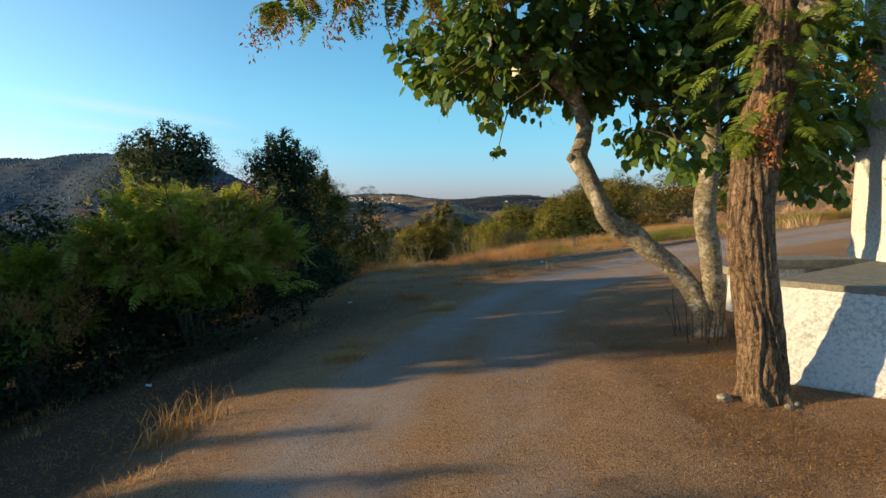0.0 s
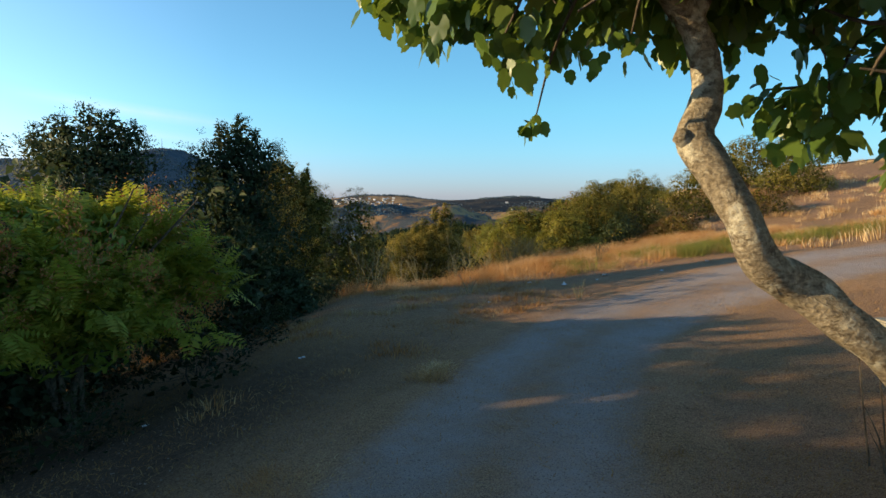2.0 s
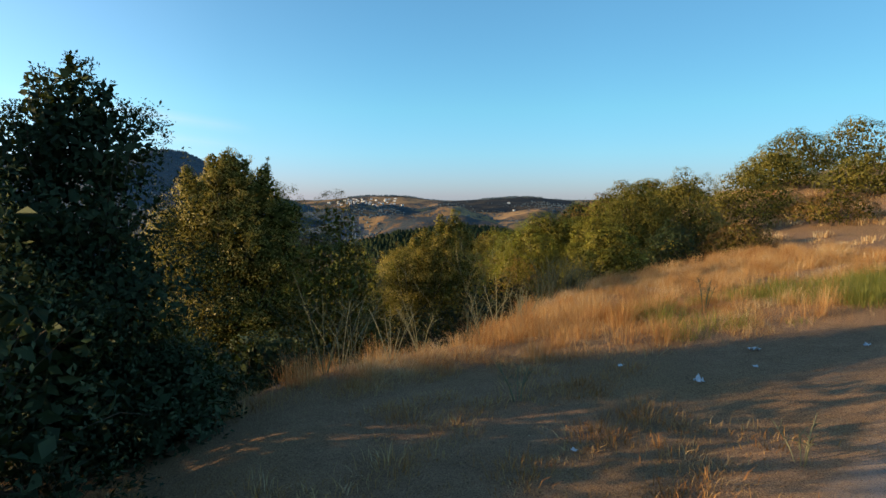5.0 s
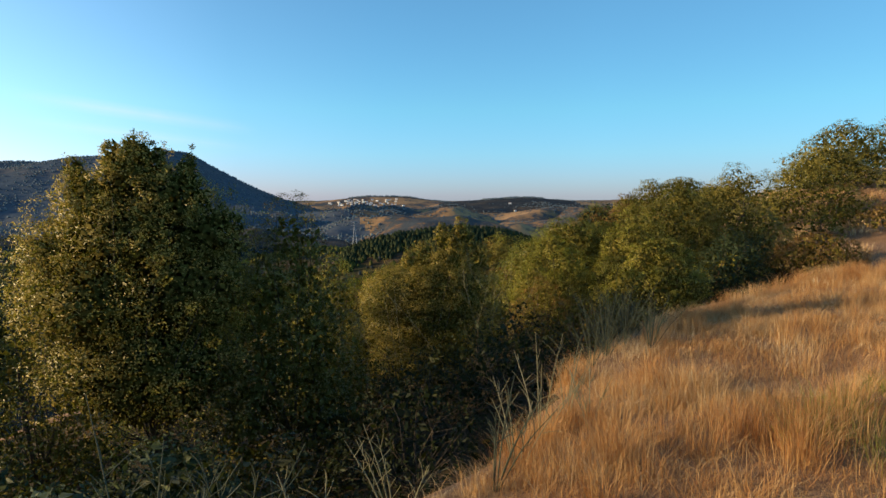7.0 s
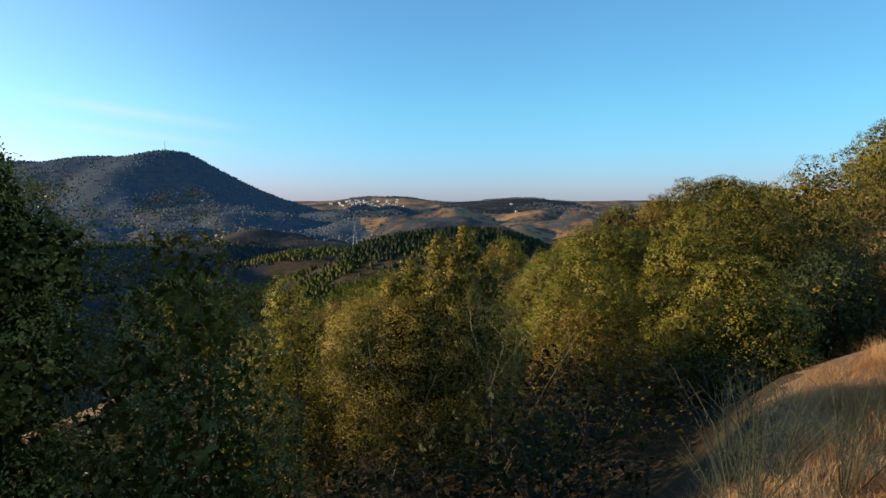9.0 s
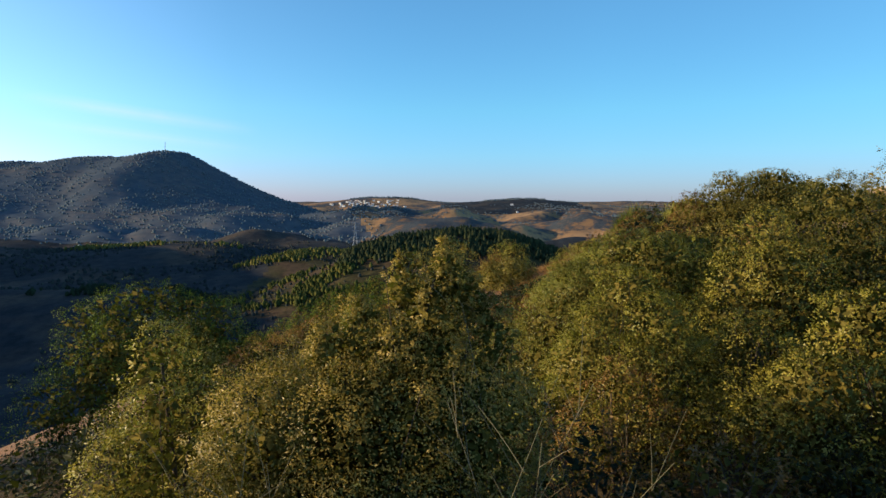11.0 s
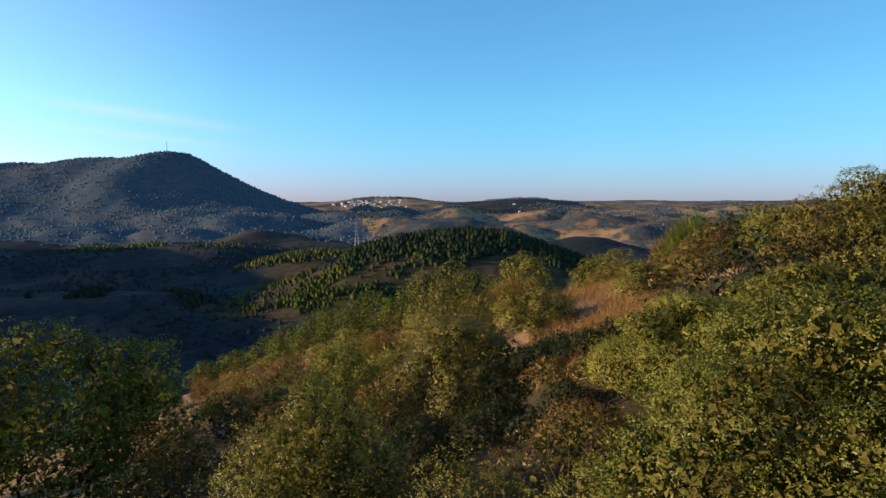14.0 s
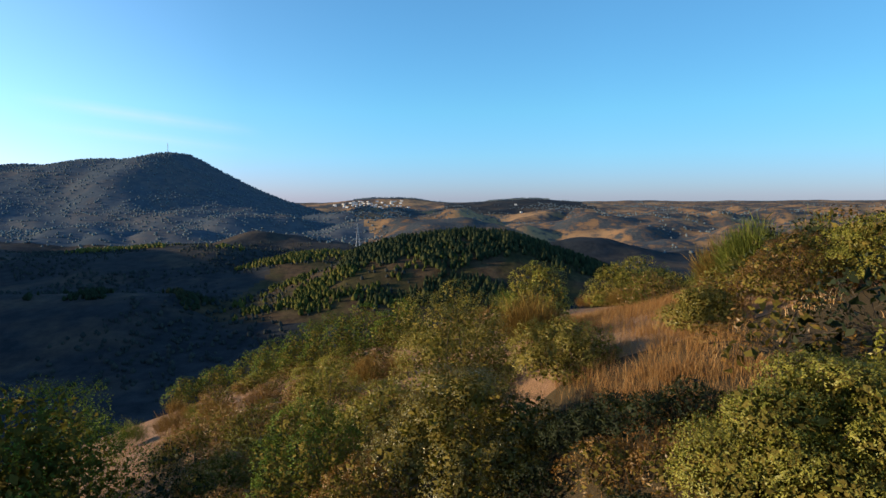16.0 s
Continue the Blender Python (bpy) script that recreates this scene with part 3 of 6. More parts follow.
def country(x, y):
    """Valley, forest hill, mountain and the rolling land out to the horizon."""
    r = np.maximum(y, 0)
    z = np.interp(r, [0, 350, 600, 900, 1500, 2500, 3300, 4000, 4900, 7000, 9500], [-135, -132, -124, -112, -100, -88, -78, -58, -30, -60, -12])
    z = z + rolling(x, y, 300, 11, 3) * 60 * step(750, 1500, r) * (1 - 0.8 * step(2600, 4300, r))
    z = z + np.abs(rolling(x, y, 210, 14, 2)) * 40 * step(1150, 1500, r) * (1 - 0.8 * step(2500, 3600, r))
    z = z + rolling(x, y, 130, 12, 4) * 9 * step(250, 500, r) * (1 - 0.85 * step(2600, 4300, r))
    z = crest(z, x, y, 2600, [-3600, -2900, -2400, -1930, -1780, -1700, -1480, -1330, -1180, -1110, -990, -860, -720, -560, -400, -250],
              [30, 110, 150, 146, 158, 147, 178, 174, 201, 194, 126, 58, -4, -58, -90, -105], 1100, 900)
    z = z + 16 * rolling(x, y, 240, 13, 4) * step(-90, 0, z) * (1 - step(2300, 2550, y)) * step(1300, 1700, y)
    z = crest(z, x, y, 1120, [-1500, -800, -620, -530, -450, -385, -350, -320], [-95, -95, -90, -82, -80, -84, -96, -118], 280, 160)
    z = crest(z, x, y, 640, [-900, -430, -368, -283, -245, -200], [-94, -94, -93, -94, -108, -130], 190, 120)
    z = crest(z, x, y, 760, [-245, -190, -130, -109, -54, 23, 70, 105, 160, 195, 230, 300], [-116, -98, -75, -61, -47, -39, -43, -53, -73, -86, -100, -122], 250, 230)
    z = crest(z, x, y, 1000, [-330, -260, -200, -120, 0], [-110, -90, -84, -88, -114], 180, 120)
    z = crest(z, x, y, 4150, [-1150, -900, -650, -520, -420, -250, -120, 0, 150], [-62, -34, -4, 8, 9, 4, -14, -26, -58], 900, 500)
    z = crest(z, x, y, 3850, [-150, 0, 180, 330, 470, 570, 700, 900, 1100], [-62, -32, -20, -10, 0, -2, -14, -30, -62], 800, 500)
    z = crest(z, x, y, 4700, [-4000, -2500, -1200, 0, 1200, 4000], [-30, -32, -34, -30, -28, -28], 900, 400)
    # an unseen long ridge, added off to the west to keep the valley in shade
    return crest(z, y, -x, 1150, [-900, -200, 200, 700, 1000, 1300], [-20, 60, 95, 95, 60, -80], 330, 700)


def height(x, y):
    x, y = np.asarray(x, dtype=float), np.asarray(y, dtype=float)
    a, b = near_hill(x, y), country(x, y)
    a = np.where(y < -40, np.maximum(a, -8), a)
    k = 6.0
    m = np.maximum(a, b)
    return m + k * np.log(np.exp((a - m) / k) + np.exp((b - m) / k)) * (m < -12) * step(-12, -40, m)


def on(x, y):
    return float(height(np.array([x]), np.array([y]))[0])


def near_brink(x, y):
    """How far a place lies beyond the edge of the grassy bank."""
    return y - np.interp(x, [-6, -3, -1.45, 0.2, 1.1, 2.0, 2.9, 4.2, 5.8, 8.5, 13, 20], [16.6, 17.4, 19.0, 20.9, 22.7, 24.6, 25.7, 27.4, 29.6, 31, 34.5, 50])


# the borders of the gravel track
LEFT_EDGE = [(-3.0, -14), (-2.6, -6), (-2.1, 0), (-1.85, 3.6), (-1.5, 5.2), (-1.1, 7.0), (-0.5, 8.8), (0.5, 11.2), (2.3, 14.0), (5.4, 16.6), (8.7, 17.6), (14, 18.4), (26, 19.5)]
RIGHT_EDGE = [(1.2, -14), (1.4, -6), (1.55, 0), (1.5, 3.0), (1.5, 5.0), (1.75, 7.2), (2.3, 9.2), (3.4, 11.0), (5.4, 12.6), (7.8, 13.4), (10.5, 14.0), (16, 14.6), (28, 15.4)]


def make_ground():
    inner = np.linspace(-1, 1, 215)
    outer = 1 + 0.012 * (1.16 ** np.arange(1, 30) - 1) / 0.16
    outer = outer[outer < 6]
    u = np.r_[-outer[::-1], inner, outer]
    ys = [-2.0]
    while ys[-1] < 46:
        ys.append(ys[-1] + 0.4)
    while ys[-1] < 9400:
        ys.append(ys[-1] * 1.0165)
    back_rows = [-2.0 - 0.5 * (1.25**k - 1) / 0.25 for k in range(1, 33)]
    y = np.r_[back_rows[::-1], ys]
    U, Y = np.meshgrid(u, y)
    X = U * (22 + 0.86 * np.maximum(Y, 0) + 1.5 * np.maximum(-Y, 0))
    Z = height(X, Y)
    verts = np.stack([X, Y, Z], -1).reshape(-1, 3)
    rows, cols = U.shape
    i, j = np.meshgrid(np.arange(rows - 1), np.arange(cols - 1), indexing="ij")
    q = np.stack([i * cols + j, i * cols + j + 1, (i + 1) * cols + j + 1, (i + 1) * cols + j], -1).reshape(-1, 4)
    me = mesh_from("ground", verts, q, EARTH, smooth=True)
    for mat in (WOODFLOOR, FAR, SHADEDMOULD, MOUNTAIN, HEATH):
        me.materials.append(mat)
    c = verts[q].mean(1)
    slot = np.zeros(len(q), dtype=np.int32)
    d = np.hypot(c[:, 0], c[:, 1])
    edge = 30 * rolling(c[:, 0], c[:, 1], 60, 21, 3)
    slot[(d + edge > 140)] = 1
    # slopes and dip below the bank take the mould darkened for shade
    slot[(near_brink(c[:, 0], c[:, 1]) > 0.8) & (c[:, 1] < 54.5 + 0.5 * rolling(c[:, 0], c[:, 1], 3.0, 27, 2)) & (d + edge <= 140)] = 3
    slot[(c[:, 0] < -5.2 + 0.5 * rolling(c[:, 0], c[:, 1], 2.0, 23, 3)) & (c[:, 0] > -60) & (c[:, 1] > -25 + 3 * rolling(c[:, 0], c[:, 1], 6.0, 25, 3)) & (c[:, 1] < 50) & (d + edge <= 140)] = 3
    # the shade under the shrubs beside the track, put into the ground's colour
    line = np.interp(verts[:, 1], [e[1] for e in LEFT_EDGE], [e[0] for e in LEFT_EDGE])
    verge_shade = step(0.1, 1.6, line - verts[:, 0]) * step(-8, -4, verts[:, 1]) * (1 - step(8, 14, verts[:, 1]))
    me.attributes.new("verge_shade", "FLOAT", "POINT").data.foreach_set("value", verge_shade.astype(np.float32))
    open_land = (c[:, 1] > 1250) & (c[:, 0] + 120 * rolling(c[:, 0], c[:, 1], 300, 22, 3) > -0.24 * c[:, 1] + 160)
    open_land |= (c[:, 1] > 2900)
    # dark floor on this hill's front stands in for the shade there
    open_land &= ~((c[:, 1] > 3050) & (c[:, 1] < 3950) & (np.abs(c[:, 0] - 380 + 60 * rolling(c[:, 0], c[:, 1], 200, 24, 3)) < 420))
    open_land &= ~((c[:, 1] > 3980) & (c[:, 1] < 4300) & (np.abs(c[:, 0] + 440) < 240))
    slot[open_land] = 2
    # the farthest land takes the hazed mountain colour too
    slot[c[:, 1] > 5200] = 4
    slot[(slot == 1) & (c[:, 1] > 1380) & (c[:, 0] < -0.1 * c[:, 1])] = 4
    on_hill = (c[:, 1] > 560 + 0.3 * np.abs(c[:, 0] + 60)) & (c[:, 1] < 1060) & (np.abs(c[:, 0] + 20) < 240) & (c[:, 2] > -116)
    slot[on_hill] = 5
    me.polygons.foreach_set("material_index", slot)
    return tagged(new("ground", me), "dry earthen hillside falling into a wooded valley", "ground", kind="structure")


make_ground()


# ---- the gravel track ----
def make_track():
    n, m = 340, 64
    a, b = spline(LEFT_EDGE, n), spline(RIGHT_EDGE, n)
    s = np.linspace(-0.35, 1.35, m)
    P = a[:, None] * (1 - s)[None, :, None] + b[:, None] * s[None, :, None]
    X, Y = P[..., 0], P[..., 1]
    e = np.abs(s - 0.5)[None, :] * 2
    lift = 0.016 - 0.08 * step(1.0, 1.7, e) + 0.035 * rolling(X, Y, 1.1, 31, 5) * step(0.45, 1.0, e)
    wheel = -0.012 * (np.exp(-(((s - 0.27) / 0.1) ** 2)) + np.exp(-(((s - 0.73) / 0.1) ** 2)))[None, :]
    Z = height(X, Y) + lift + wheel * 0.5
    i, j = np.meshgrid(np.arange(n - 1), np.arange(m - 1), indexing="ij")
    q = np.stack([i * m + j, i * m + j + 1, (i + 1) * m + j + 1, (i + 1) * m + j], -1).reshape(-1, 4)
    me = mesh_from("road", np.stack([X, Y, Z], -1).reshape(-1, 3), q, TRACK, smooth=True)
    wear = me.attributes.new("wear", "FLOAT", "POINT")
    verge = 1.7 * step(0.48, 1.25, e) + 0.5 * np.exp(-(((s - 0.5) / 0.11) ** 2))[None, :] + 0.75 * np.exp(-((X - 1.3) ** 2 / 2.5 + (Y - 4.0) ** 2 / 7.0))
    wear.data.foreach_set("value", verge.astype(np.float32).ravel())
    tagged(new("road", me), "pale unpaved gravel track curving round the hillside", "road", kind="structure")


make_track()


# ---- shrubs and trees on the hillside ----
def bush(name, x, y, top, wide, mat, label, seed, n=9000, size=0.07, deep=None, category="shrub", group="", blobs=None, stems=4, clumps=90, spread=0.15, ratio=0.45, skirt=0.12, inner=0.34, tall=1.0, sprig=0.25, lean=(0, 0), peak=0.8, coarse=1.9, coat=0.55):
    """A shrub or small tree: several stems, a crown of leaf clumps reaching up to the height top."""
    rng = np.random.default_rng(seed)
    z0 = on(x, y) - 0.05
    h = max(top - z0, 0.8)
    n, size = int(n * 0.56), size * 1.15
    deep = deep or wide
    low = skirt * h
    if blobs is None:
        blobs = []
        for k, at, out, r, rz in ((7, 0.24, 0.66, 0.25, 0.24), (6, 0.46, 0.56 * peak**0.4, 0.22, 0.20), (4, 0.66, 0.42 * peak, 0.19, 0.17), (2, 0.8, 0.22 * peak, 0.15, 0.13)):
            for i in range(k):
                a = 2 * np.pi * (i + rng.uniform(-0.35, 0.35)) / k + at * 7
                q = 0.5 * out * rng.uniform(0.8, 1.15)
                f = rng.uniform(0.85, 1.2)
                blobs.append((q * wide * np.cos(a) + lean[0] * at, q * deep * np.sin(a) + lean[1] * at, low + (h - low) * at * rng.uniform(0.88, 1.12), r * wide * f, r * deep * f, (h - low) * rz * f))
        tip = 0.14 * tall
        blobs.append((lean[0], lean[1], h - (h - low) * tip, 0.13 * wide, 0.13 * deep, (h - low) * tip))
    v, f, c, nv, heart = crown(blobs, n, size, seed + 1, clumps, ratio, spread, inner=inner, sprig=sprig, coarse=coarse, coat=coat)
    over = v[:, 2] > 0.96 * h
    v[over, 2] = 0.96 * h + 0.08 * h * np.tanh((v[over, 2] - 0.96 * h) / (0.12 * h))
    v[:, 2] = np.maximum(v[:, 2], 0.02)
    c[:, 2] = np.minimum(c[:, 2], 0.95 * h)
    root = thing(name, (x, y, z0), label, category, group)
    pieces = []
    B = np.asarray(blobs)
    for i in range(stems):
        b = B[rng.integers(0, len(B))]
        sx, sy = rng.normal(0, 0.06 * wide, 2)
        r = 0.006 * h + 0.008
        pieces.append(tube([(sx * 0.4, sy * 0.4, 0.0, r * 1.5), (sx, sy, b[2] * 0.45, r), (b[0] * 0.8, b[1] * 0.8, b[2], r * 0.5)], 6, 8, 0.08, seed + i))
    pieces.append(twigs((0, 0, low + 0.1 * h), c[:: max(1, len(c) // 24)], seed + 7, 0.005 + 0.002 * h))
    part("trunk", mesh_from(name + "_trunk", *merge(pieces), TWIG, True), None, root)
    part("crown", mesh_from(name + "_crown", v, f, mat, True, nv), None, root)
    if len(heart[0]):
        deep_v = heart[0].copy()
        deep_v[:, 2] = np.clip(deep_v[:, 2], 0.02, 0.93 * h)
        part("inner_foliage", mesh_from(name + "_inner", deep_v, heart[1], INNER if mat in (OAK, TAWNYOAK, BRIGHT, DARKOAK, SAGE, YELLOW, RUSSET) else mat, True, heart[2]), None, root, "brownish inner leaves and twigs")
    return root


def lobes(x, y, rows):
    """Crown lobes given by their offsets and their heights above the datum."""
    z0 = on(x, y) - 0.05
    return [(a, b, z - z0, ra, rb, rz) for a, b, z, ra, rb, rz in rows]


H = "hillside shrubs"
# dark group beside the track
bush("olive_tree", -7.4, 16.3, 4.2, 3.6, OLIVE, "dark green wild olive with a ragged top above lower shrubs", 101, 46000, 0.042, category="tree", group=H, coat=0.35, clumps=420, spread=0.2, inner=0.9, sprig=0.4,
     blobs=lobes(-7.4, 16.3, [(0, 0, 2.65, 0.85, 0.8, 0.62), (-0.5, 0, 3.05, 0.28, 0.28, 0.36), (0.05, 0, 3.25, 0.24, 0.24, 0.36), (0.45, 0, 3.1, 0.3, 0.3, 0.4), (0.95, 0, 2.9, 0.26, 0.26, 0.36), (-1.0, 0, 2.85, 0.26, 0.26, 0.36), (-0.75, 0.1, 2.5, 0.65, 0.7, 0.55), (0.75, 0.1, 2.45, 0.75, 0.7, 0.6), (0.1, 0, 1.9, 1.5, 1.2, 0.9), (0, 0, 0.7, 1.8, 1.4, 1.1), (0, 0, -0.6, 1.8, 1.4, 1.1)]))
bush("olive_tree", -4.45, 16.9, 4.0, 3.0, OLIVE, "dark green wild olive with a ragged pointed top", 102, 46000, 0.040, category="tree", group=H, coat=0.35, clumps=420, spread=0.2, inner=0.9, sprig=0.4,
     blobs=lobes(-4.45, 16.9, [(0, 0, 2.7, 0.45, 0.45, 0.5), (-0.3, 0, 2.95, 0.18, 0.18, 0.34), (0.08, 0, 3.15, 0.16, 0.16, 0.32), (0.4, 0, 2.85, 0.2, 0.2, 0.36), (-0.45, 0, 2.35, 0.65, 0.6, 0.55), (0.4, 0, 2.35, 0.7, 0.6, 0.6), (-0.1, 0, 1.6, 1.25, 1.0, 0.8), (0.1, 0, 0.6, 1.5, 1.2, 1.0), (0, 0, -0.6, 1.6, 1.2, 1.1)]))
for i, (bx, by, bt, bw, bm_) in enumerate([(-8.6, 9.2, 1.3, 3.8, OLIVE), (-12.0, 12.2, 1.0, 4.6, OLIVE), (-6.6, 13.4, 2.7, 4.4, OLIVE), (-11.0, 17.5, 0.7, 4.5, OLIVE), (-4.1, 18.6, 0.0, 2.4, OLIVE), (-3.6, 16.9, 0.1, 2.0, OLIVE), (-3.2, 19.9, -0.4, 2.4, OLIVE), (-8.6, 20.5, 0.9, 4.2, OLIVE), (-5.8, 20.8, 0.6, 3.6, OLIVE), (-3.4, 21.8, -0.8, 2.8, OLIVE), (-4.4, 14.9, 2.3, 3.0, OLIVE), (-9.6, 14.4, 1.7, 3.6, OLIVE), (-7.9, 11.2, 1.5, 3.4, OLIVE), (-6.2, 12.0, 1.6, 3.0, OLIVE)]):
    bush("shrub", bx, by, bt, bw, bm_, "dense dark green evergreen shrub beside the track", 110 + i, 9000, 0.055, group=H, skirt=0.0, coarse=2.4, spread=0.18, clumps=150, inner=0.4)
# shrubs below the track
bush("oak_shrub", -6.1, 26.9, 3.8, 5.4, TAWNYOAK, "tall olive-brown holm oak shrub on the slope below the track", 131, 112000, 0.042, group=H, coat=0.35, clumps=760, sprig=0.45, coarse=2.4, inner=0.7, spread=0.15, stems=3,
     blobs=lobes(-6.1, 26.9, [(-0.1, 0, 2.3, 0.72, 0.7, 0.62), (-0.1, 0, 2.75, 0.26, 0.26, 0.4), (-0.5, 0, 2.62, 0.2, 0.2, 0.4), (0.3, 0, 2.6, 0.2, 0.2, 0.36), (-1.2, 0, 2.35, 0.2, 0.2, 0.36), (0.95, 0, 2.4, 0.2, 0.2, 0.36), (-0.85, 0, 1.75, 0.75, 0.8, 0.7), (0.65, 0, 1.85, 0.8, 0.8, 0.65), (0, 0, 1.1, 1.5, 1.3, 0.9), (1.35, 0.1, 1.15, 0.75, 0.8, 0.7), (-1.55, 0.1, 0.75, 0.8, 0.9, 0.75), (0.9, -0.2, 0.1, 1.3, 1.2, 1.0), (-0.6, -0.2, -0.1, 1.7, 1.4, 1.1), (0, 0, -1.5, 2.0, 1.6, 1.3)]))
bush("oak_shrub", -3.35, 27.5, 1.95, 3.2, DARKOAK, "slender holm oak shrub beside a taller one", 132, 40000, 0.042, group=H, skirt=0.0, clumps=340, stems=1, sprig=0.35, inner=0.45, coarse=2.4, tall=1.4)
bush("oak_shrub", -9.2, 23.6, 1.0, 4.0, OLIVE, "low dark shrub on the slope below the track", 133, 12000, 0.055, group=H, skirt=0.0)
bush("oak_shrub", -9.0, 28.0, 1.0, 3.6, OAK, "low olive-brown holm oak shrub beside a taller one", 130, 22000, 0.048, group=H, skirt=0.0, clumps=240, inner=0.45)
bush("oak_shrub", -0.45, 32.6, 1.55, 4.6, TAWNYOAK, "broad olive-green holm oak shrub with glossy small leaves", 134, 120000, 0.032, group=H, clumps=640, skirt=0.0, sprig=0.22, coarse=2.4, spread=0.115, inner=0.42, stems=3,
     blobs=[(0, -0.2, 1.2, 1.9, 1.5, 1.0), (-0.1, 0.0, 2.3, 2.05, 1.7, 1.15), (-1.1, -0.2, 2.9, 1.05, 1.1, 0.95), (0.8, -0.2, 3.0, 1.15, 1.1, 0.95), (0.0, 0.5, 3.2, 1.35, 1.1, 0.9), (-0.1, -0.5, 3.1, 1.2, 0.9, 0.85), (1.3, 0.1, 4.0, 0.3, 0.3, 0.55), (0.4, 0, 3.8, 0.6, 0.5, 0.6), (0.62, -0.05, 4.4, 0.34, 0.3, 0.5), (-0.3, 0.1, 4.1, 0.32, 0.3, 0.5), (0.78, -0.1, 4.9, 0.22, 0.2, 0.42), (0.25, 0.0, 4.7, 0.22, 0.2, 0.45), (1.0, 0.2, 4.5, 0.2, 0.2, 0.4), (-0.7, 0, 3.9, 0.28, 0.28, 0.4)])
bush("oak_shrub", -3.5, 33.2, 0.25, 2.7, YELLOW, "yellow-green shrub in the gap between two oaks", 135, 26000, 0.040, group=H, skirt=0.0, clumps=220, inner=0.42, coarse=2.2)
bush("oak_shrub", -4.5, 36.0, -0.35, 3.2, OAK, "olive-brown holm oak shrub among lower growth", 126, 34000, 0.036, group=H, skirt=0.0, clumps=280, inner=0.42, coarse=2.4, sprig=0.4)
bush("oak_shrub", -2.7, 37.2, -0.95, 2.4, DARKOAK, "low holm oak shrub among taller ones", 127, 20000, 0.036, group=H, skirt=0.0, clumps=190, inner=0.42, coarse=2.4)
bush("oak_shrub", 4.75, 40.3, 1.15, 5.0, SAGE, "broad grey-green holm oak shrub with glossy small leaves", 136, 90000, 0.038, group=H, clumps=520, skirt=0.0, coarse=2.6, spread=0.135, inner=0.42, stems=2, peak=1.1)
bush("oak_shrub", 3.9, 36.9, 0.55, 3.4, YELLOW, "yellow-green shrub below a taller oak", 125, 42000, 0.036, group=H, clumps=300, skirt=0.0, coarse=2.4, spread=0.15, inner=0.42, stems=2)
bush("oak_shrub", 6.5, 33.8, 0.7, 3.4, YELLOW, "dense olive-green oak thicket above the dry bank", 124, 36000, 0.040, group=H, clumps=280, skirt=0.0, coarse=2.4, spread=0.15, inner=0.42, stems=2)
bush("oak_shrub", 5.6, 46.3, 0.0, 4.0, SAGE, "rounded grey-green holm oak shrub beside the path", 137, 80000, 0.036, group=H, clumps=480, skirt=0.0, coarse=2.6, spread=0.14, inner=0.42, stems=1, peak=1.2, tall=0.8)
bush("oak_shrub", 8.2, 46.6, 0.65, 3.8, SAGE, "grey-green holm oak shrub beside a rounder one", 123, 40000, 0.042, group=H, clumps=300, skirt=0.0, coarse=2.4, spread=0.15, inner=0.42, stems=1, peak=1.1)
bush("oak_shrub", 9.4, 39.4, 2.5, 4.4, OAK, "tall holm oak thicket on the rising slope", 138, 44000, 0.046, group=H, clumps=340, skirt=0.0, inner=0.44, spread=0.16, coarse=2.2)
bush("oak_shrub", 12.0, 40.3, 3.4, 4.6, OAK, "tall holm oak thicket on the rising slope", 148, 42000, 0.048, group=H, clumps=340, skirt=0.0, inner=0.44, spread=0.16, coarse=2.2)
bush("oak_shrub", 7.3, 38.6, 1.7, 3.6, YELLOW, "holm oak thicket between taller oaks", 146, 34000, 0.044, group=H, clumps=280, skirt=0.0, inner=0.44, spread=0.16, coarse=2.2)
bush("oak_shrub", 9.6, 35.4, 0.9, 3.2, OLIVE, "dark holm oak thicket above dry grass", 147, 22000, 0.046, group=H, skirt=0.0, inner=0.44, spread=0.18, clumps=200)
bush("oak_shrub", 14.0, 50.9, 3.1, 4.4, OAK, "tall holm oak on the rising slope", 139, 26000, 0.056, group=H, clumps=260, skirt=0.0, inner=0.44, spread=0.17, coarse=2.2)
bush("oak_shrub", 12.0, 50.6, 3.0, 3.2, OAK, "tall tawny holm oak with bare twigs at its top", 122, 24000, 0.046, group=H, skirt=0.0, sprig=0.45, clumps=240, inner=0.4)
bush("oak_shrub", 10.6, 50.6, 2.1, 2.2, RUSSET, "thin russet shrub with bare twigs at its top", 121, 12000, 0.044, group=H, skirt=0.0, sprig=0.45, clumps=150, inner=0.3)
bush("oak_shrub", 17.0, 43.5, 3.7, 5.2, OAK, "holm oak thicket on the rising slope", 149, 16000, 0.065, group=H, skirt=0.0, inner=0.46, spread=0.18, clumps=200)
bush("oak_shrub", 12.3, 54.9, 1.85, 3.2, SAGE, "tall pale holm oak on the hill's shoulder", 140, 22000, 0.052, group=H, clumps=240, skirt=0.0, inner=0.44, spread=0.17, tall=1.3)
bush("oak_shrub", 10.2, 55.8, 1.25, 2.9, RUSSET, "russet-tipped shrub on the rising slope", 141, 18000, 0.045, group=H, skirt=0.0, clumps=220, sprig=0.4)
bush("russet_shrub", 12.6, 35.4, 0.75, 3.0, RUSSET, "russet shrub among dry grass", 142, 16000, 0.046, group=H, skirt=0.0, clumps=200, sprig=0.4)
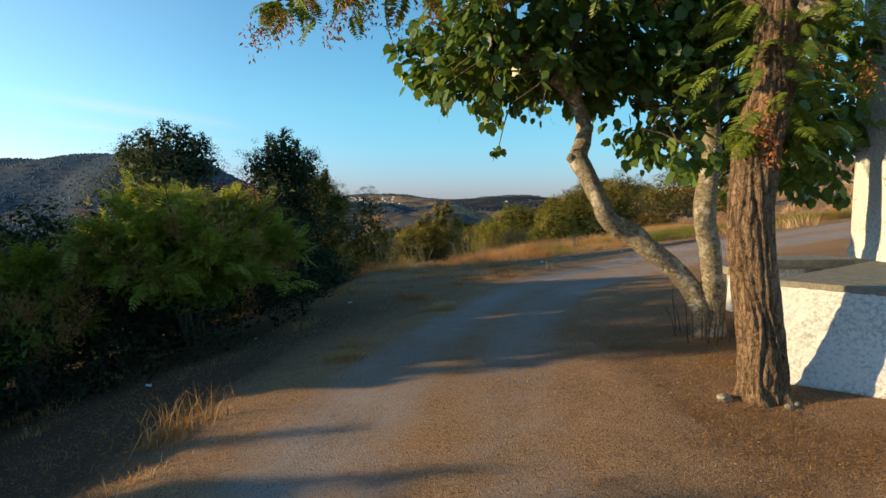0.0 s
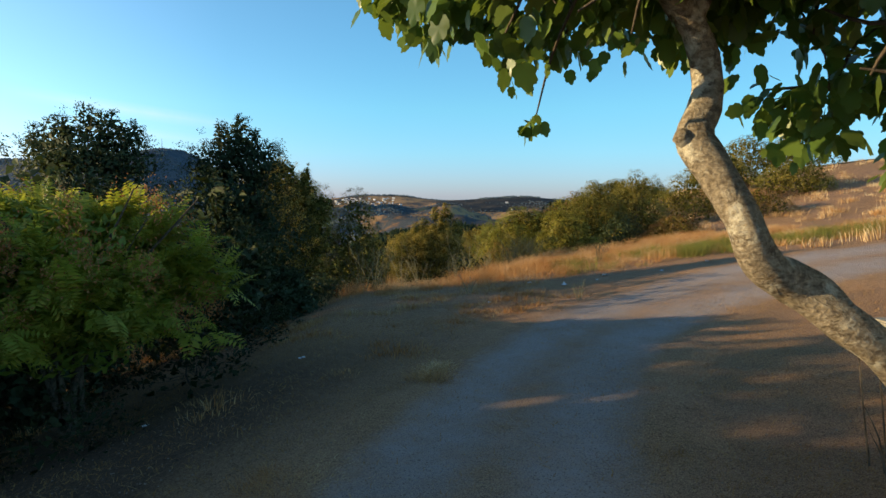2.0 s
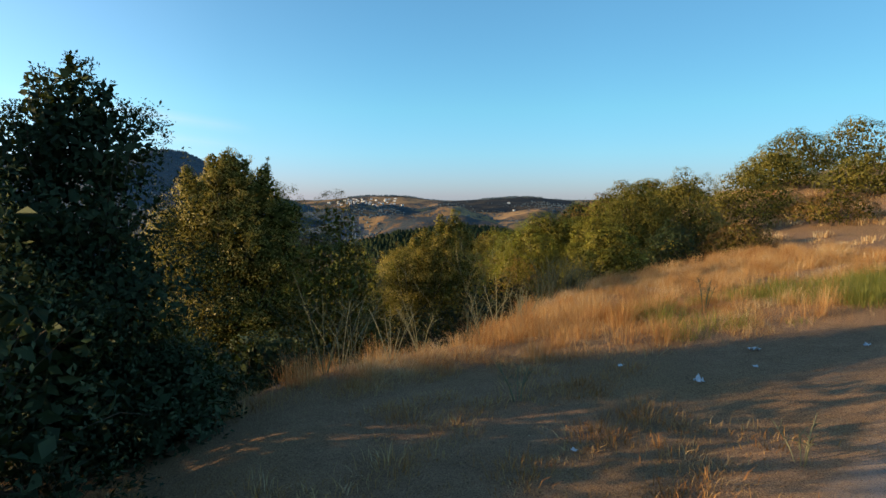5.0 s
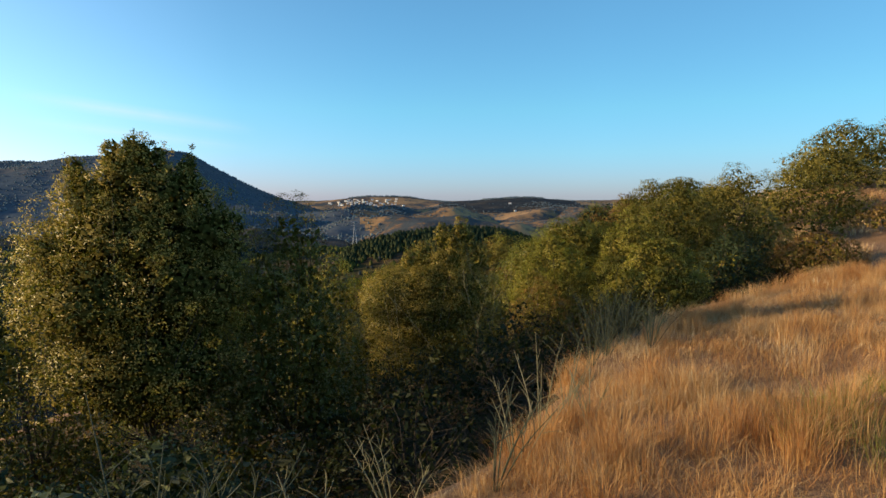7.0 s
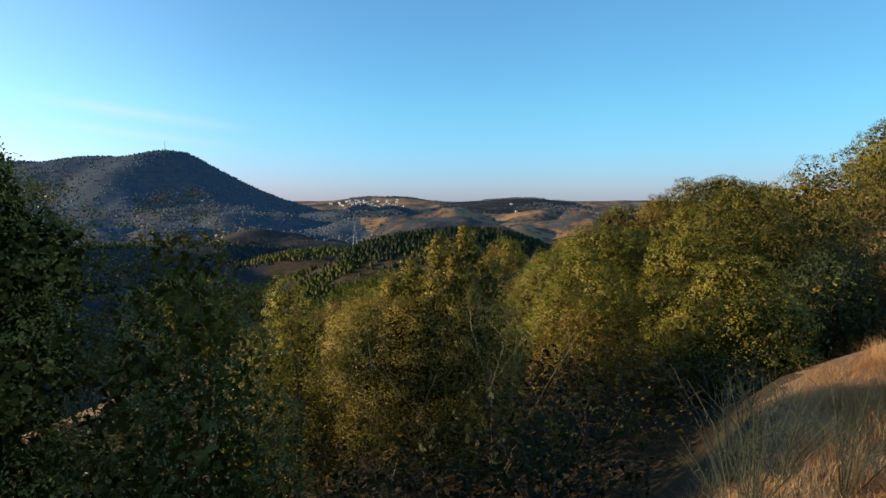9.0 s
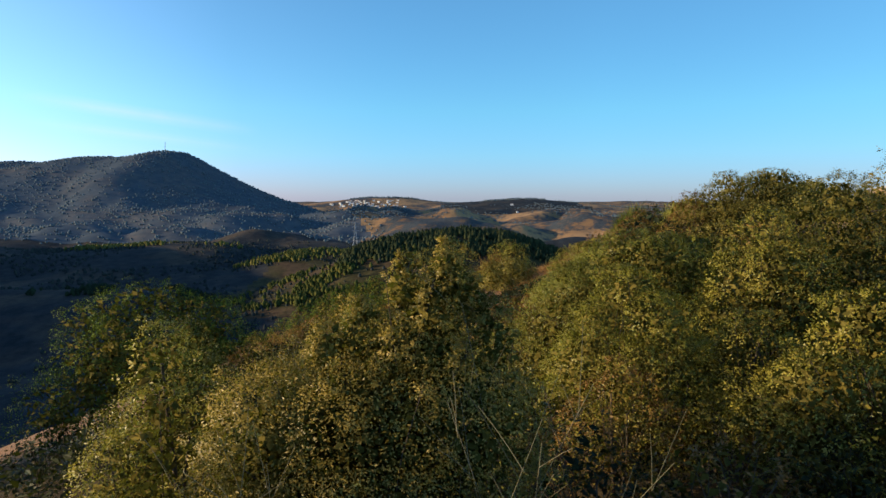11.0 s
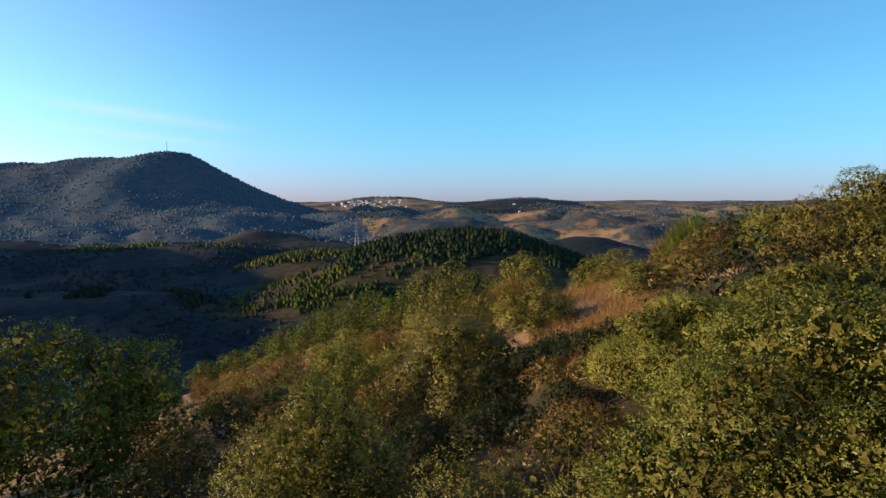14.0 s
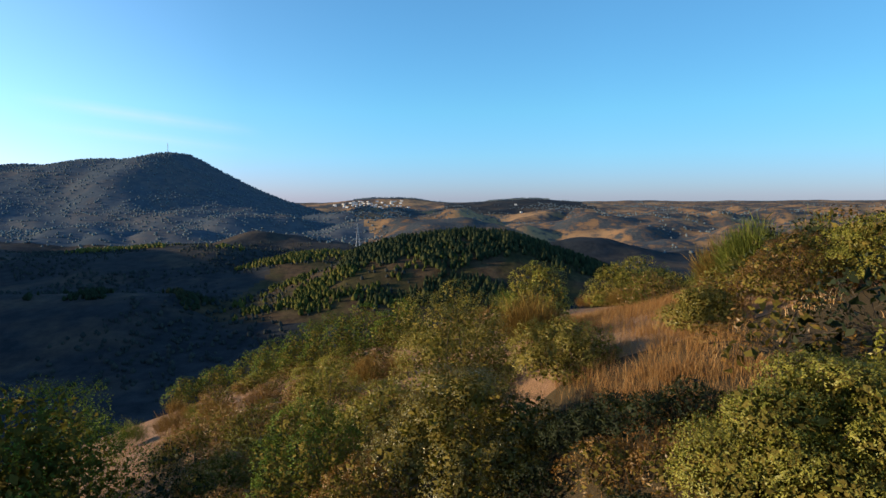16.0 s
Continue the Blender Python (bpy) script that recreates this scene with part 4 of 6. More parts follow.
bush("round_tree", 26.0, 54.6, 6.9, 6.4, OAK, "rounded olive-green oak on the hill's crest", 143, 16000, 0.088, category="tree", group=H, clumps=260, skirt=0.02, inner=0.44, spread=0.17)
bush("round_tree", 32.0, 57.0, 8.2, 6.4, OAK, "rounded olive-green oak on the hill's crest", 144, 9000, 0.1, category="tree", group=H, clumps=200, skirt=0.02, inner=0.46, spread=0.18)
bush("oak_shrub", 21.5, 49.0, 4.7, 5.0, OAK, "holm oak shrub on the rising slope", 145, 14000, 0.078, group=H, skirt=0.0, inner=0.46, spread=0.18, clumps=200)
bush("oak_shrub", 24.0, 44.0, 4.4, 4.6, OAK, "holm oak shrub on the rising slope", 128, 12000, 0.078, group=H, skirt=0.0, inner=0.46, spread=0.18, clumps=180)
bush("russet_shrub", 18.5, 38.5, 2.2, 3.6, RUSSET, "russet shrub among dry grass", 129, 10000, 0.06, group=H, skirt=0.0, clumps=150)
for i, (bx, by, bt, bw, bm_) in enumerate([(10.6, 47.6, 0.9, 3.6, OAK), (16.6, 52.0, 2.6, 4.2, OAK), (13.6, 58.4, 1.3, 3.2, YELLOW), (15.4, 61.2, 1.0, 3.6, RUSSET), (18.6, 57.0, 2.8, 4.0, OAK), (18.0, 64.0, 0.6, 4.0, OAK), (22.0, 62.0, 2.0, 4.4, YELLOW)]):
    bush("oak_shrub", bx, by, bt, bw, bm_, "tawny-green shrub on the rising slope", 190 + i, 11000, 0.062, group=H, skirt=0.0, clumps=150, inner=0.4)
# the slope beyond
bush("oak_shrub", -2.35, 44.2, -1.25, 3.8, OAK, "olive-brown shrub with upright leafy shoots", 151, 42000, 0.038, group=H, skirt=0.0, clumps=320, inner=0.42, coarse=2.4, sprig=0.4)
bush("oak_shrub", 0.65, 51.4, -1.55, 4.0, DARKOAK, "dense rounded holm oak shrub in half shade", 152, 48000, 0.042, group=H, clumps=360, skirt=0.0, inner=0.45, coarse=2.4, peak=1.2, tall=0.8)
bush("oak_shrub", -3.2, 52.6, -2.55, 3.0, BRIGHT, "fresh green rounded shrub", 153, 22000, 0.044, group=H, skirt=0.0, clumps=220, inner=0.42, peak=1.1)
bush("oak_shrub", 3.4, 55.2, -1.15, 2.9, OAK, "olive-green rounded shrub beside the path", 154, 24000, 0.044, group=H, skirt=0.0, clumps=230, inner=0.42, peak=1.2, tall=0.8)
bush("oak_shrub", 0.4, 58.9, -0.5, 4.3, OAK, "broad tawny-green oak shrub", 155, 32000, 0.048, group=H, skirt=0.0, clumps=280, inner=0.42, peak=1.05)
bush("oak_shrub", 7.4, 55.2, -0.3, 2.1, OAK, "small olive-green shrub beside dry grass", 156, 16000, 0.044, group=H, skirt=0.0, clumps=170, inner=0.42)
bush("round_tree", -13.6, 53.2, -1.9, 9.4, BRIGHT, "fresh green broad-crowned tree below the slope", 157, 52000, 0.068, category="tree", group=H, coat=0.25, clumps=420, spread=0.17, skirt=0.0, inner=0.4, coarse=2.8, stems=2, peak=1.15)
bush("round_tree", -14.5, 60.5, -5.4, 5.4, BRIGHT, "fresh green broad-crowned tree below the slope", 158, 12000, 0.09, category="tree", group=H, clumps=150, skirt=0.0)
for i, (bx, by, bt, bw) in enumerate([(5.4, 73.5, -1.75, 3.0), (12.4, 81.5, -2.7, 3.4), (14.8, 84.0, -2.5, 3.8), (-6.4, 82.0, -5.9, 3.8), (-8.9, 83.2, -6.6, 3.4), (-3.4, 80.6, -5.2, 3.2), (-11.4, 85.5, -8.0, 3.2), (-14.6, 89, -10.0, 3.4), (-18.2, 94.5, -12.4, 4.0), (-22.0, 95.0, -14.0, 3.4), (-24.8, 94.0, -14.9, 3.2)]):
    bush("round_tree", bx, by, bt + 0.35, bw * 1.25, BRIGHT if bx < 0 else YELLOW, "small round-crowned green tree on the slope's edge", 160 + i, 11000, 0.075, category="tree", group="round trees on the slope", clumps=130, stems=2, skirt=0.0, inner=0.4, peak=1.2, tall=0.8, sprig=0.1)


for i, (bx, by, bt, bw, bm_) in enumerate([(2.9, 45.0, -1.9, 2.2, RUSSET), (0.5, 42.0, -1.4, 2.6, OAK), (1.9, 40.4, -1.1, 2.4, YELLOW), (-1.9, 39.6, -1.6, 2.8, OAK), (-2.3, 46.4, -2.45, 2.6, SAGE), (-0.4, 47.6, -3.3, 2.4, SHADEDSCRUB), (1.5, 47.8, -3.4, 2.2, SHADEDSCRUB), (2.9, 50.2, -3.4, 1.8, SHADEDSCRUB), (-1.7, 50.4, -3.0, 2.2, RUSSET), (-4.2, 49.6, -3.4, 2.8, RUSSET)]):
    bush("oak_shrub", bx, by, bt, bw, bm_, "low leafy shrub filling the slope below the oaks", 240 + i, 13000, 0.036, group=H, skirt=0.0, coarse=2.0, spread=0.18, clumps=140)
for i, (bx, by, bt, bw, bm_) in enumerate([(-8.2, 51.0, -4.6, 3.2, RUSSET), (-6.4, 54.4, -4.4, 3.4, RUSSET), (-9.4, 46.0, -4.9, 2.6, RUSSET), (-7.0, 59.5, -4.9, 3.6, RUSSET), (-4.8, 63.0, -4.4, 3.6, YELLOW), (-9.6, 63.5, -6.6, 4.0, RUSSET), (-12.0, 66.5, -8.3, 3.6, RUSSET)]):
    bush("scrub_bush", bx, by, bt, bw, bm_, "low rust-tipped scrub bush on the slope", 260 + i, 11000, 0.05, group=H, skirt=0.0, clumps=140)
bush("scrub_bush", 4.2, 36.0, -0.35, 2.8, YELLOW, "bright green low bush with rust-red tips", 270, 20000, 0.032, group=H, skirt=0.0, coarse=1.6, clumps=180)
bush("scrub_bush", 3.1, 35.0, -0.7, 2.0, RUSSET, "low rust-tipped scrub bush on the slope", 271, 11000, 0.034, group=H, skirt=0.0, coarse=1.5, clumps=120)
bush("scrub_bush", 5.9, 36.2, -0.15, 2.6, YELLOW, "yellow-green low bush with tawny tips", 272, 20000, 0.034, group=H, skirt=0.0, coarse=1.6, clumps=180)
# Low scrub added to darken the dip where the path lies in shade
for i, (bx, by) in enumerate([(2.9, 48.6), (3.9, 49.2), (3.4, 50.2), (3.0, 46.8), (3.9, 47.6), (2.3, 46.4), (1.9, 49.4), (4.7, 49.4)]):
    bush("low_shrub", bx, by, on(bx, by) + 0.65, 1.5, SHADEDSCRUB if i % 4 else RUSSET, "low scrub added to darken the dip beside the path", 460 + i, 3400, 0.05, group=H, skirt=0.0, stems=1, clumps=60, coarse=1.6, spread=0.2)
# hidden taller growth added farther down the western side to shade the shrubs
for i, (bx, by, bt, bw) in enumerate([(-13.5, 26.6, 1.9, 4.8), (-15.0, 30.4, 2.5, 4.4), (-14.5, 19.5, 1.0, 4.6)]):
    bush("olive_tree", bx, by, bt, bw, OLIVE, "hidden wild olive added to shade the slope's shrubs", 250 + i, 7000, 0.13, category="tree", group=H, skirt=0.0)


# Tall trees added out of sight to the west, shading the round tree
for i, (bx, by, bt) in enumerate([(-30.0, 48.0, -0.2), (-30.5, 52.0, 0.3), (-30.0, 56.5, -0.6)]):
    bush("tall_tree", bx, by, bt, 6.5, OLIVE, "tall dark tree added out of sight to shade the slope", 280 + i, 4000, 0.3, category="tree", group=H, skirt=0.1, peak=1.2, inner=0.45)


def undergrowth(seed, mat, name, label, n, size):
    """A low tangle of leaves, about 1 across and 1 high, to be copied."""
    r = bush(name, 0.0, -40.0, on(0.0, -40.0) + 1.5, 2.0, mat, label, seed, n, size, group="undergrowth", skirt=0.0, stems=1, clumps=60, coarse=1.6, spread=0.2)
    return r


rng = np.random.default_rng(66)
KINDS = [(SHADEDSCRUB, "low dark green tangle of shrub"), (OAK, "low olive-brown tangle of shrub"), (SHADEDSCRUB, "low dark green tangle of shrub"), (RUSSET, "low russet tangle of shrub"), (YELLOW, "low yellow-green tangle of shrub")]
tangles = [undergrowth(180 + i, m, "low_shrub", t, 1100, 0.08) for i, (m, t) in enumerate(KINDS)]
fine = [undergrowth(295 + i, m, "low_shrub", t, 2400, 0.045) for i, (m, t) in enumerate(KINDS)]
FILL = [(-2.3, 20.6), (-0.6, 24.4), (-10.5, 26.5), (-8.6, 29.0), (-6.2, 30.6), (-4.6, 25.0), (-2.6, 24.6), (-2.4, 27.0), (-1.0, 26.6), (-0.4, 28.6), (1.2, 28.2), (-2.2, 30.2), (0.8, 30.2), (2.4, 30.4), (2.2, 33.5), (3.6, 32.2), (4.6, 34.0), (-5.6, 34.5), (-8.4, 34.0),
        (5.6, 33.0), (7.2, 34.0), (2.4, 36.2), (0.2, 36.0), (-2.6, 36.6), (-5.0, 38.5), (1.4, 39.6), (-1.0, 41.0), (2.2, 43.0), (-5.6, 44.0), (-8.0, 48.0), (-4.6, 47.6), (8.6, 47.2), (10.2, 50.0), (-7.2, 54.0), (-5.4, 57.0), (-9.5, 58.5), (-2.0, 57.0), (9.8, 35.6), (15.6, 40.5), (19.5, 45.0), (11.0, 57.0), (14.0, 60.0), (17.0, 62.0), (19.6, 58.0), (8.4, 49.6), (7.4, 47.6), (9.4, 46.0), (11.6, 46.4), (7.0, 50.6), (12.2, 48.0), (-11.0, 41.0), (-13.5, 45.0), (-10.5, 46.5), (-16.0, 50.0), (-14.0, 41.0), (-9.0, 39.0), (-6.0, 23.4), (-7.6, 18.6), (-12.4, 21.5), (-14.0, 30.0), (-12.0, 38.0), (-10.0, 43.0)]
for i, (bx, by) in enumerate(FILL):
    kind = (0, 2)[i % 2] if (by < 34 and bx < 3) or bx < -3 else int(rng.integers(0, 4))
    kind = (1, 4, 4, 3)[i % 4] if bx > 2 and 33.8 < by < 48 else kind
    s = rng.uniform(1.1, 1.6)
    m = Matrix.Translation((bx, by, on(bx, by) - 0.06)) @ Euler((0, 0, rng.uniform(0, 6.28))).to_matrix().to_4x4() @ Matrix.Diagonal((s, s, s * rng.uniform(0.75, 1.1), 1))
    copy_thing((fine if 20 < by < 48 and abs(bx) < 7 else tangles)[kind], m)
for i, (bx, by) in enumerate([(-3.6, 9.4), (-4.6, 8.8), (-5.6, 8.6), (-6.6, 8.2), (-7.6, 7.6), (-3.1, 11.2), (-3.0, 12.8), (-8.8, 7.0), (-5.0, 12.4), (-3.3, 14.6), (-6.0, 11.8)]):
    s = rng.uniform(0.55, 0.8)
    m = Matrix.Translation((bx, by, on(bx, by) - 0.05)) @ Euler((0, 0, rng.uniform(0, 6.28))).to_matrix().to_4x4() @ Matrix.Diagonal((s, s, s * rng.uniform(0.6, 0.9), 1))
    copy_thing(tangles[(0, 2)[i % 2]], m)
# leafy shrubs that close the slope beyond the oaks
cover = [undergrowth(285 + i, m, "slope_shrub", t, 3200, 0.062) for i, (m, t) in enumerate([(OAK, "olive-green leafy shrub on the open slope"), (RUSSET, "rust-brown leafy shrub on the open slope"), (YELLOW, "yellow-green leafy shrub on the open slope")])]
count = 0
while count < 44:
    bx, by = rng.uniform(-9, 13), 54 + 28 * rng.random() ** 1.2
    if abs(bx - 4.4 - 0.14 * (by - 50)) < 1.7 or bx < -0.42 * (by - 38) + 1:
        continue
    s = rng.uniform(0.9, 1.5)
    copy_thing(cover[(0, 1, 2, 1)[count % 4]], Matrix.Translation((bx, by, on(bx, by) - 0.06)) @ Euler((0, 0, rng.uniform(0, 6.28))).to_matrix().to_4x4() @ Matrix.Diagonal((s, s, s * rng.uniform(0.6, 0.95), 1)))
    count += 1
count = 0
while count < 46:
    by = 55 + 34 * rng.random()
    bx = -0.36 * (by - 40) + rng.uniform(-2.5, 7.0)
    if bx > 2.5:
        continue
    s = rng.uniform(0.8, 1.25)
    copy_thing(cover[(1, 1, 2)[count % 3]], Matrix.Translation((bx, by, on(bx, by) - 0.06)) @ Euler((0, 0, rng.uniform(0, 6.28))).to_matrix().to_4x4() @ Matrix.Diagonal((s * 1.2, s * 1.2, s * rng.uniform(0.5, 0.8), 1)))
    count += 1
for i, r in enumerate(cover):
    r.location = (-3.0 + 3.6 * i, 59.0 + 1.5 * i, on(-3.0 + 3.6 * i, 59.0 + 1.5 * i) - 0.06)
for i, r in enumerate(tangles + fine):
    r.location = (-16.0 + 1.3 * i, 33.0 + 0.5 * i, on(-16.0 + 1.3 * i, 33.0 + 0.5 * i) - 0.06)


def broom(x, y, tall, wide, mat, seed, n=900, label="wispy broom shrub with upright twigs"):
    """A broom: hundreds of thin upright twigs fanning from one base."""
    rng = np.random.default_rng(seed)
    a, r = rng.uniform(0, 2 * np.pi, n), np.sqrt(rng.random(n))
    foot = np.stack([np.cos(a), np.sin(a), np.zeros(n)], 1) * (r * 0.22 * wide)[:, None]
    ht = tall * np.sqrt(np.maximum(1 - 0.75 * r**2, 0.05)) * rng.uniform(0.6, 1.05, n)
    tip = np.stack([np.cos(a) * r * wide * 0.5, np.sin(a) * r * wide * 0.5, ht], 1) + rng.normal(0, 0.08, (n, 3))
    k = rng.uniform(0.3, 0.92, (n, 1))
    start = foot + (tip - foot) * k + rng.normal(0, 0.04, (n, 3))
    d = unit(tip - foot) * rng.uniform(0.18, 0.42, (n, 1)) * tall * 0.6 + rng.normal(0, 0.085, (n, 3)) * tall * 0.6
    nrm = rng.standard_normal((n, 3))
    v, f = leaves(start, d, nrm, np.linalg.norm(d, axis=1), np.full(n, 0.0085) * rng.uniform(0.6, 1.3, n), 0.3)
    root = thing("broom_shrub", (x, y, on(x, y) - 0.04), label, "shrub", "broom shrubs")
    part("crown", mesh_from("broom_crown", v, f, mat), None, root)
    return root


rng = np.random.default_rng(77)
protos = [broom(-4 - 3 * i, 68 + i, 1.7, 2.0, (BROOM, GREENBROOM, RUSSET, BROOM)[i % 4], 200 + i, 2200) for i in range(6)]
count = 0
while count < 95:
    bx, by = rng.uniform(-22, 20), rng.uniform(57, 92)
    if abs(bx - 4.5 - 0.14 * (by - 54)) < 1.1 or bx < -0.5 * (by - 40) - 1:
        continue
    src = protos[rng.integers(0, 6)]
    s = rng.uniform(0.75, 1.3) if bx > 3 else rng.uniform(0.45, 0.8)
    copy_thing(src, Matrix.Translation((bx, by, on(bx, by) - 0.04)) @ Euler((0, 0, rng.uniform(0, 6.28))).to_matrix().to_4x4() @ Matrix.Diagonal((s, s, s * rng.uniform(0.8, 1.1), 1)))
    count += 1
broom(11.2, 60.2, 2.5, 2.4, GREENBROOM, 230, 7000, "tall green broom standing above dry grass")



# ---- the fig tree over the track ----
def fig_leaf_mesh(seed):
    """A lobed leaf about 1 long, its stalk at the origin, lying along +y and cupped."""
    rng = np.random.default_rng(seed)
    half = [(0.0, 0.0), (0.14, -0.04), (0.33, 0.10), (0.41, 0.30), (0.34, 0.42), (0.38, 0.60), (0.29, 0.74), (0.20, 0.74), (0.13, 0.89), (0.0, 1.0)]
    k = rng.uniform(0.85, 1.15)
    pts = [(x * k, y) for x, y in half] + [(-x * k, y) for x, y in half[-2:0:-1]]
    verts = [(0, 0.42, 0)] + [(x, y, -0.28 * x * x - 0.14 * (y - 0.4) ** 2 + 0.10 * abs(x) + rng.normal(0, 0.012)) for x, y in pts]
    m = len(pts)
    faces = np.array([(0, 1 + i, 1 + (i + 1) % m) for i in range(m)])
    return np.array(verts, dtype=float), faces


def leaf_frames(pos, axis, normal, scale):
    axis = unit(axis)
    side = unit(np.cross(axis, normal))
    nrm = np.cross(side, axis)
    return np.stack([side, axis, nrm], -1) * scale[:, None, None], pos


def spread_shape(base_v, base_f, mats, pos):
    """Copies of one small shape, joined."""
    v = np.einsum("nij,kj->nki", mats, base_v) + pos[:, None]
    f = base_f[None] + (np.arange(len(pos)) * len(base_v))[:, None, None]
    return v.reshape(-1, 3), f.reshape(-1, base_f.shape[1])


FX, FY = 3.0, 6.82
FZ = on(FX, FY)


def make_fig():
    rng = np.random.default_rng(300)
    root = thing("fig_tree", (FX, FY, FZ), "leaning fig tree with pale lichened limbs and broad dark leaves", "tree")
    base = np.array([FX, FY, FZ])

    def limb(name, rows, sides=14, rings=48, rough=0.085, seed=0):
        rows = [(x - FX, y - FY, z - FZ, r) for x, y, z, r in rows]
        return part(name, mesh_from(name, *tube(rows, sides, rings, rough, seed), FIGBARK, True), None, root)

    limb("trunk", [(3.05, 6.86, -0.15, 0.20), (3.03, 6.86, 0.10, 0.15), (2.93, 6.86, 0.40, 0.122), (2.68, 6.88, 0.73, 0.112), (2.40, 6.86, 0.94, 0.116), (2.16, 6.95, 1.15, 0.12), (1.91, 6.90, 1.30, 0.112), (1.77, 6.86, 1.53, 0.098), (1.66, 6.98, 1.80, 0.1), (1.57, 7.08, 2.02, 0.112), (1.63, 7.10, 2.25, 0.088), (1.63, 7.12, 2.42, 0.085), (1.52, 7.05, 2.66, 0.076), (1.28, 6.9, 2.85, 0.07), (1.05, 6.8, 3.0, 0.06), (0.6, 6.6, 3.35, 0.03)], 16, 64, seed=301)
    limb("branch_stub", [(1.55, 7.07, 2.0, 0.07), (1.47, 7.03, 2.025, 0.055), (1.44, 7.02, 2.04, 0.04), (1.43, 7.02, 2.045, 0.012)], 10, 12, 0.07, seed=309)
    limb("limb", [(3.08, 6.84, 0.0, 0.15), (3.07, 6.82, 0.42, 0.125), (2.98, 6.72, 0.95, 0.115), (2.85, 6.61, 1.40, 0.118), (2.90, 6.62, 2.05, 0.10), (2.9, 6.66, 2.6, 0.09), (2.9, 6.7, 3.1, 0.08), (3.2, 7.0, 3.9, 0.06), (3.3, 7.2, 4.5, 0.03)], seed=302)
    limb("limb", [(2.91, 6.66, 2.5, 0.08), (3.4, 7.0, 2.9, 0.065), (4.1, 7.2, 3.1, 0.045), (4.9, 7.4, 3.0, 0.02)], 8, 16, seed=303)
    limb("limb", [(1.5, 7.03, 2.66, 0.06), (1.7, 6.95, 3.2, 0.055), (2.3, 7.0, 3.9, 0.04), (2.6, 7.0, 4.4, 0.02)], 8, 16, seed=304)
    blobs = [(0.55, 6.75, 3.13, 0.85, 0.8, 0.6), (0.0, 7.9, 3.28, 0.55, 0.5, 0.42), (0.55, 8.25, 3.2, 0.7, 0.55, 0.42), (1.1, 8.3, 3.15, 0.7, 0.55, 0.45), (1.5, 7.1, 3.55, 1.1, 1.0, 0.8), (2.6, 6.9, 3.7, 1.1, 1.0, 0.9), (3.3, 6.8, 3.2, 0.9, 0.9, 0.8), (4.2, 7.3, 2.85, 0.85, 0.8, 0.8),
             (4.75, 7.6, 2.25, 0.75, 0.7, 0.8), (4.2, 7.5, 2.3, 0.6, 0.6, 0.6), (2.45, 6.5, 2.55, 0.55, 0.5, 0.55), (1.2, 6.6, 2.95, 0.6, 0.5, 0.45), (1.6, 7.5, 3.05, 0.75, 0.5, 0.5), (2.4, 6.3, 2.15, 0.45, 0.4, 0.35), (2.3, 6.9, 3.1, 0.7, 0.6, 0.5), (2.65, 7.55, 2.4, 0.5, 0.4, 0.32), (3.2, 7.4, 2.3, 0.45, 0.4, 0.4), (3.75, 7.5, 2.1, 0.55, 0.45, 0.45), (0.9, 6.5, 4.0, 1.1, 1.0, 0.8), (3.4, 7.1, 4.3, 1.2, 1.1, 0.8)]
    B = np.asarray(blobs)
    n = 10800
    w3 = (B[:, 3] * B[:, 4] * B[:, 5]) ** (2 / 3)
    clump_n = 760
    pick = rng.choice(len(B), clump_n, p=w3 / w3.sum())
    d = unit(rng.standard_normal((clump_n, 3)))
    centre = B[pick, :3] + d * B[pick, 3:] * rng.uniform(0.55, 1.06, (clump_n, 1))
    k = rng.integers(0, clump_n, n)
    pos = centre[k] + rng.normal(0, 0.10, (n, 3))
    out = unit(d[k] + rng.normal(0, 0.5, (n, 3)))
    pos[:, 2] = np.maximum(pos[:, 2], 2.18 - 0.8 * np.clip(pos[:, 0] - 1.8, 0, 0.8) + 0.1 * rng.random(n))
    axis = out * 0.7 + rng.normal(0, 0.35, (n, 3)) + np.array([0, 0, -0.75])
    normal = out * 0.5 + rng.normal(0, 0.4, (n, 3)) + np.array([0, 0, 0.7])
    scale = rng.uniform(0.085, 0.18, n)
    open_air = (np.abs(pos[:, 1] + 0.07 * (4.8 - pos[:, 0]) - 6.78) < 0.4) & (pos[:, 2] - 0.2126 * (4.8 - pos[:, 0]) < 2.1) & (pos[:, 0] < 4.9) & (np.arange(n) >= 14)
    pos[open_air, 2] += 1.4
    # a spray that hangs lowest over the track
    pos[:14] = np.array([0.66, 7.36, 2.14]) + rng.normal(0, 1, (14, 3)) * np.array([0.05, 0.05, 0.03])
    axis[:14] = rng.normal(0, 0.5, (14, 3)) + np.array([0, 0, -0.7])
    scale[:14] = rng.uniform(0.07, 0.11, 14)
    mats, _ = leaf_frames(pos, axis, normal, scale)
    kinds = [fig_leaf_mesh(s) for s in (1, 2, 3)]
    # the leaves nearest the track, one by one
    near = np.argsort(np.abs(pos[:, 0] - 1.2) + 0.6 * np.abs(pos[:, 2] - 2.4))[:290]
    shapes = [mesh_from("fig_leaf", v, f, FIG, True) for v, f in kinds]
    for i in near:
        ob = new("leaf", shapes[i % 3])
        ob.parent = root
        m = Matrix([list(r) for r in mats[i]]).to_4x4()
        m.translation = Vector(pos[i] - base)
        ob.matrix_local = m
    rest = np.setdiff1d(np.arange(n), near)
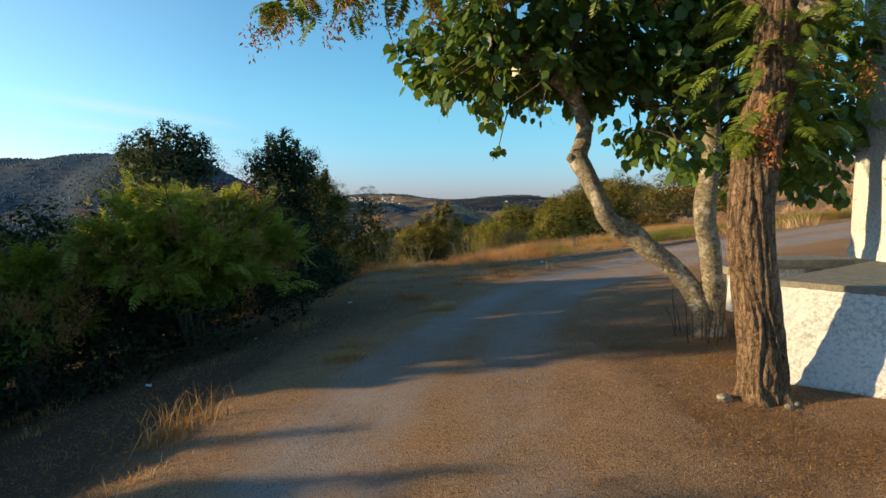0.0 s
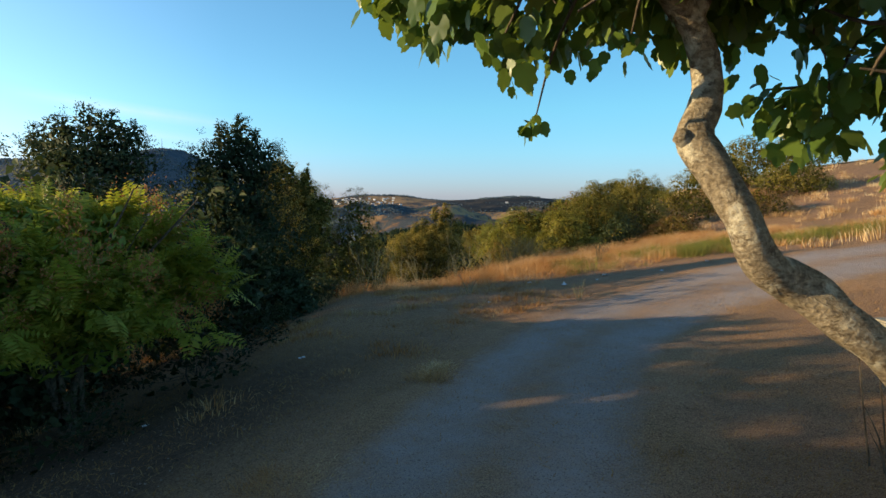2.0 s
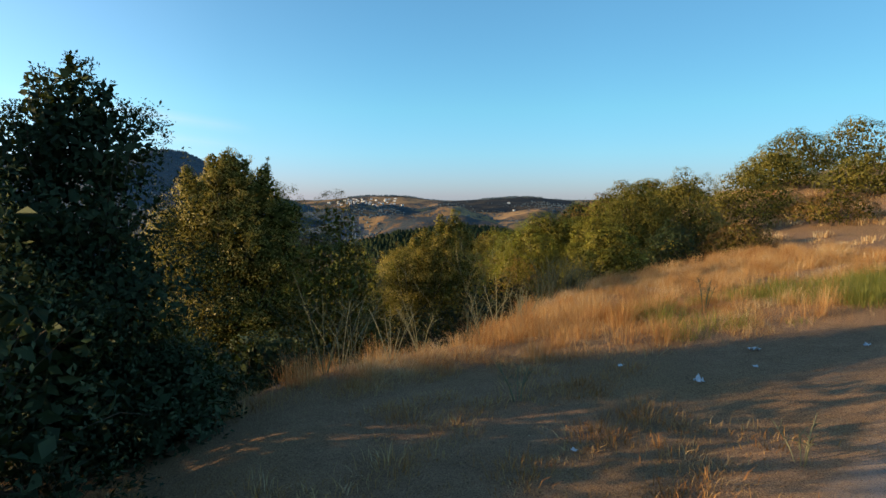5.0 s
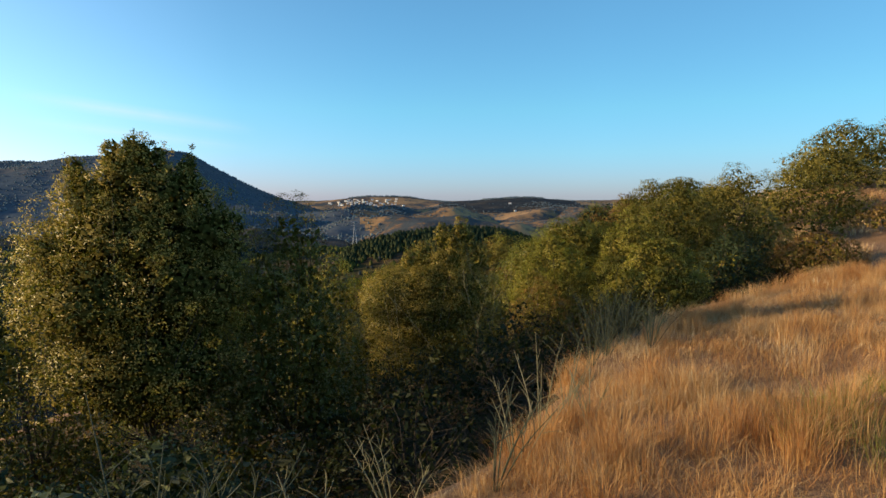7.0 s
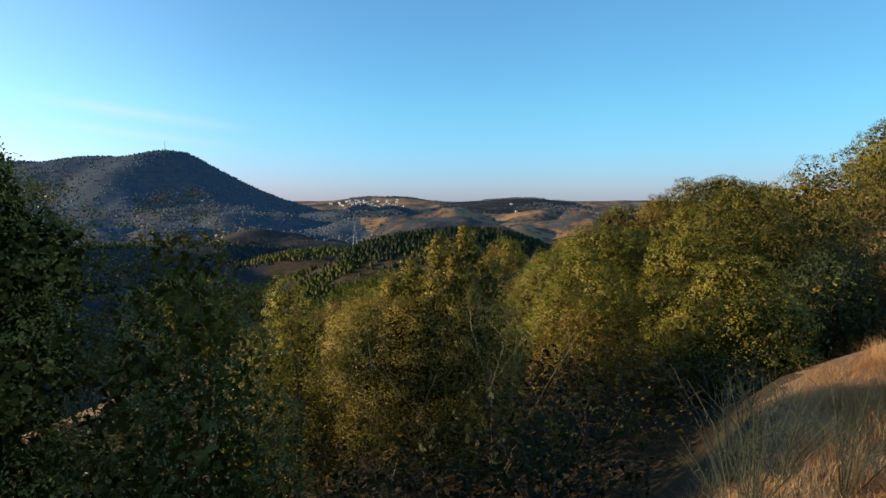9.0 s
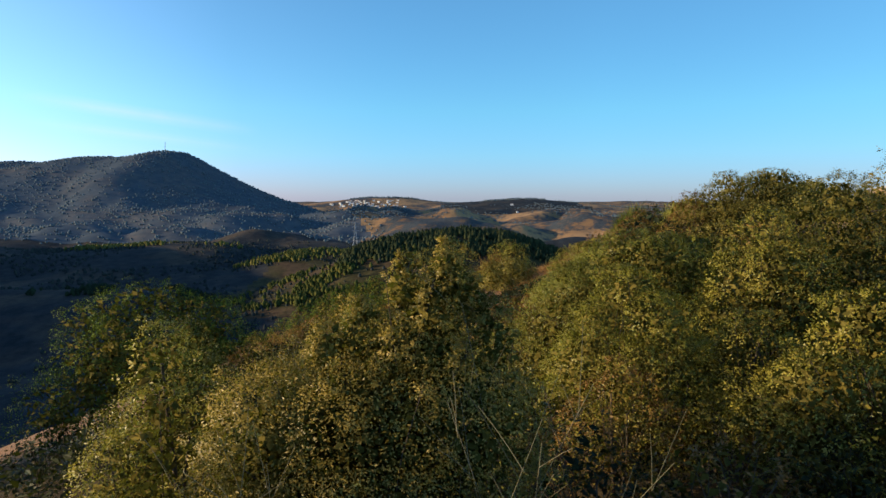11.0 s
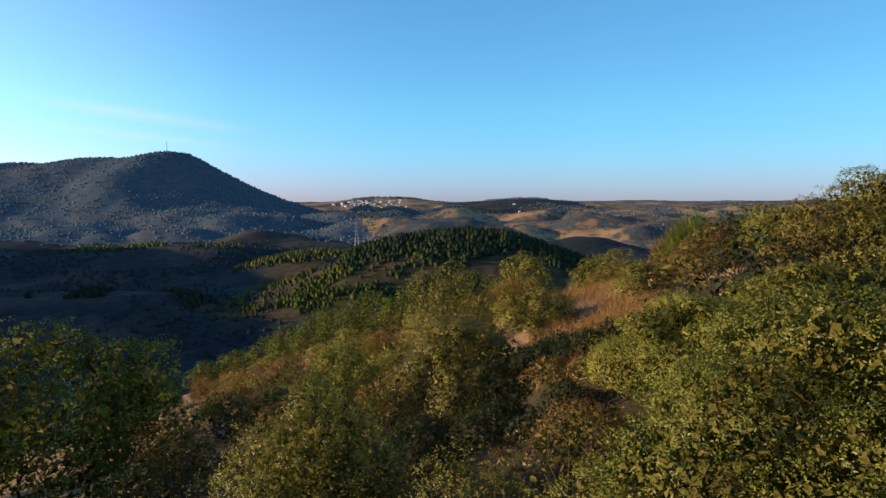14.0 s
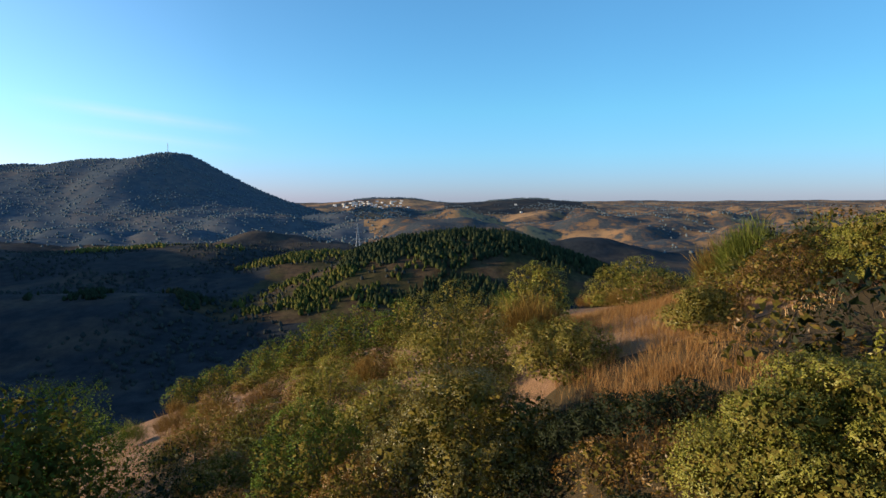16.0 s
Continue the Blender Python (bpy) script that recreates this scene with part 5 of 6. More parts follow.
    pieces = [spread_shape(*kinds[s], mats[rest[s::3]], pos[rest[s::3]] - base) for s in range(3)]
    tagged(part("foliage", mesh_from("fig_foliage", *merge(pieces), FIG, True), None, root), kind="stuff")
    tw = [tube([(*(np.array(p) - base), r) for *p, r in ((1.0, 7.2, 3.1, 0.014), (0.78, 7.32, 2.6, 0.01), (0.66, 7.36, 2.12, 0.004))], 4, 8)]
    for c in centre[::2]:
        o = B[np.argmin(np.linalg.norm(B[:, :3] - c, axis=1)), :3]
        tw.append(tube([(*(o - base), 0.018), (*((o + c) / 2 + rng.normal(0, 0.05, 3) - base), 0.012), (*(c - base), 0.006)], 4, 5))
    tagged(part("twig", mesh_from("fig_twigs", *merge(tw), TWIG, True), None, root), kind="stuff")
    # suckers at the foot
    sk = []
    for i in range(26):
        a, r = rng.uniform(0, 6.28), rng.uniform(0.15, 0.5)
        x0, y0 = r * math.cos(a), r * math.sin(a)
        hh = rng.uniform(0.25, 0.75)
        sk.append(tube([(x0, y0, -0.05, 0.008), (x0 * 1.15, y0 * 1.15, hh * 0.5, 0.006), (x0 * 1.35 + rng.normal(0, 0.05), y0 * 1.35, hh, 0.002)], 4, 5))
    part("sucker", mesh_from("fig_suckers", *merge(sk), TWIG, True), None, root, "thin brown shoots at the foot")


make_fig()


# ---- pinnate leaves ----
def frond(pairs=11, seed=0, droop=0.35):
    """A feather leaf about 1 long: rib and leaflets, arching down from the origin along +y."""
    rng = np.random.default_rng(seed)
    t = np.linspace(0.12, 1.0, pairs)
    rib = np.stack([np.zeros(pairs), t, 0.12 * t - droop * t * t], 1)
    pos = np.repeat(rib, 2, 0)
    sgn = np.tile([1.0, -1.0], pairs)
    tt = np.repeat(t, 2)
    axis = np.stack([sgn, np.full(2 * pairs, 0.35), np.full(2 * pairs, -0.25)], 1) + rng.normal(0, 0.12, (2 * pairs, 3))
    length = 0.30 * np.sin(np.pi * (0.15 + 0.75 * tt)) + 0.05
    v, f = leaves(pos, axis, np.tile([0.0, 0.2, 1.0], (2 * pairs, 1)), length, length * 0.36, 0.15)
    a, b = tube([(0, 0, 0, 0.012), (0, 0.5, 0.06 - droop * 0.25, 0.009), (0, 1.0, 0.12 - droop, 0.004)], 3, 5)
    tri = np.concatenate([b[:, [0, 1, 2]], b[:, [0, 2, 3]]])
    return merge([(v, f), (a, tri)])


def seed_bunch(rng, c, n=45, r=0.14):
    pos = c + rng.normal(0, r, (n, 3)) * np.array([0.6, 0.6, 1.0])
    return leaves(pos, rng.standard_normal((n, 3)) + np.array([0, 0, -1.2]), rng.standard_normal((n, 3)), rng.uniform(0.03, 0.055, n), rng.uniform(0.012, 0.02, n))


def make_roadside_tree():
    rng = np.random.default_rng(400)
    x0, y0 = 2.43, 4.62
    z0 = on(x0, y0)
    root = thing("roadside_tree", (x0, y0, z0), "furrowed brown trunk with feathery leaves and rusty seed bunches", "tree")
    # a furrowed trunk: ridges run up and twist a little round the stem
    rows = spline([(0.07, 0, -0.1, 0.215), (0.06, 0, 0.05, 0.188), (0.02, 0.0, 0.4, 0.175), (-0.05, 0, 0.9, 0.166), (-0.11, 0, 1.4, 0.160), (-0.08, 0, 1.9, 0.158), (0.0, 0, 2.4, 0.16), (0.05, 0.05, 3.0, 0.15), (0.12, 0.1, 3.8, 0.12), (0.2, 0.1, 4.8, 0.08)], 220)
    sides = 100
    ang = np.linspace(0, 2 * np.pi, sides, endpoint=False)
    V = np.zeros((len(rows), sides, 3))
    for i, (cx, cy, cz, r) in enumerate(rows):
        a2 = ang + 0.35 * cz
        warp = rolling(np.cos(ang) * 1.6 + 9, np.sin(ang) * 1.6 + cz * 2.2 + 9, 1.0, 61, 3)
        ridge = np.abs(np.sin(a2 * 9 + 2.6 * warp + 0.8 * np.sin(cz * 6.3 + a2 * 3)))
        plates = rolling(np.cos(ang) * 6 + 20, np.sin(ang) * 6 + cz * 9 + 20, 1.0, 62, 2)
        rr = r * (0.83 + 0.22 * ridge ** 0.6 * (0.75 + 0.45 * plates) + 0.05 * np.sin(a2 * 2 + cz)) + 0.06 * np.exp(-cz / 0.12) * (0.5 + 0.5 * np.sin(a2 * 5)) * (cz > -0.2)
        V[i, :, 0], V[i, :, 1], V[i, :, 2] = cx + rr * np.cos(ang), cy + rr * np.sin(ang), cz
    i, j = np.meshgrid(np.arange(len(rows) - 1), np.arange(sides), indexing="ij")
    k = (j + 1) % sides
    q = np.stack([i * sides + j, i * sides + k, (i + 1) * sides + k, (i + 1) * sides + j], -1).reshape(-1, 4)
    part("trunk", mesh_from("trunk", V.reshape(-1, 3), q, BARK, True), None, root)
    limbs = [[(0.05, 0.0, 2.7, 0.09), (0.3, -0.1, 3.1, 0.07), (0.8, -0.2, 3.5, 0.05), (1.4, -0.2, 3.9, 0.02)],
             [(0.0, 0.0, 2.9, 0.08), (-0.7, 0.1, 3.4, 0.055), (-1.8, 0.2, 3.5, 0.035), (-2.9, 0.2, 3.35, 0.015), (-3.7, 0.1, 3.0, 0.008)],
             [(0.1, 0.1, 3.2, 0.08), (-0.2, 0.6, 4.0, 0.05), (-0.6, 1.2, 4.6, 0.02)]]
    for s, rows2 in enumerate(limbs):
        part("limb", mesh_from("limb", *tube(rows2, 8, 18, 0.06, 410 + s), BARK, True), None, root)
    stub = tube([(0.18, -0.12, 2.95, 0.085), (0.22, -0.24, 2.86, 0.08), (0.23, -0.30, 2.8, 0.05)], 10, 8, 0.1, 415)
    part("sawn_limb", mesh_from("sawn_limb", *stub, FIGBARK, True), None, root, "pale sawn-off limb stub")
    # fronds: round the top of the trunk, and along the long limb over the track
    P, A = [], []
    for _ in range(140):
        a = rng.uniform(0, 6.28)
        r = rng.uniform(0.05, 0.5)
        P.append((0.05 + r * math.cos(a), -0.05 + r * math.sin(a), rng.uniform(1.75, 2.9) + 0.9 * r))
        A.append((math.cos(a), math.sin(a), rng.uniform(-0.9, 0.3)))
    for _ in range(110):
        t = rng.random()
        P.append((0.2 + 1.3 * t + rng.normal(0, 0.15), -0.2 + rng.normal(0, 0.3), 2.9 + 1.0 * t + rng.normal(0, 0.15)))
        A.append((rng.normal(0.2, 0.6), rng.normal(0, 0.6), rng.uniform(-0.9, 0.2)))
    for _ in range(130):
        t = rng.random() ** 0.8
        P.append((-0.4 - 3.3 * t, 0.15 + rng.normal(0, 0.2), 3.4 - 0.35 * t * t + rng.normal(0, 0.08)))
        A.append((rng.normal(-0.1, 0.6), rng.normal(0, 0.6), rng.uniform(-0.8, 0.2)))
    P, A = np.array(P), np.array(A)
    shapes = [frond(12, s) for s in range(4)]
    mats, _ = leaf_frames(P, A, np.tile([0.0, 0.0, 1.0], (len(P), 1)) + rng.normal(0, 0.25, (len(P), 3)), rng.uniform(0.17, 0.33, len(P)))
    pieces = [spread_shape(*shapes[s], mats[s::4], P[s::4]) for s in range(4)]
    tagged(part("foliage", mesh_from("fronds", *merge(pieces), PINNATETREE), None, root), kind="stuff")
    spots = [(-3.85, 0.1, 2.75), (-3.6, 0.0, 2.8), (-3.3, 0.3, 2.85), (-3.15, 0.0, 2.95), (-2.8, 0.2, 2.9), (-2.5, 0.0, 2.95), (-2.0, 0.1, 3.05), (-3.75, 0.1, 2.85), (-3.45, 0.2, 3.0), (-3.0, 0.1, 2.95), (-2.6, 0.2, 3.15), (-2.3, 0.1, 3.1), (-1.4, 0.1, 3.2), (-0.15, -0.2, 2.05), (-0.1, -0.22, 1.9), (-0.1, -0.2, 2.2), (0.15, -0.25, 2.55), (0.9, -0.2, 2.75), (1.1, -0.2, 2.5), (-0.8, 0.1, 3.1), (0.5, -0.3, 2.4)]
    for sp in spots:
        tagged(part("seed_head", mesh_from("seed_head", *seed_bunch(rng, np.array(sp), 70, 0.07), SEEDS), None, root), "rusty brown hanging seed bunch", kind="stuff")


make_roadside_tree()


def make_feathery_shrub(x0, y0, top, wide, seed, count, label):
    rng = np.random.default_rng(seed)
    z0 = on(x0, y0) - 0.05
    h = top - z0
    root = thing("feathery_shrub", (x0, y0, z0), label, "tree", "hillside shrubs")
    stems = []
    tips = []
    for i in range(9):
        a, r = rng.uniform(0, 6.28), rng.uniform(0.15, 0.42) * wide
        tip = np.array([r * math.cos(a), r * math.sin(a) * 0.8, h * rng.uniform(0.6, 0.88)])
        tips.append(tip)
        stems.append(tube([(rng.normal(0, 0.12), rng.normal(0, 0.12), 0, 0.035), (tip[0] * 0.35, tip[1] * 0.35, tip[2] * 0.55, 0.025), (*tip, 0.008)], 6, 10, 0.05, seed + i))
    part("trunk", mesh_from("trunk", *merge(stems), TWIG, True), None, root)
    # leafy sprays: fronds set along the outer part of many branchlets
    m = count // 24
    d = unit(rng.standard_normal((m, 3)))
    d[:, 2] = np.abs(d[:, 2]) * 1.1 - 0.25
    heart = np.array([0, 0, h * 0.5])
    tip = heart + d * np.array([wide * 0.46, wide * 0.38, h * 0.42]) * rng.uniform(0.7, 1.12, (m, 1))
    twig = [tube([(*(heart * 0.8), 0.012), (*((heart + t) / 2 + np.array([0, 0, 0.1])), 0.008), (*t, 0.003)], 3, 4) for t in tip]
    tagged(part("twig", mesh_from("branchlets", *merge(twig), TWIG, True), None, root), kind="stuff")
    k = rng.integers(0, m, count)
    P = heart + (tip[k] - heart) * rng.uniform(0.62, 1.0, (count, 1)) + rng.normal(0, 0.05, (count, 3))
    A = d[k] * 0.7 + rng.normal(0, 0.5, (count, 3)) + np.array([0, 0, 0.15])
    shapes = [frond(8, s, 0.3) for s in range(4)]
    mats, _ = leaf_frames(P, A, np.tile([0.0, 0.0, 1.0], (count, 1)) + rng.normal(0, 0.3, (count, 3)), rng.uniform(0.2, 0.4, count))
    tagged(part("foliage", mesh_from("fronds", *merge([spread_shape(*shapes[s], mats[s::4], P[s::4]) for s in range(4)]), PINNATE), None, root), kind="stuff")
    e = unit(rng.standard_normal((count * 2, 3))) * rng.uniform(0.2, 0.72, (count * 2, 1))
    deep = leaves(np.array([0, 0, h * 0.52]) + e * np.array([wide * 0.44, wide * 0.38, h * 0.42]), rng.standard_normal((count * 2, 3)), e + rng.normal(0, 0.3, (count * 2, 3)), rng.uniform(0.12, 0.22, count * 2), rng.uniform(0.05, 0.09, count * 2))
    tagged(part("inner_foliage", mesh_from("inner_foliage", *deep, PINNATETREE), None, root), kind="stuff")
    spots = [np.array([0, 0, h * 0.52]) + unit(rng.standard_normal(3) * np.array([1, 1, 0.5]) + np.array([0.2, -0.5, 0.3])) * np.array([wide * 0.42, wide * 0.36, h * 0.38]) for _ in range(44)]
    for sp in spots:
        tagged(part("seed_head", mesh_from("seed_head", *seed_bunch(rng, sp, 90, 0.13), SEEDS), None, root), "rusty brown seed bunch", kind="stuff")


make_feathery_shrub(-4.5, 10.6, 2.25, 4.4, 420, 2600, "feathery-leaved young tree with rusty seed bunches in shade")
make_feathery_shrub(-6.6, 9.6, 1.0, 2.6, 421, 420, "feathery-leaved young tree beside a taller one")
# trees standing west of the track, behind the start, whose shade lies over it
for i, (bx, by, bt, bw) in enumerate([(-13.0, -0.6, 4.4, 4.4), (-11.5, -4.5, 5.0, 4.5), (-10.5, 8.6, 2.5, 4.4), (-14.5, 8.5, 2.4, 4.0)]):
    bush("olive_tree", bx, by, bt, bw, OLIVE, "wild olive tree beside the track", 440 + i, 4000, 0.15, category="tree", group=H, skirt=0.0, peak=1.2, inner=0.45)


def thicket(x, y, top, long, seed, girth=0.45):
    """A dense unseen hedge with an uneven top, added along the track to shade it."""
    rng = np.random.default_rng(seed)
    h = top - on(x, y) + 0.05
    rows = [(rng.normal(0, 0.15), dy, z * h, 2 * girth, girth, 0.2 * h) for dy in np.arange(-long / 2 + 0.3, long / 2, 0.45) for z in (0.2, 0.45, 0.66, 0.8 - rng.uniform(0, 0.05))]
    bush("thicket", x, y, top, 2.0, OLIVE, "unseen olive thicket added to shade the track", seed, 14000 if girth > 0.3 else 4000, 0.17 if girth > 0.3 else 0.09, group=H, blobs=rows, clumps=260, stems=3, inner=0.8, coarse=2.0, sprig=0.12, spread=0.2)


# unseen pieces, spaced so that shade and sun fall in bars
thicket(-12.6, 3.7, 1.95, 2.6, 450)
thicket(-12.4, 7.1, 3.85, 4.0, 451)
thicket(-13.0, 1.65, 3.0, 1.6, 452)
# two thin leafy slats, added only for narrow bars of shade
thicket(-12.7, 2.85, 2.75, 0.6, 455, 0.1)
thicket(-12.7, 3.63, 2.6, 0.6, 456, 0.07)
thicket(-12.8, 10.0, 2.5, 3.0, 453)
thicket(-12.6, 12.9, 2.6, 2.8, 454)


# ---- whitewashed wall, porch pillar and bench ----
def make_wall():
    """A low battered wall of whitewashed masonry with a concrete capping, and the raised floor behind it."""
    root = thing("garden_wall", (2.50, 5.13, on(2.5, 4.9)), "low whitewashed battered wall stained by damp, concrete top", "wall")
    bm = bmesh.new()
    d, inn = Vector((0.722, -0.692, 0)), Vector((0.692, 0.722, 0))
    L, Ht = 3.4, 0.80
    rows = 14
    cols = 40
    grid = []
    rng = np.random.default_rng(500)
    for r in range(rows + 1):
        t = r / rows
        line = []
        for c in range(cols + 1):
            p = d * (L * c / cols) + inn * (0.30 * t) + Vector((0, 0, -0.15 + (Ht + 0.15) * t)) + inn * float(rng.normal(0, 0.004)) + d * (0.2 * t * (1 - c / cols))
            line.append(bm.verts.new(p))
        grid.append(line)
    for r in range(rows):
        for c in range(cols):
            bm.faces.new((grid[r][c], grid[r][c + 1], grid[r + 1][c + 1], grid[r + 1][c]))
    # end and back, so that it is solid
    back = []
    for c in (0, cols):
        shift = d * 0.42 * (1 - c / cols)
        low = bm.verts.new(d * (L * c / cols) + shift + inn * 1.1 + Vector((0, 0, -0.15)))
        high = bm.verts.new(d * (L * c / cols) + shift + inn * 1.1 + Vector((0, 0, Ht)))
        column = [grid[r][c] for r in range(rows + 1)]
        bm.faces.new([low] + column + [high] if c == 0 else [high] + column[::-1] + [low])
        back += [low, high]
    bm.faces.new((back[0], back[1], back[3], back[2]))
    bm.faces.new([grid[rows][c] for c in range(cols + 1)] + [back[3], back[1]])
    bmesh.ops.recalc_face_normals(bm, faces=bm.faces)
    part("masonry", bm, WHITE, root)
    bm = bmesh.new()
    top = [d * 0.17 + inn * 0.285, d * L + inn * 0.285, d * L + inn * 3.6, d * 1.0 + inn * 3.6, d * 0.58 + inn * 2.75]
    lower = [bm.verts.new(p + Vector((0, 0, Ht - 0.02))) for p in top]
    upper = [bm.verts.new(p + Vector((0, 0, Ht + 0.035))) for p in top]
    bm.faces.new(upper)
    bm.faces.new(lower[::-1])
    for i in range(5):
        bm.faces.new((lower[i], lower[(i + 1) % 5], upper[(i + 1) % 5], upper[i]))
    bmesh.ops.recalc_face_normals(bm, faces=bm.faces)
    bmesh.ops.bevel(bm, geom=list(bm.edges), offset=0.008, segments=2, affect="EDGES")
    part("capping", bm, CONCRETE, root, "rough grey concrete capping")
    bm = bmesh.new()
    low = [bm.verts.new(p + Vector((0, 0, -0.2))) for p in [d * 0.45 + inn * 1.0, d * L + inn * 1.0, d * L + inn * 3.5, d * 1.1 + inn * 3.5, d * 0.7 + inn * 2.7]]
    high = [bm.verts.new(v.co + Vector((0, 0, Ht + 0.17))) for v in low]
    bm.faces.new(high)
    for i in range(5):
        bm.faces.new((low[i], low[(i + 1) % 5], high[(i + 1) % 5], high[i]))
    bmesh.ops.recalc_face_normals(bm, faces=bm.faces)
    part("plinth", bm, WHITE, root)


make_wall()


def make_pillar():
    x, y = 4.80, 6.5
    z = on(2.5, 4.9) + 0.837
    root = thing("porch_pillar", (x, y, z), "smooth whitewashed square porch pillar on the raised floor", "pillar")
    part("shaft", box(bmesh.new(), (0, 0, 0), (0.62, 0.62, 3.4), 0.015), WHITE, root)
    part("base", box(bmesh.new(), (-0.012, -0.012, 0.0), (0.632, 0.632, 0.12), 0.008), WHITE, root)
    part("cap", box(bmesh.new(), (-0.06, -0.06, 3.4), (0.68, 0.68, 3.52), 0.01), WHITE, root)


make_pillar()


def make_bench():
    x, y = 4.26, 7.68
    z = on(x, y)
    root = thing("stone_bench", (x, y, z), "high concrete slab bench on whitewashed block legs", "bench")
    root.rotation_euler[2] = radians(3)
    part("seat", box(bmesh.new(), (-0.44, -0.27, 0.61), (0.86, 0.27, 0.72), 0.018), CONCRETE, root, "thick worn concrete slab")
    for lx, lw in ((-0.14, 0.4), (0.5, 0.24)):
        part("leg", box(bmesh.new(), (lx, -0.19, -0.08), (lx + lw, 0.2, 0.61), 0.012), WHITE, root)
    low = thing("low_bench", (4.2, 8.3, on(4.2, 8.3)), "low grey concrete slab seat on whitewashed blocks", "bench")
    part("seat", box(bmesh.new(), (-0.36, -0.36, 0.46), (0.36, 0.42, 0.56), 0.016), CONCRETE, low, "thick worn concrete slab")
    for lx, ly, lw in ((-0.33, -0.3, 0.24), (0.06, 0.2, 0.22)):
        part("leg", box(bmesh.new(), (lx, ly, -0.08), (lx + lw, ly + 0.16, 0.46), 0.012), WHITE, low)
    b = thing("concrete_block", (6.6, 9.4, on(6.6, 9.4)), "grey concrete block lying behind the bench", "block")
    part("body", box(bmesh.new(), (-0.3, -0.15, -0.02), (0.3, 0.15, 0.34), 0.02), CONCRETE, b)


make_bench()


def stone(x, y, r, seed, label="rough brown field stone at the tree's foot"):
    bm = bmesh.new()
    bmesh.ops.create_icosphere(bm, subdivisions=2, radius=r)
    rng = np.random.default_rng(seed)
    for v in bm.verts:
        v.co *= 1 + 0.16 * rng.standard_normal() * 0.6
        v.co.z *= 0.65
    me = bpy.data.meshes.new("stone")
    bm.to_mesh(me)
    bm.free()
    me.materials.append(CONCRETE)
    ob = new("stone", me)
    ob.location = (x, y, on(x, y) + r * 0.3)
    tagged(ob, label, "stone", "stones")


stone(2.17, 4.60, 0.055, 1)
stone(2.54, 4.37, 0.035, 2)
stone(2.63, 4.43, 0.03, 3)


# ---- litter ----
def litter(x, y, s, seed):
    """A crumpled scrap of paper or plastic."""
    rng = np.random.default_rng(seed)
    k = 6
    g = np.linspace(-1, 1, k)
    X, Y = np.meshgrid(g, g)
    Z = 0.35 * np.abs(rng.standard_normal((k, k)))
    v = np.stack([X * s + rng.normal(0, s * 0.12, (k, k)), Y * s * 0.7 + rng.normal(0, s * 0.12, (k, k)), Z * s + 0.01], -1).reshape(-1, 3)
    i, j = np.meshgrid(np.arange(k - 1), np.arange(k - 1), indexing="ij")
    q = np.stack([i * k + j, i * k + j + 1, (i + 1) * k + j + 1, (i + 1) * k + j], -1).reshape(-1, 4)
    ob = new("paper_scrap", mesh_from("paper_scrap", v, q, PAPER))
    ob.location, ob.rotation_euler = (x, y, on(x, y) + 0.004), (0, 0, rng.uniform(0, 6))
    tagged(ob, "crumpled white paper scrap lying on the ground", "litter", "litter")


for i, (lx, ly, s) in enumerate([(-3.89, 7.83, 0.09), (-1.7, 11.05, 0.07), (2.78, 16.56, 0.10), (2.16, 17.45, 0.07), (4.0, 17.7, 0.11), (5.2, 17.3, 0.07), (3.6, 16.9, 0.06), (5.0, 11.4, 0.07), (-3.0, 9.6, 0.05), (6.5, 17.9, 0.07), (1.0, 14.9, 0.05)]):
    litter(lx, ly, s * 0.6, 520 + i)


# ---- grass ----
def blades(x, y, tall, seed, wide=0.008, lean=0.35, heading=None):
    """One curved blade of three triangles at each place."""
    rng = np.random.default_rng(seed)
    n = len(x)
    base = np.stack([x, y, height(x, y) - np.minimum(0.02, tall * 0.3) + np.where(tall < 0.05, 0.014, 0.0)], 1)
    a = rng.uniform(0, 2 * np.pi, n)
    if heading is not None:
        a = np.where(rng.random(n) < 0.75, heading + rng.normal(0, 0.6, n), a)
    d = np.stack([np.cos(a), np.sin(a), np.zeros(n)], 1)
    turn = a + np.pi / 2 + rng.normal(0, 0.7, n)
    s = np.stack([np.cos(turn), np.sin(turn), np.zeros(n)], 1) * (wide * rng.uniform(0.6, 1.4, n))[:, None]
    k = (lean * np.abs(rng.normal(0.6, 0.45, n)) * tall)[:, None]
    up = np.array([0, 0, 1.0])
    mid = base + up * (tall * 0.6)[:, None] + d * k * 0.3
    tip = base + up * (tall * 0.95)[:, None] + d * k
    v = np.stack([base - s, base + s, mid + s * 0.8, mid - s * 0.8, tip], 1).reshape(-1, 3)
    b = np.arange(n)[:, None] * 5
    f = np.concatenate([b + np.array([[0, 1, 2]]), b + np.array([[0, 2, 3]]), b + np.array([[3, 2, 4]])])
    return v, f


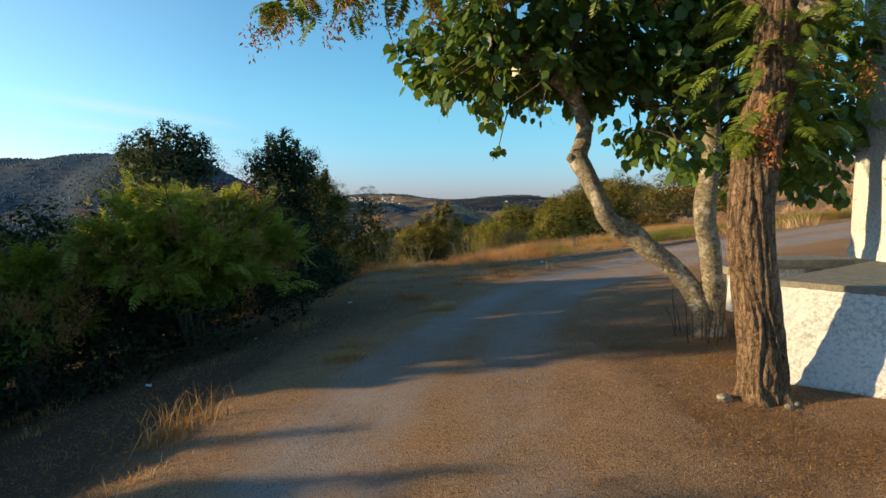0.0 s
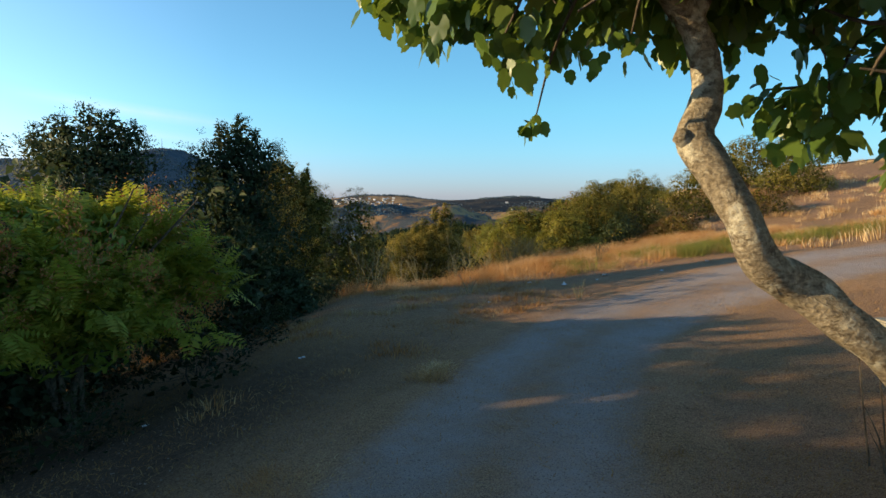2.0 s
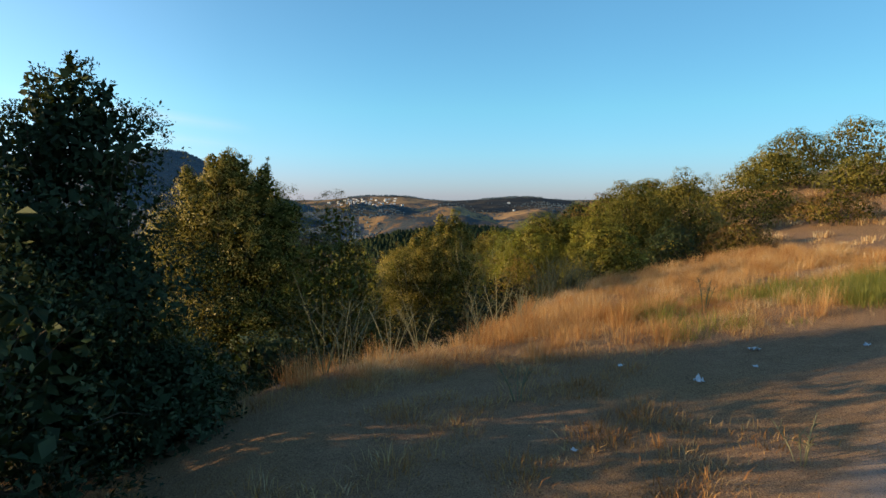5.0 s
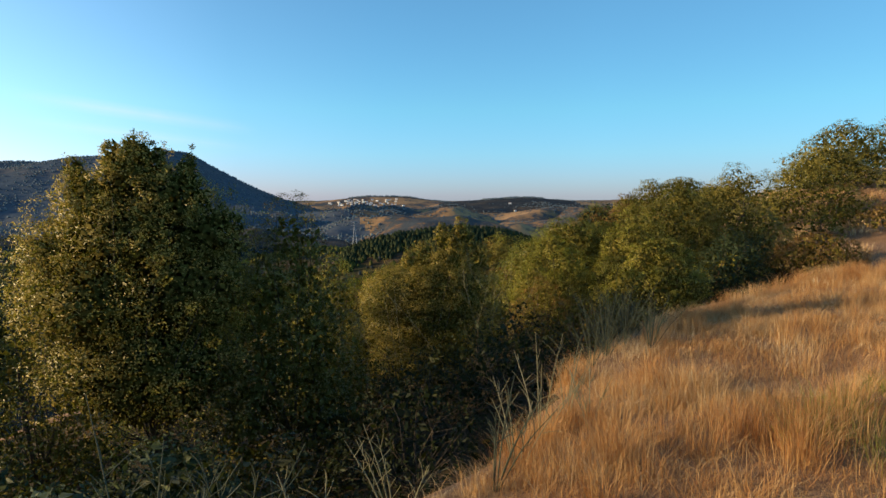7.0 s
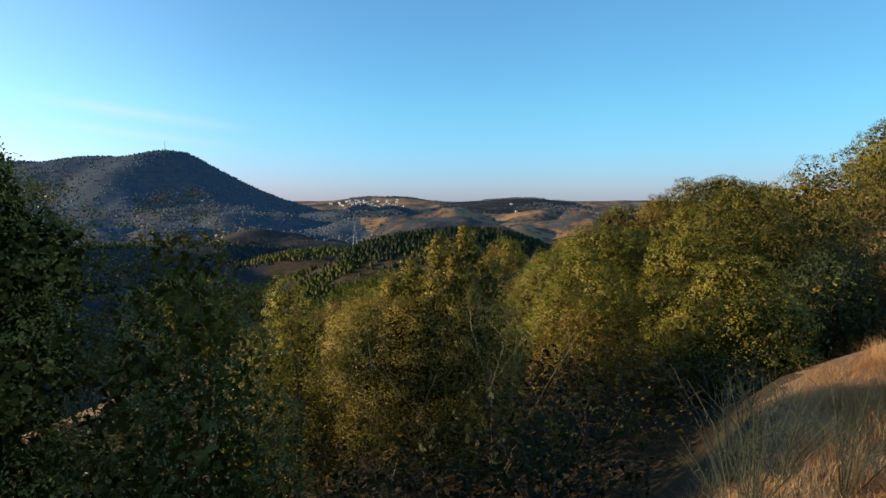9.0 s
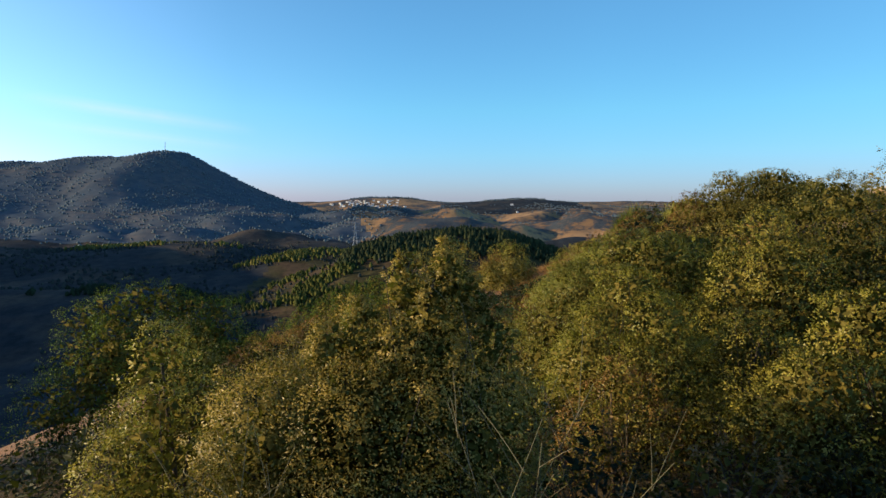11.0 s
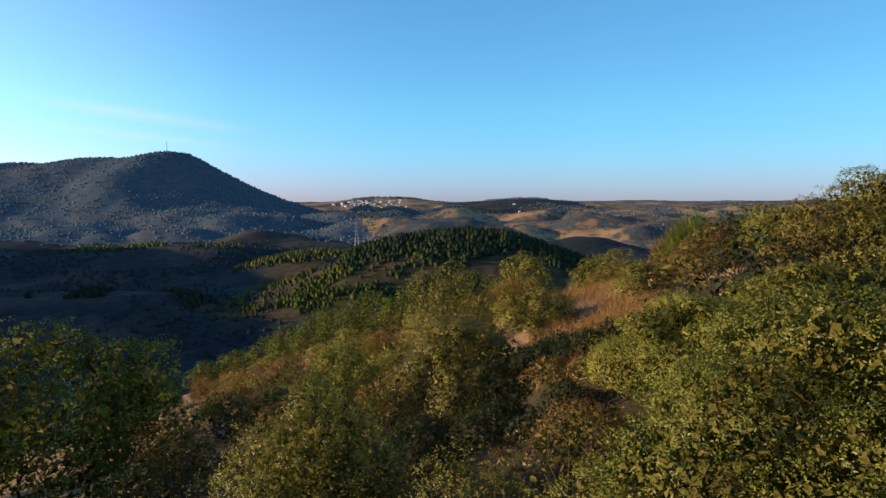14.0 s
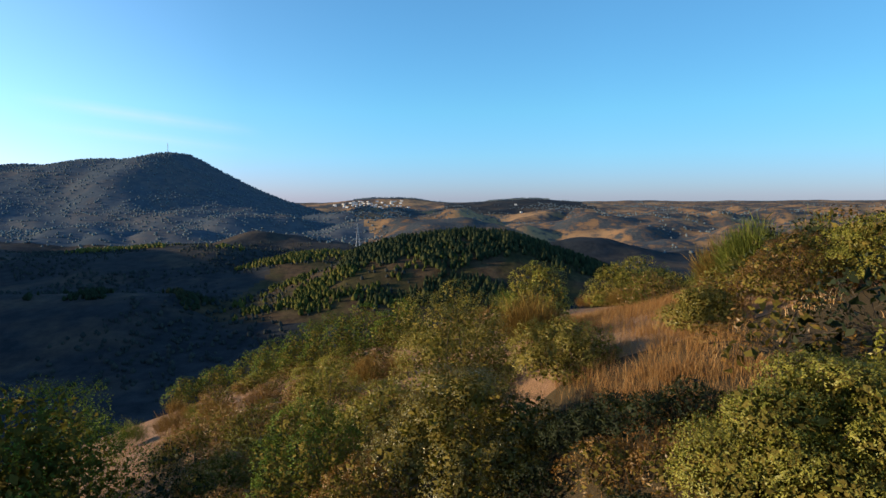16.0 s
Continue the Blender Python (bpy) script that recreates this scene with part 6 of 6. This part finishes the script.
def grass(name, mat, label, seed, n, x0, x1, y0, y1, density, low, high, tufts=0.0, wide=0.008, lean=0.35, per=60):
    """Grass in tufts, each with its own height, fanning out from its middle."""
    rng = np.random.default_rng(seed)
    if tufts:
        m = n // per * 8
        cx, cy = rng.uniform(x0, x1, m), rng.uniform(y0, y1, m)
        ok = rng.random(m) < density(cx, cy)
        cx, cy = cx[ok][: n // per], cy[ok][: n // per]
        size = rng.uniform(0.25, 1.0, len(cx)) ** 1.3
        k = rng.choice(len(cx), n, p=size / size.sum())
        ox, oy = rng.normal(0, tufts, n) * (0.5 + size[k]), rng.normal(0, tufts, n) * (0.5 + size[k])
        x, y, heading = cx[k] + ox, cy[k] + oy, np.arctan2(oy, ox)
        tall = high * size[k] * rng.uniform(0.55, 1.05, n) + low * 0.3
    else:
        x, y = rng.uniform(x0, x1, n * 4), rng.uniform(y0, y1, n * 4)
        keep = rng.random(n * 4) < density(x, y)
        x, y, heading = x[keep][:n], y[keep][:n], None
        tall = rng.uniform(low, high, len(x))
    v, f = blades(x, y, np.maximum(tall, 0.02), seed + 1, wide, lean, heading)
    tagged(new(name, mesh_from(name, v, f, mat)), label, "grass", kind="stuff")


def track_edge(x):
    """The far edge of the track, as y over x."""
    e = np.array(LEFT_EDGE)
    return np.interp(x, e[:, 0], e[:, 1])


def weedy(x, y):
    """Where greener weeds stand beside the track."""
    return step(2.8, 4.6, x) * (1 - step(20.8, 22.6, y + 0.1 * rolling(x, y, 1.5, 42, 2))) * step(-0.5, 0.1, rolling(x, y, 2.6, 43, 2))


def band(x, y):
    """The tall dry grass between the track and the brink of the slope."""
    start = np.interp(x, [-4, -2, 0.3, 4, 8, 16], [16.5, 16.95, 17.7, 18.4, 19.4, 20.8])
    d = near_brink(x, y)
    bare = 1 - 0.6 * step(1.2, 1.9, x) * step(23.3, 24.1, y) * (1 - step(26.2, 26.9, y + 0.25 * x - 1))
    bare = bare * (1 - 0.75 * weedy(x, y)) * (1 - 0.55 * step(2.7, 3.4, x) * step(21.9, 22.5, y) * (1 - step(24.2, 24.9, y)))
    return bare * step(0.0, 0.7, y - start) * (1 - step(-0.3, 0.7, d)) * (0.12 + 0.88 * step(-0.25, 0.35, rolling(x, y, 1.5, 41, 3)))


grass("dry_grass", STRAW, "tall golden dry grass along the bank", 600, 58000, -4, 14, 16.5, 36, band, 0.10, 0.58, tufts=0.085, wide=0.0017, lean=0.75, per=110)
grass("dry_grass", STRAW, "matted rusty dry grass covering the bank", 605, 80000, -4.5, 14, 16.6, 34, lambda x, y: step(-0.5, 0.6, y - np.interp(x, [-4, -2, 0.3, 4, 8, 16], [16.5, 16.95, 17.7, 18.4, 19.4, 20.8])) * (1 - step(-0.3, 0.7, near_brink(x, y))) * (0.15 + 0.85 * step(-0.25, 0.2, rolling(x, y, 0.9, 44, 3))) * np.exp(-np.maximum(y - 27, 0) / 6) * (1 - 0.35 * step(1.2, 1.9, x) * step(23.3, 24.1, y) * (1 - step(26.2, 26.9, y + 0.25 * x - 1))) * (1 - 0.3 * np.exp(-(((x - 4.7) / 1.3) ** 2) - ((y - 23.4) / 0.9) ** 2)), 0.04, 0.26, wide=0.0024, lean=2.2)
grass("dry_grass", STRAW, "low dry grass round the broom at the bank's edge", 607, 12000, 1.6, 7.0, 23.8, 29.0, lambda x, y: (1 - step(1.0, 1.8, near_brink(x, y))) * (0.2 + 0.8 * step(-0.3, 0.2, rolling(x, y, 0.7, 50, 3))), 0.05, 0.28, wide=0.0024, lean=1.4)
grass("green_grass", GREENGRASS, "yellow-green tall grass on the bank", 610, 26000, 2.0, 15, 18, 22.6, lambda x, y: weedy(x, y) * step(0.0, 0.6, y - np.interp(x, [-4, -2, 0.3, 4, 8, 16], [16.5, 16.95, 17.7, 18.4, 19.4, 20.8])), 0.08, 0.45, tufts=0.1, wide=0.0026, lean=0.9)
grass("dry_grass", RUSTGRASS, "tawny dry grass along the downhill path", 620, 28000, -1, 15, 48, 70, lambda x, y: (np.abs(x - 4.7 - 0.2 * (y - 50)) < 1.5 + 0.2 * np.maximum(y - 50, 0)) * 0.9, 0.15, 0.55, tufts=0.22, wide=0.005, lean=0.9)
grass("dry_grass", STRAW, "tawny dry grass on the rising slope", 630, 26000, 9, 34, 18, 56, lambda x, y: 0.9 * step(-0.6, 0.0, rolling(x, y, 3.0, 45, 3)), 0.15, 0.42, tufts=0.2, wide=0.008, lean=0.8)
grass("dry_weeds", STRAW, "short dry weeds and straw along the verge", 640, 16000, -9, 7, 2, 18, lambda x, y: np.where(y > track_edge(x), 0.5, 0.0) * step(-0.1, 0.35, rolling(x, y, 1.8, 46, 3)), 0.03, 0.16, tufts=0.12, wide=0.004, lean=1.2)
grass("straw_litter", RUSTGRASS, "fallen straw and leaf litter under the trees", 650, 30000, -5.0, 7, 2.4, 15, lambda x, y: 0.2 + 0.8 * step(-0.2, 0.3, rolling(x, y, 0.9, 47, 3)), 0.012, 0.035, wide=0.0026, lean=4.0)
grass("needle_litter", RUSTGRASS, "rusty fallen needles and straw round the trees' feet", 655, 26000, 0.7, 4.6, 2.4, 7.6, lambda x, y: step(0.9, 2.0, x) * (0.25 + 0.75 * step(-0.2, 0.3, rolling(x, y, 0.7, 48, 3))), 0.01, 0.03, wide=0.0016, lean=4.0)
grass("dry_weeds", STRAW, "wiry dry weeds at the track's edge", 656, 5000, -2.6, 2.6, 2.6, 11, lambda x, y: np.exp(-((y - track_edge(x) - 0.15) / 0.35) ** 2) * step(-0.1, 0.4, rolling(x, y, 1.0, 49, 3)), 0.02, 0.07, tufts=0.1, wide=0.0022, lean=2.0, per=70)
grass("dry_tuft", RUSTGRASS, "dry orange grass tuft beside the track", 660, 520, -2.9, -1.6, 4.2, 5.6, lambda x, y: np.exp(-((x + 2.15) ** 2 + (y - 4.85) ** 2) / 0.06), 0.08, 0.38, wide=0.0035, lean=1.0)


def pebbles(name, mat, label, seed, n, x0, x1, y0, y1, low, high):
    """Loose gravel: squashed eight-faced stones."""
    rng = np.random.default_rng(seed)
    x, y = rng.uniform(x0, x1, n), y0 + (y1 - y0) * rng.random(n) ** 1.4
    r = low + (high - low) * rng.random(n) ** 4
    shape = np.array([[1, 0, 0], [-1, 0, 0], [0, 1, 0], [0, -1, 0], [0, 0, 0.7], [0, 0, -0.5]], dtype=float)
    tri = np.array([[0, 2, 4], [2, 1, 4], [1, 3, 4], [3, 0, 4], [2, 0, 5], [1, 2, 5], [3, 1, 5], [0, 3, 5]])
    v = shape[None] * rng.uniform(0.6, 1.3, (n, 6, 1)) * r[:, None, None]
    a = rng.uniform(0, 6.28, n)
    ca, sa = np.cos(a)[:, None], np.sin(a)[:, None]
    v = np.stack([v[..., 0] * ca - v[..., 1] * sa, v[..., 0] * sa + v[..., 1] * ca, v[..., 2]], -1)
    v = v + np.stack([x, y, height(x, y) + r * 0.25 + 0.012], 1)[:, None]
    f = tri[None] + (np.arange(n) * 6)[:, None, None]
    tagged(new(name, mesh_from(name, v.reshape(-1, 3), f.reshape(-1, 3), mat)), label, "gravel", kind="stuff")


pebbles("loose_gravel", PEBBLE, "loose brown gravel and small stones on the track", 670, 10000, -4.0, 6, 2.2, 13, 0.004, 0.013)


def stalks(x, y, tall, count, mat, seed, label, fan=0.55, thick=1.0):
    """Leafless forked stems from one root."""
    rng = np.random.default_rng(seed)
    root = thing("dead_thistle", (x, y, on(x, y)), label, "plant", "dead stalks")
    for i in range(count):
        a, l = rng.uniform(0, 6.28), rng.uniform(0.15, fan) * tall
        hh = tall * rng.uniform(0.6, 1.0)
        p = [(0.03 * math.cos(a), 0.03 * math.sin(a), -0.03, thick * (0.004 + 0.003 * min(tall, 3.0) ** 0.5)), (l * 0.5 * math.cos(a), l * 0.5 * math.sin(a), hh * 0.55, thick * 0.0055), (l * math.cos(a), l * math.sin(a), hh, thick * 0.0025)]
        pieces = [tube(p, 4, 8)]
        for _ in range(6):
            t = rng.uniform(0.4, 0.9)
            q0 = np.array([l * t * math.cos(a), l * t * math.sin(a), hh * t])
            q1 = q0 + np.array([rng.normal(0, 0.09), rng.normal(0, 0.09), rng.uniform(0.06, 0.2)]) * tall
            pieces.append(tube([(*q0, thick * 0.004), (*((q0 + q1) / 2 + 0.01), thick * 0.0035), (*q1, thick * 0.0028)], 3, 4))
        part("stem", mesh_from("stem", *merge(pieces), mat, True), None, root)


for i, (sx, sy, st) in enumerate([(1.0, 22.2, 1.3), (0.6, 21.2, 1.1), (1.45, 22.9, 1.2), (-1.6, 18.3, 1.2), (-0.9, 18.6, 0.9), (-0.5, 19.6, 1.0), (1.6, 22.2, 0.8), (2.6, 14.3, 0.45), (0.7, 16.4, 0.5)]):
    stalks(sx, sy, st, 5, STALK, 700 + i, "dry forked stalks of a dead thistle", 0.6, 1.0)


for i, (sx, sy, st) in enumerate([(0.35, 31.6, 4.9), (1.15, 31.9, 4.3), (-1.3, 32.0, 4.2)]):
    stalks(sx, sy, st, 5, STALK, 720 + i, "pale bare branches rising out of an oak shrub")
for i, (sx, sy, st) in enumerate([(3.6, 27.6, 1.2), (-1.8, 18.2, 1.4), (-1.5, 18.8, 1.2), (0.3, 20.6, 1.1), (4.6, 20.6, 0.8)]):
    stalks(sx, sy, st, 6, GREYSTALK, 730 + i, "grey-green leafless wiry stalks on the bank")


for i, (sx, sy, st) in enumerate([(2.75, 25.7, 1.15), (3.2, 26.1, 1.3), (2.9, 26.5, 1.4), (3.5, 25.6, 1.0), (2.4, 25.3, 0.95)]):
    stalks(sx, sy, st, 18, GREYSTALK, 740 + i, "grey-green leafless broom fanning out on the bank", 0.75, 0.75)


# ---- far woods, village, pylon and mast ----
def far_trees(name, label, seed, n, x0, x1, y0, y1, density, low, high, slim=0.32, mat=FOREST):
    rng = np.random.default_rng(seed)
    x, y = rng.uniform(x0, x1, n * 6), rng.uniform(y0, y1, n * 6)
    keep = rng.random(n * 6) < density(x, y)
    x, y = x[keep][:n], y[keep][:n]
    n = len(x)
    z = height(x, y)
    tall = rng.uniform(low, high, n)
    rings = np.array([[0.04, 0.7], [0.48, 1.0], [1.0, 0.14]])
    sides = 4
    ang = np.linspace(0, 2 * np.pi, sides, endpoint=False) + 0.6
    jit = rng.uniform(0.65, 1.25, (n, 3, sides))
    R = (tall * slim * rng.uniform(0.7, 1.2, n))[:, None, None] * rings[None, :, 1:2] * jit
    V = np.zeros((n, 3, sides, 3))
    V[..., 0] = x[:, None, None] + R * np.cos(ang)
    V[..., 1] = y[:, None, None] + R * np.sin(ang)
    V[..., 2] = (z - 0.3)[:, None, None] + tall[:, None, None] * (rings[None, :, 0:1] + rng.normal(0, 0.04, (n, 3, sides)))
    i, j = np.meshgrid(np.arange(2), np.arange(sides), indexing="ij")
    k = (j + 1) % sides
    q = np.stack([i * sides + j, i * sides + k, (i + 1) * sides + k, (i + 1) * sides + j], -1).reshape(-1, 4)
    f = (q[None] + (np.arange(n) * 3 * sides)[:, None, None]).reshape(-1, 4)
    tagged(new(name, mesh_from(name, V.reshape(-1, 3), f, mat)), label, "woods", kind="stuff")


far_trees("pine_wood", "dark green pine and eucalyptus wood on a rounded hill", 800, 7000, -125, 320, 600, 960,
          lambda x, y: step(-0.1, 0.25, rolling(x, y, 60, 51, 3) + 0.9 * step(650, 740, y) - 0.5 * step(-20, -125, x)), 4.5, 9.5, 0.34)
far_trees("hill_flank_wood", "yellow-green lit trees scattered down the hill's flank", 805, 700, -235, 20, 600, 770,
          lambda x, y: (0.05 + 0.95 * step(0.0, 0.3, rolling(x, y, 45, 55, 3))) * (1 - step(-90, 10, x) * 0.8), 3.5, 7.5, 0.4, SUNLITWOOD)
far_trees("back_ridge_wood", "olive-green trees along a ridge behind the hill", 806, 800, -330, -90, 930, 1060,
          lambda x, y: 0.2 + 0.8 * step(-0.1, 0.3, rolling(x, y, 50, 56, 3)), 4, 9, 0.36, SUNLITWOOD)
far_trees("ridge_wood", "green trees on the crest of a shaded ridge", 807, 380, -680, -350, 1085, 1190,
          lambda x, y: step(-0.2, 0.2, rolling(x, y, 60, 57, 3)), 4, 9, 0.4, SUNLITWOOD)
far_trees("ridge_wood", "sparse green trees along a low valley ridge", 808, 220, -420, -250, 610, 670,
          lambda x, y: step(-0.1, 0.3, rolling(x, y, 40, 58, 3)), 3, 7, 0.42, FOREST)
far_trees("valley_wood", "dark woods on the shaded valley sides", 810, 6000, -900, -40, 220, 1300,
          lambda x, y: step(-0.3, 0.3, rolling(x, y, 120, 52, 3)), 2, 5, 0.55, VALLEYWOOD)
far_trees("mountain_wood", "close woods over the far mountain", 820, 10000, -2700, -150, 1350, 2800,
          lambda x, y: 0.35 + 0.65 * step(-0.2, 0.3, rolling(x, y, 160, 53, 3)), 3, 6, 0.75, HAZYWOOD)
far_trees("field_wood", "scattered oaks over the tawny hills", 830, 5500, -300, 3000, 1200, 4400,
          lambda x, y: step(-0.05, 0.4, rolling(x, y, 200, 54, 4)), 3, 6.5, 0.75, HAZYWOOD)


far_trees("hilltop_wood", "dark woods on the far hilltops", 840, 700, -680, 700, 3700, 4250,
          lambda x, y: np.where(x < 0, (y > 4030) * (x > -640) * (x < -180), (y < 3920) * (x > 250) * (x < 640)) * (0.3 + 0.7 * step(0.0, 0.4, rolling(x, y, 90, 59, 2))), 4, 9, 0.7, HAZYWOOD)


def house(x, y, s, seed):
    rng = np.random.default_rng(seed)
    w_, d_, h_ = s * rng.uniform(8, 16), s * rng.uniform(7, 11), s * rng.uniform(4, 8)
    z = on(x, y) - 1.0
    root = thing("house", (x, y, z), "small white house with a tiled roof in the far village", "house", "village houses")
    root.rotation_euler[2] = rng.uniform(-0.6, 0.6)
    part("wall", box(bmesh.new(), (-w_ / 2, -d_ / 2, 0), (w_ / 2, d_ / 2, h_ + 1)), HOUSE, root)
    bm = bmesh.new()
    o = 0.3
    p = [bm.verts.new(c) for c in ((-w_ / 2 - o, -d_ / 2 - o, h_ + 1), (w_ / 2 + o, -d_ / 2 - o, h_ + 1), (w_ / 2 + o, d_ / 2 + o, h_ + 1), (-w_ / 2 - o, d_ / 2 + o, h_ + 1), (-w_ / 2 - o, 0, h_ + 2.6), (w_ / 2 + o, 0, h_ + 2.6))]
    for f in ((0, 1, 5, 4), (2, 3, 4, 5), (0, 4, 3), (1, 2, 5), (3, 2, 1, 0)):
        bm.faces.new([p[i] for i in f])
    part("roof", bm, TILE, root)


rng = np.random.default_rng(900)
for i in range(95):
    hx = rng.normal(-460, 100)
    hy = rng.uniform(3380, 3800) + 0.35 * abs(hx + 480)
    house(hx, hy, 1.15, 901 + i)
for i in range(10):
    house(rng.uniform(200, 2200), rng.uniform(2200, 3600), 1.2, 1100 + i)


def lattice(name, x, y, tall, foot, arms, label, category, rungs=9):
    """A lattice tower of steel angles."""
    z = on(x, y) - 0.5
    root = thing(name, (x, y, z), label, category)
    pieces = []
    r = 0.02 * foot + 0.14
    prof = lambda t: foot * 0.5 * (1 - t) ** 1.3 + 0.25
    for sx in (-1, 1):
        for sy in (-1, 1):
            pieces.append(tube([(sx * prof(t), sy * prof(t), t * tall, r) for t in (0, 0.35, 0.7, 1.0)], 4, 12))
    for k in range(rungs):
        a, b = k / rungs, (k + 1) / rungs
        for sx, sy, ex, ey in ((-1, -1, 1, -1), (1, -1, 1, 1), (1, 1, -1, 1), (-1, 1, -1, -1)):
            p0 = (sx * prof(a), sy * prof(a), a * tall)
            p1 = (ex * prof(b), ey * prof(b), b * tall)
            m = [(u + v) / 2 for u, v in zip(p0, p1)]
            pieces.append(tube([(*p0, r * 0.6), (*m, r * 0.6), (*p1, r * 0.6)], 3, 3))
    part("tower", mesh_from("tower", *merge(pieces), STEEL), None, root)
    for t, half in arms:
        arm = merge([tube([(-half, 0, t * tall, 0.1), (0, 0, t * tall + 0.9, 0.25), (half, 0, t * tall, 0.1)], 4, 7), tube([(-half, 0, t * tall, 0.1), (0, 0, t * tall, 0.15), (half, 0, t * tall, 0.1)], 4, 7)])
        part("crossarm", mesh_from("crossarm", *arm, STEEL), None, root)


lattice("power_pylon", -147, 1000, 50, 9, [(0.72, 8), (0.84, 6.5), (0.95, 8)], "grey steel lattice power pylon above the wooded hill", "pylon")
lattice("radio_mast", -1195, 2600, 46, 4, [], "slender lattice radio mast on the mountain top", "mast", 10)
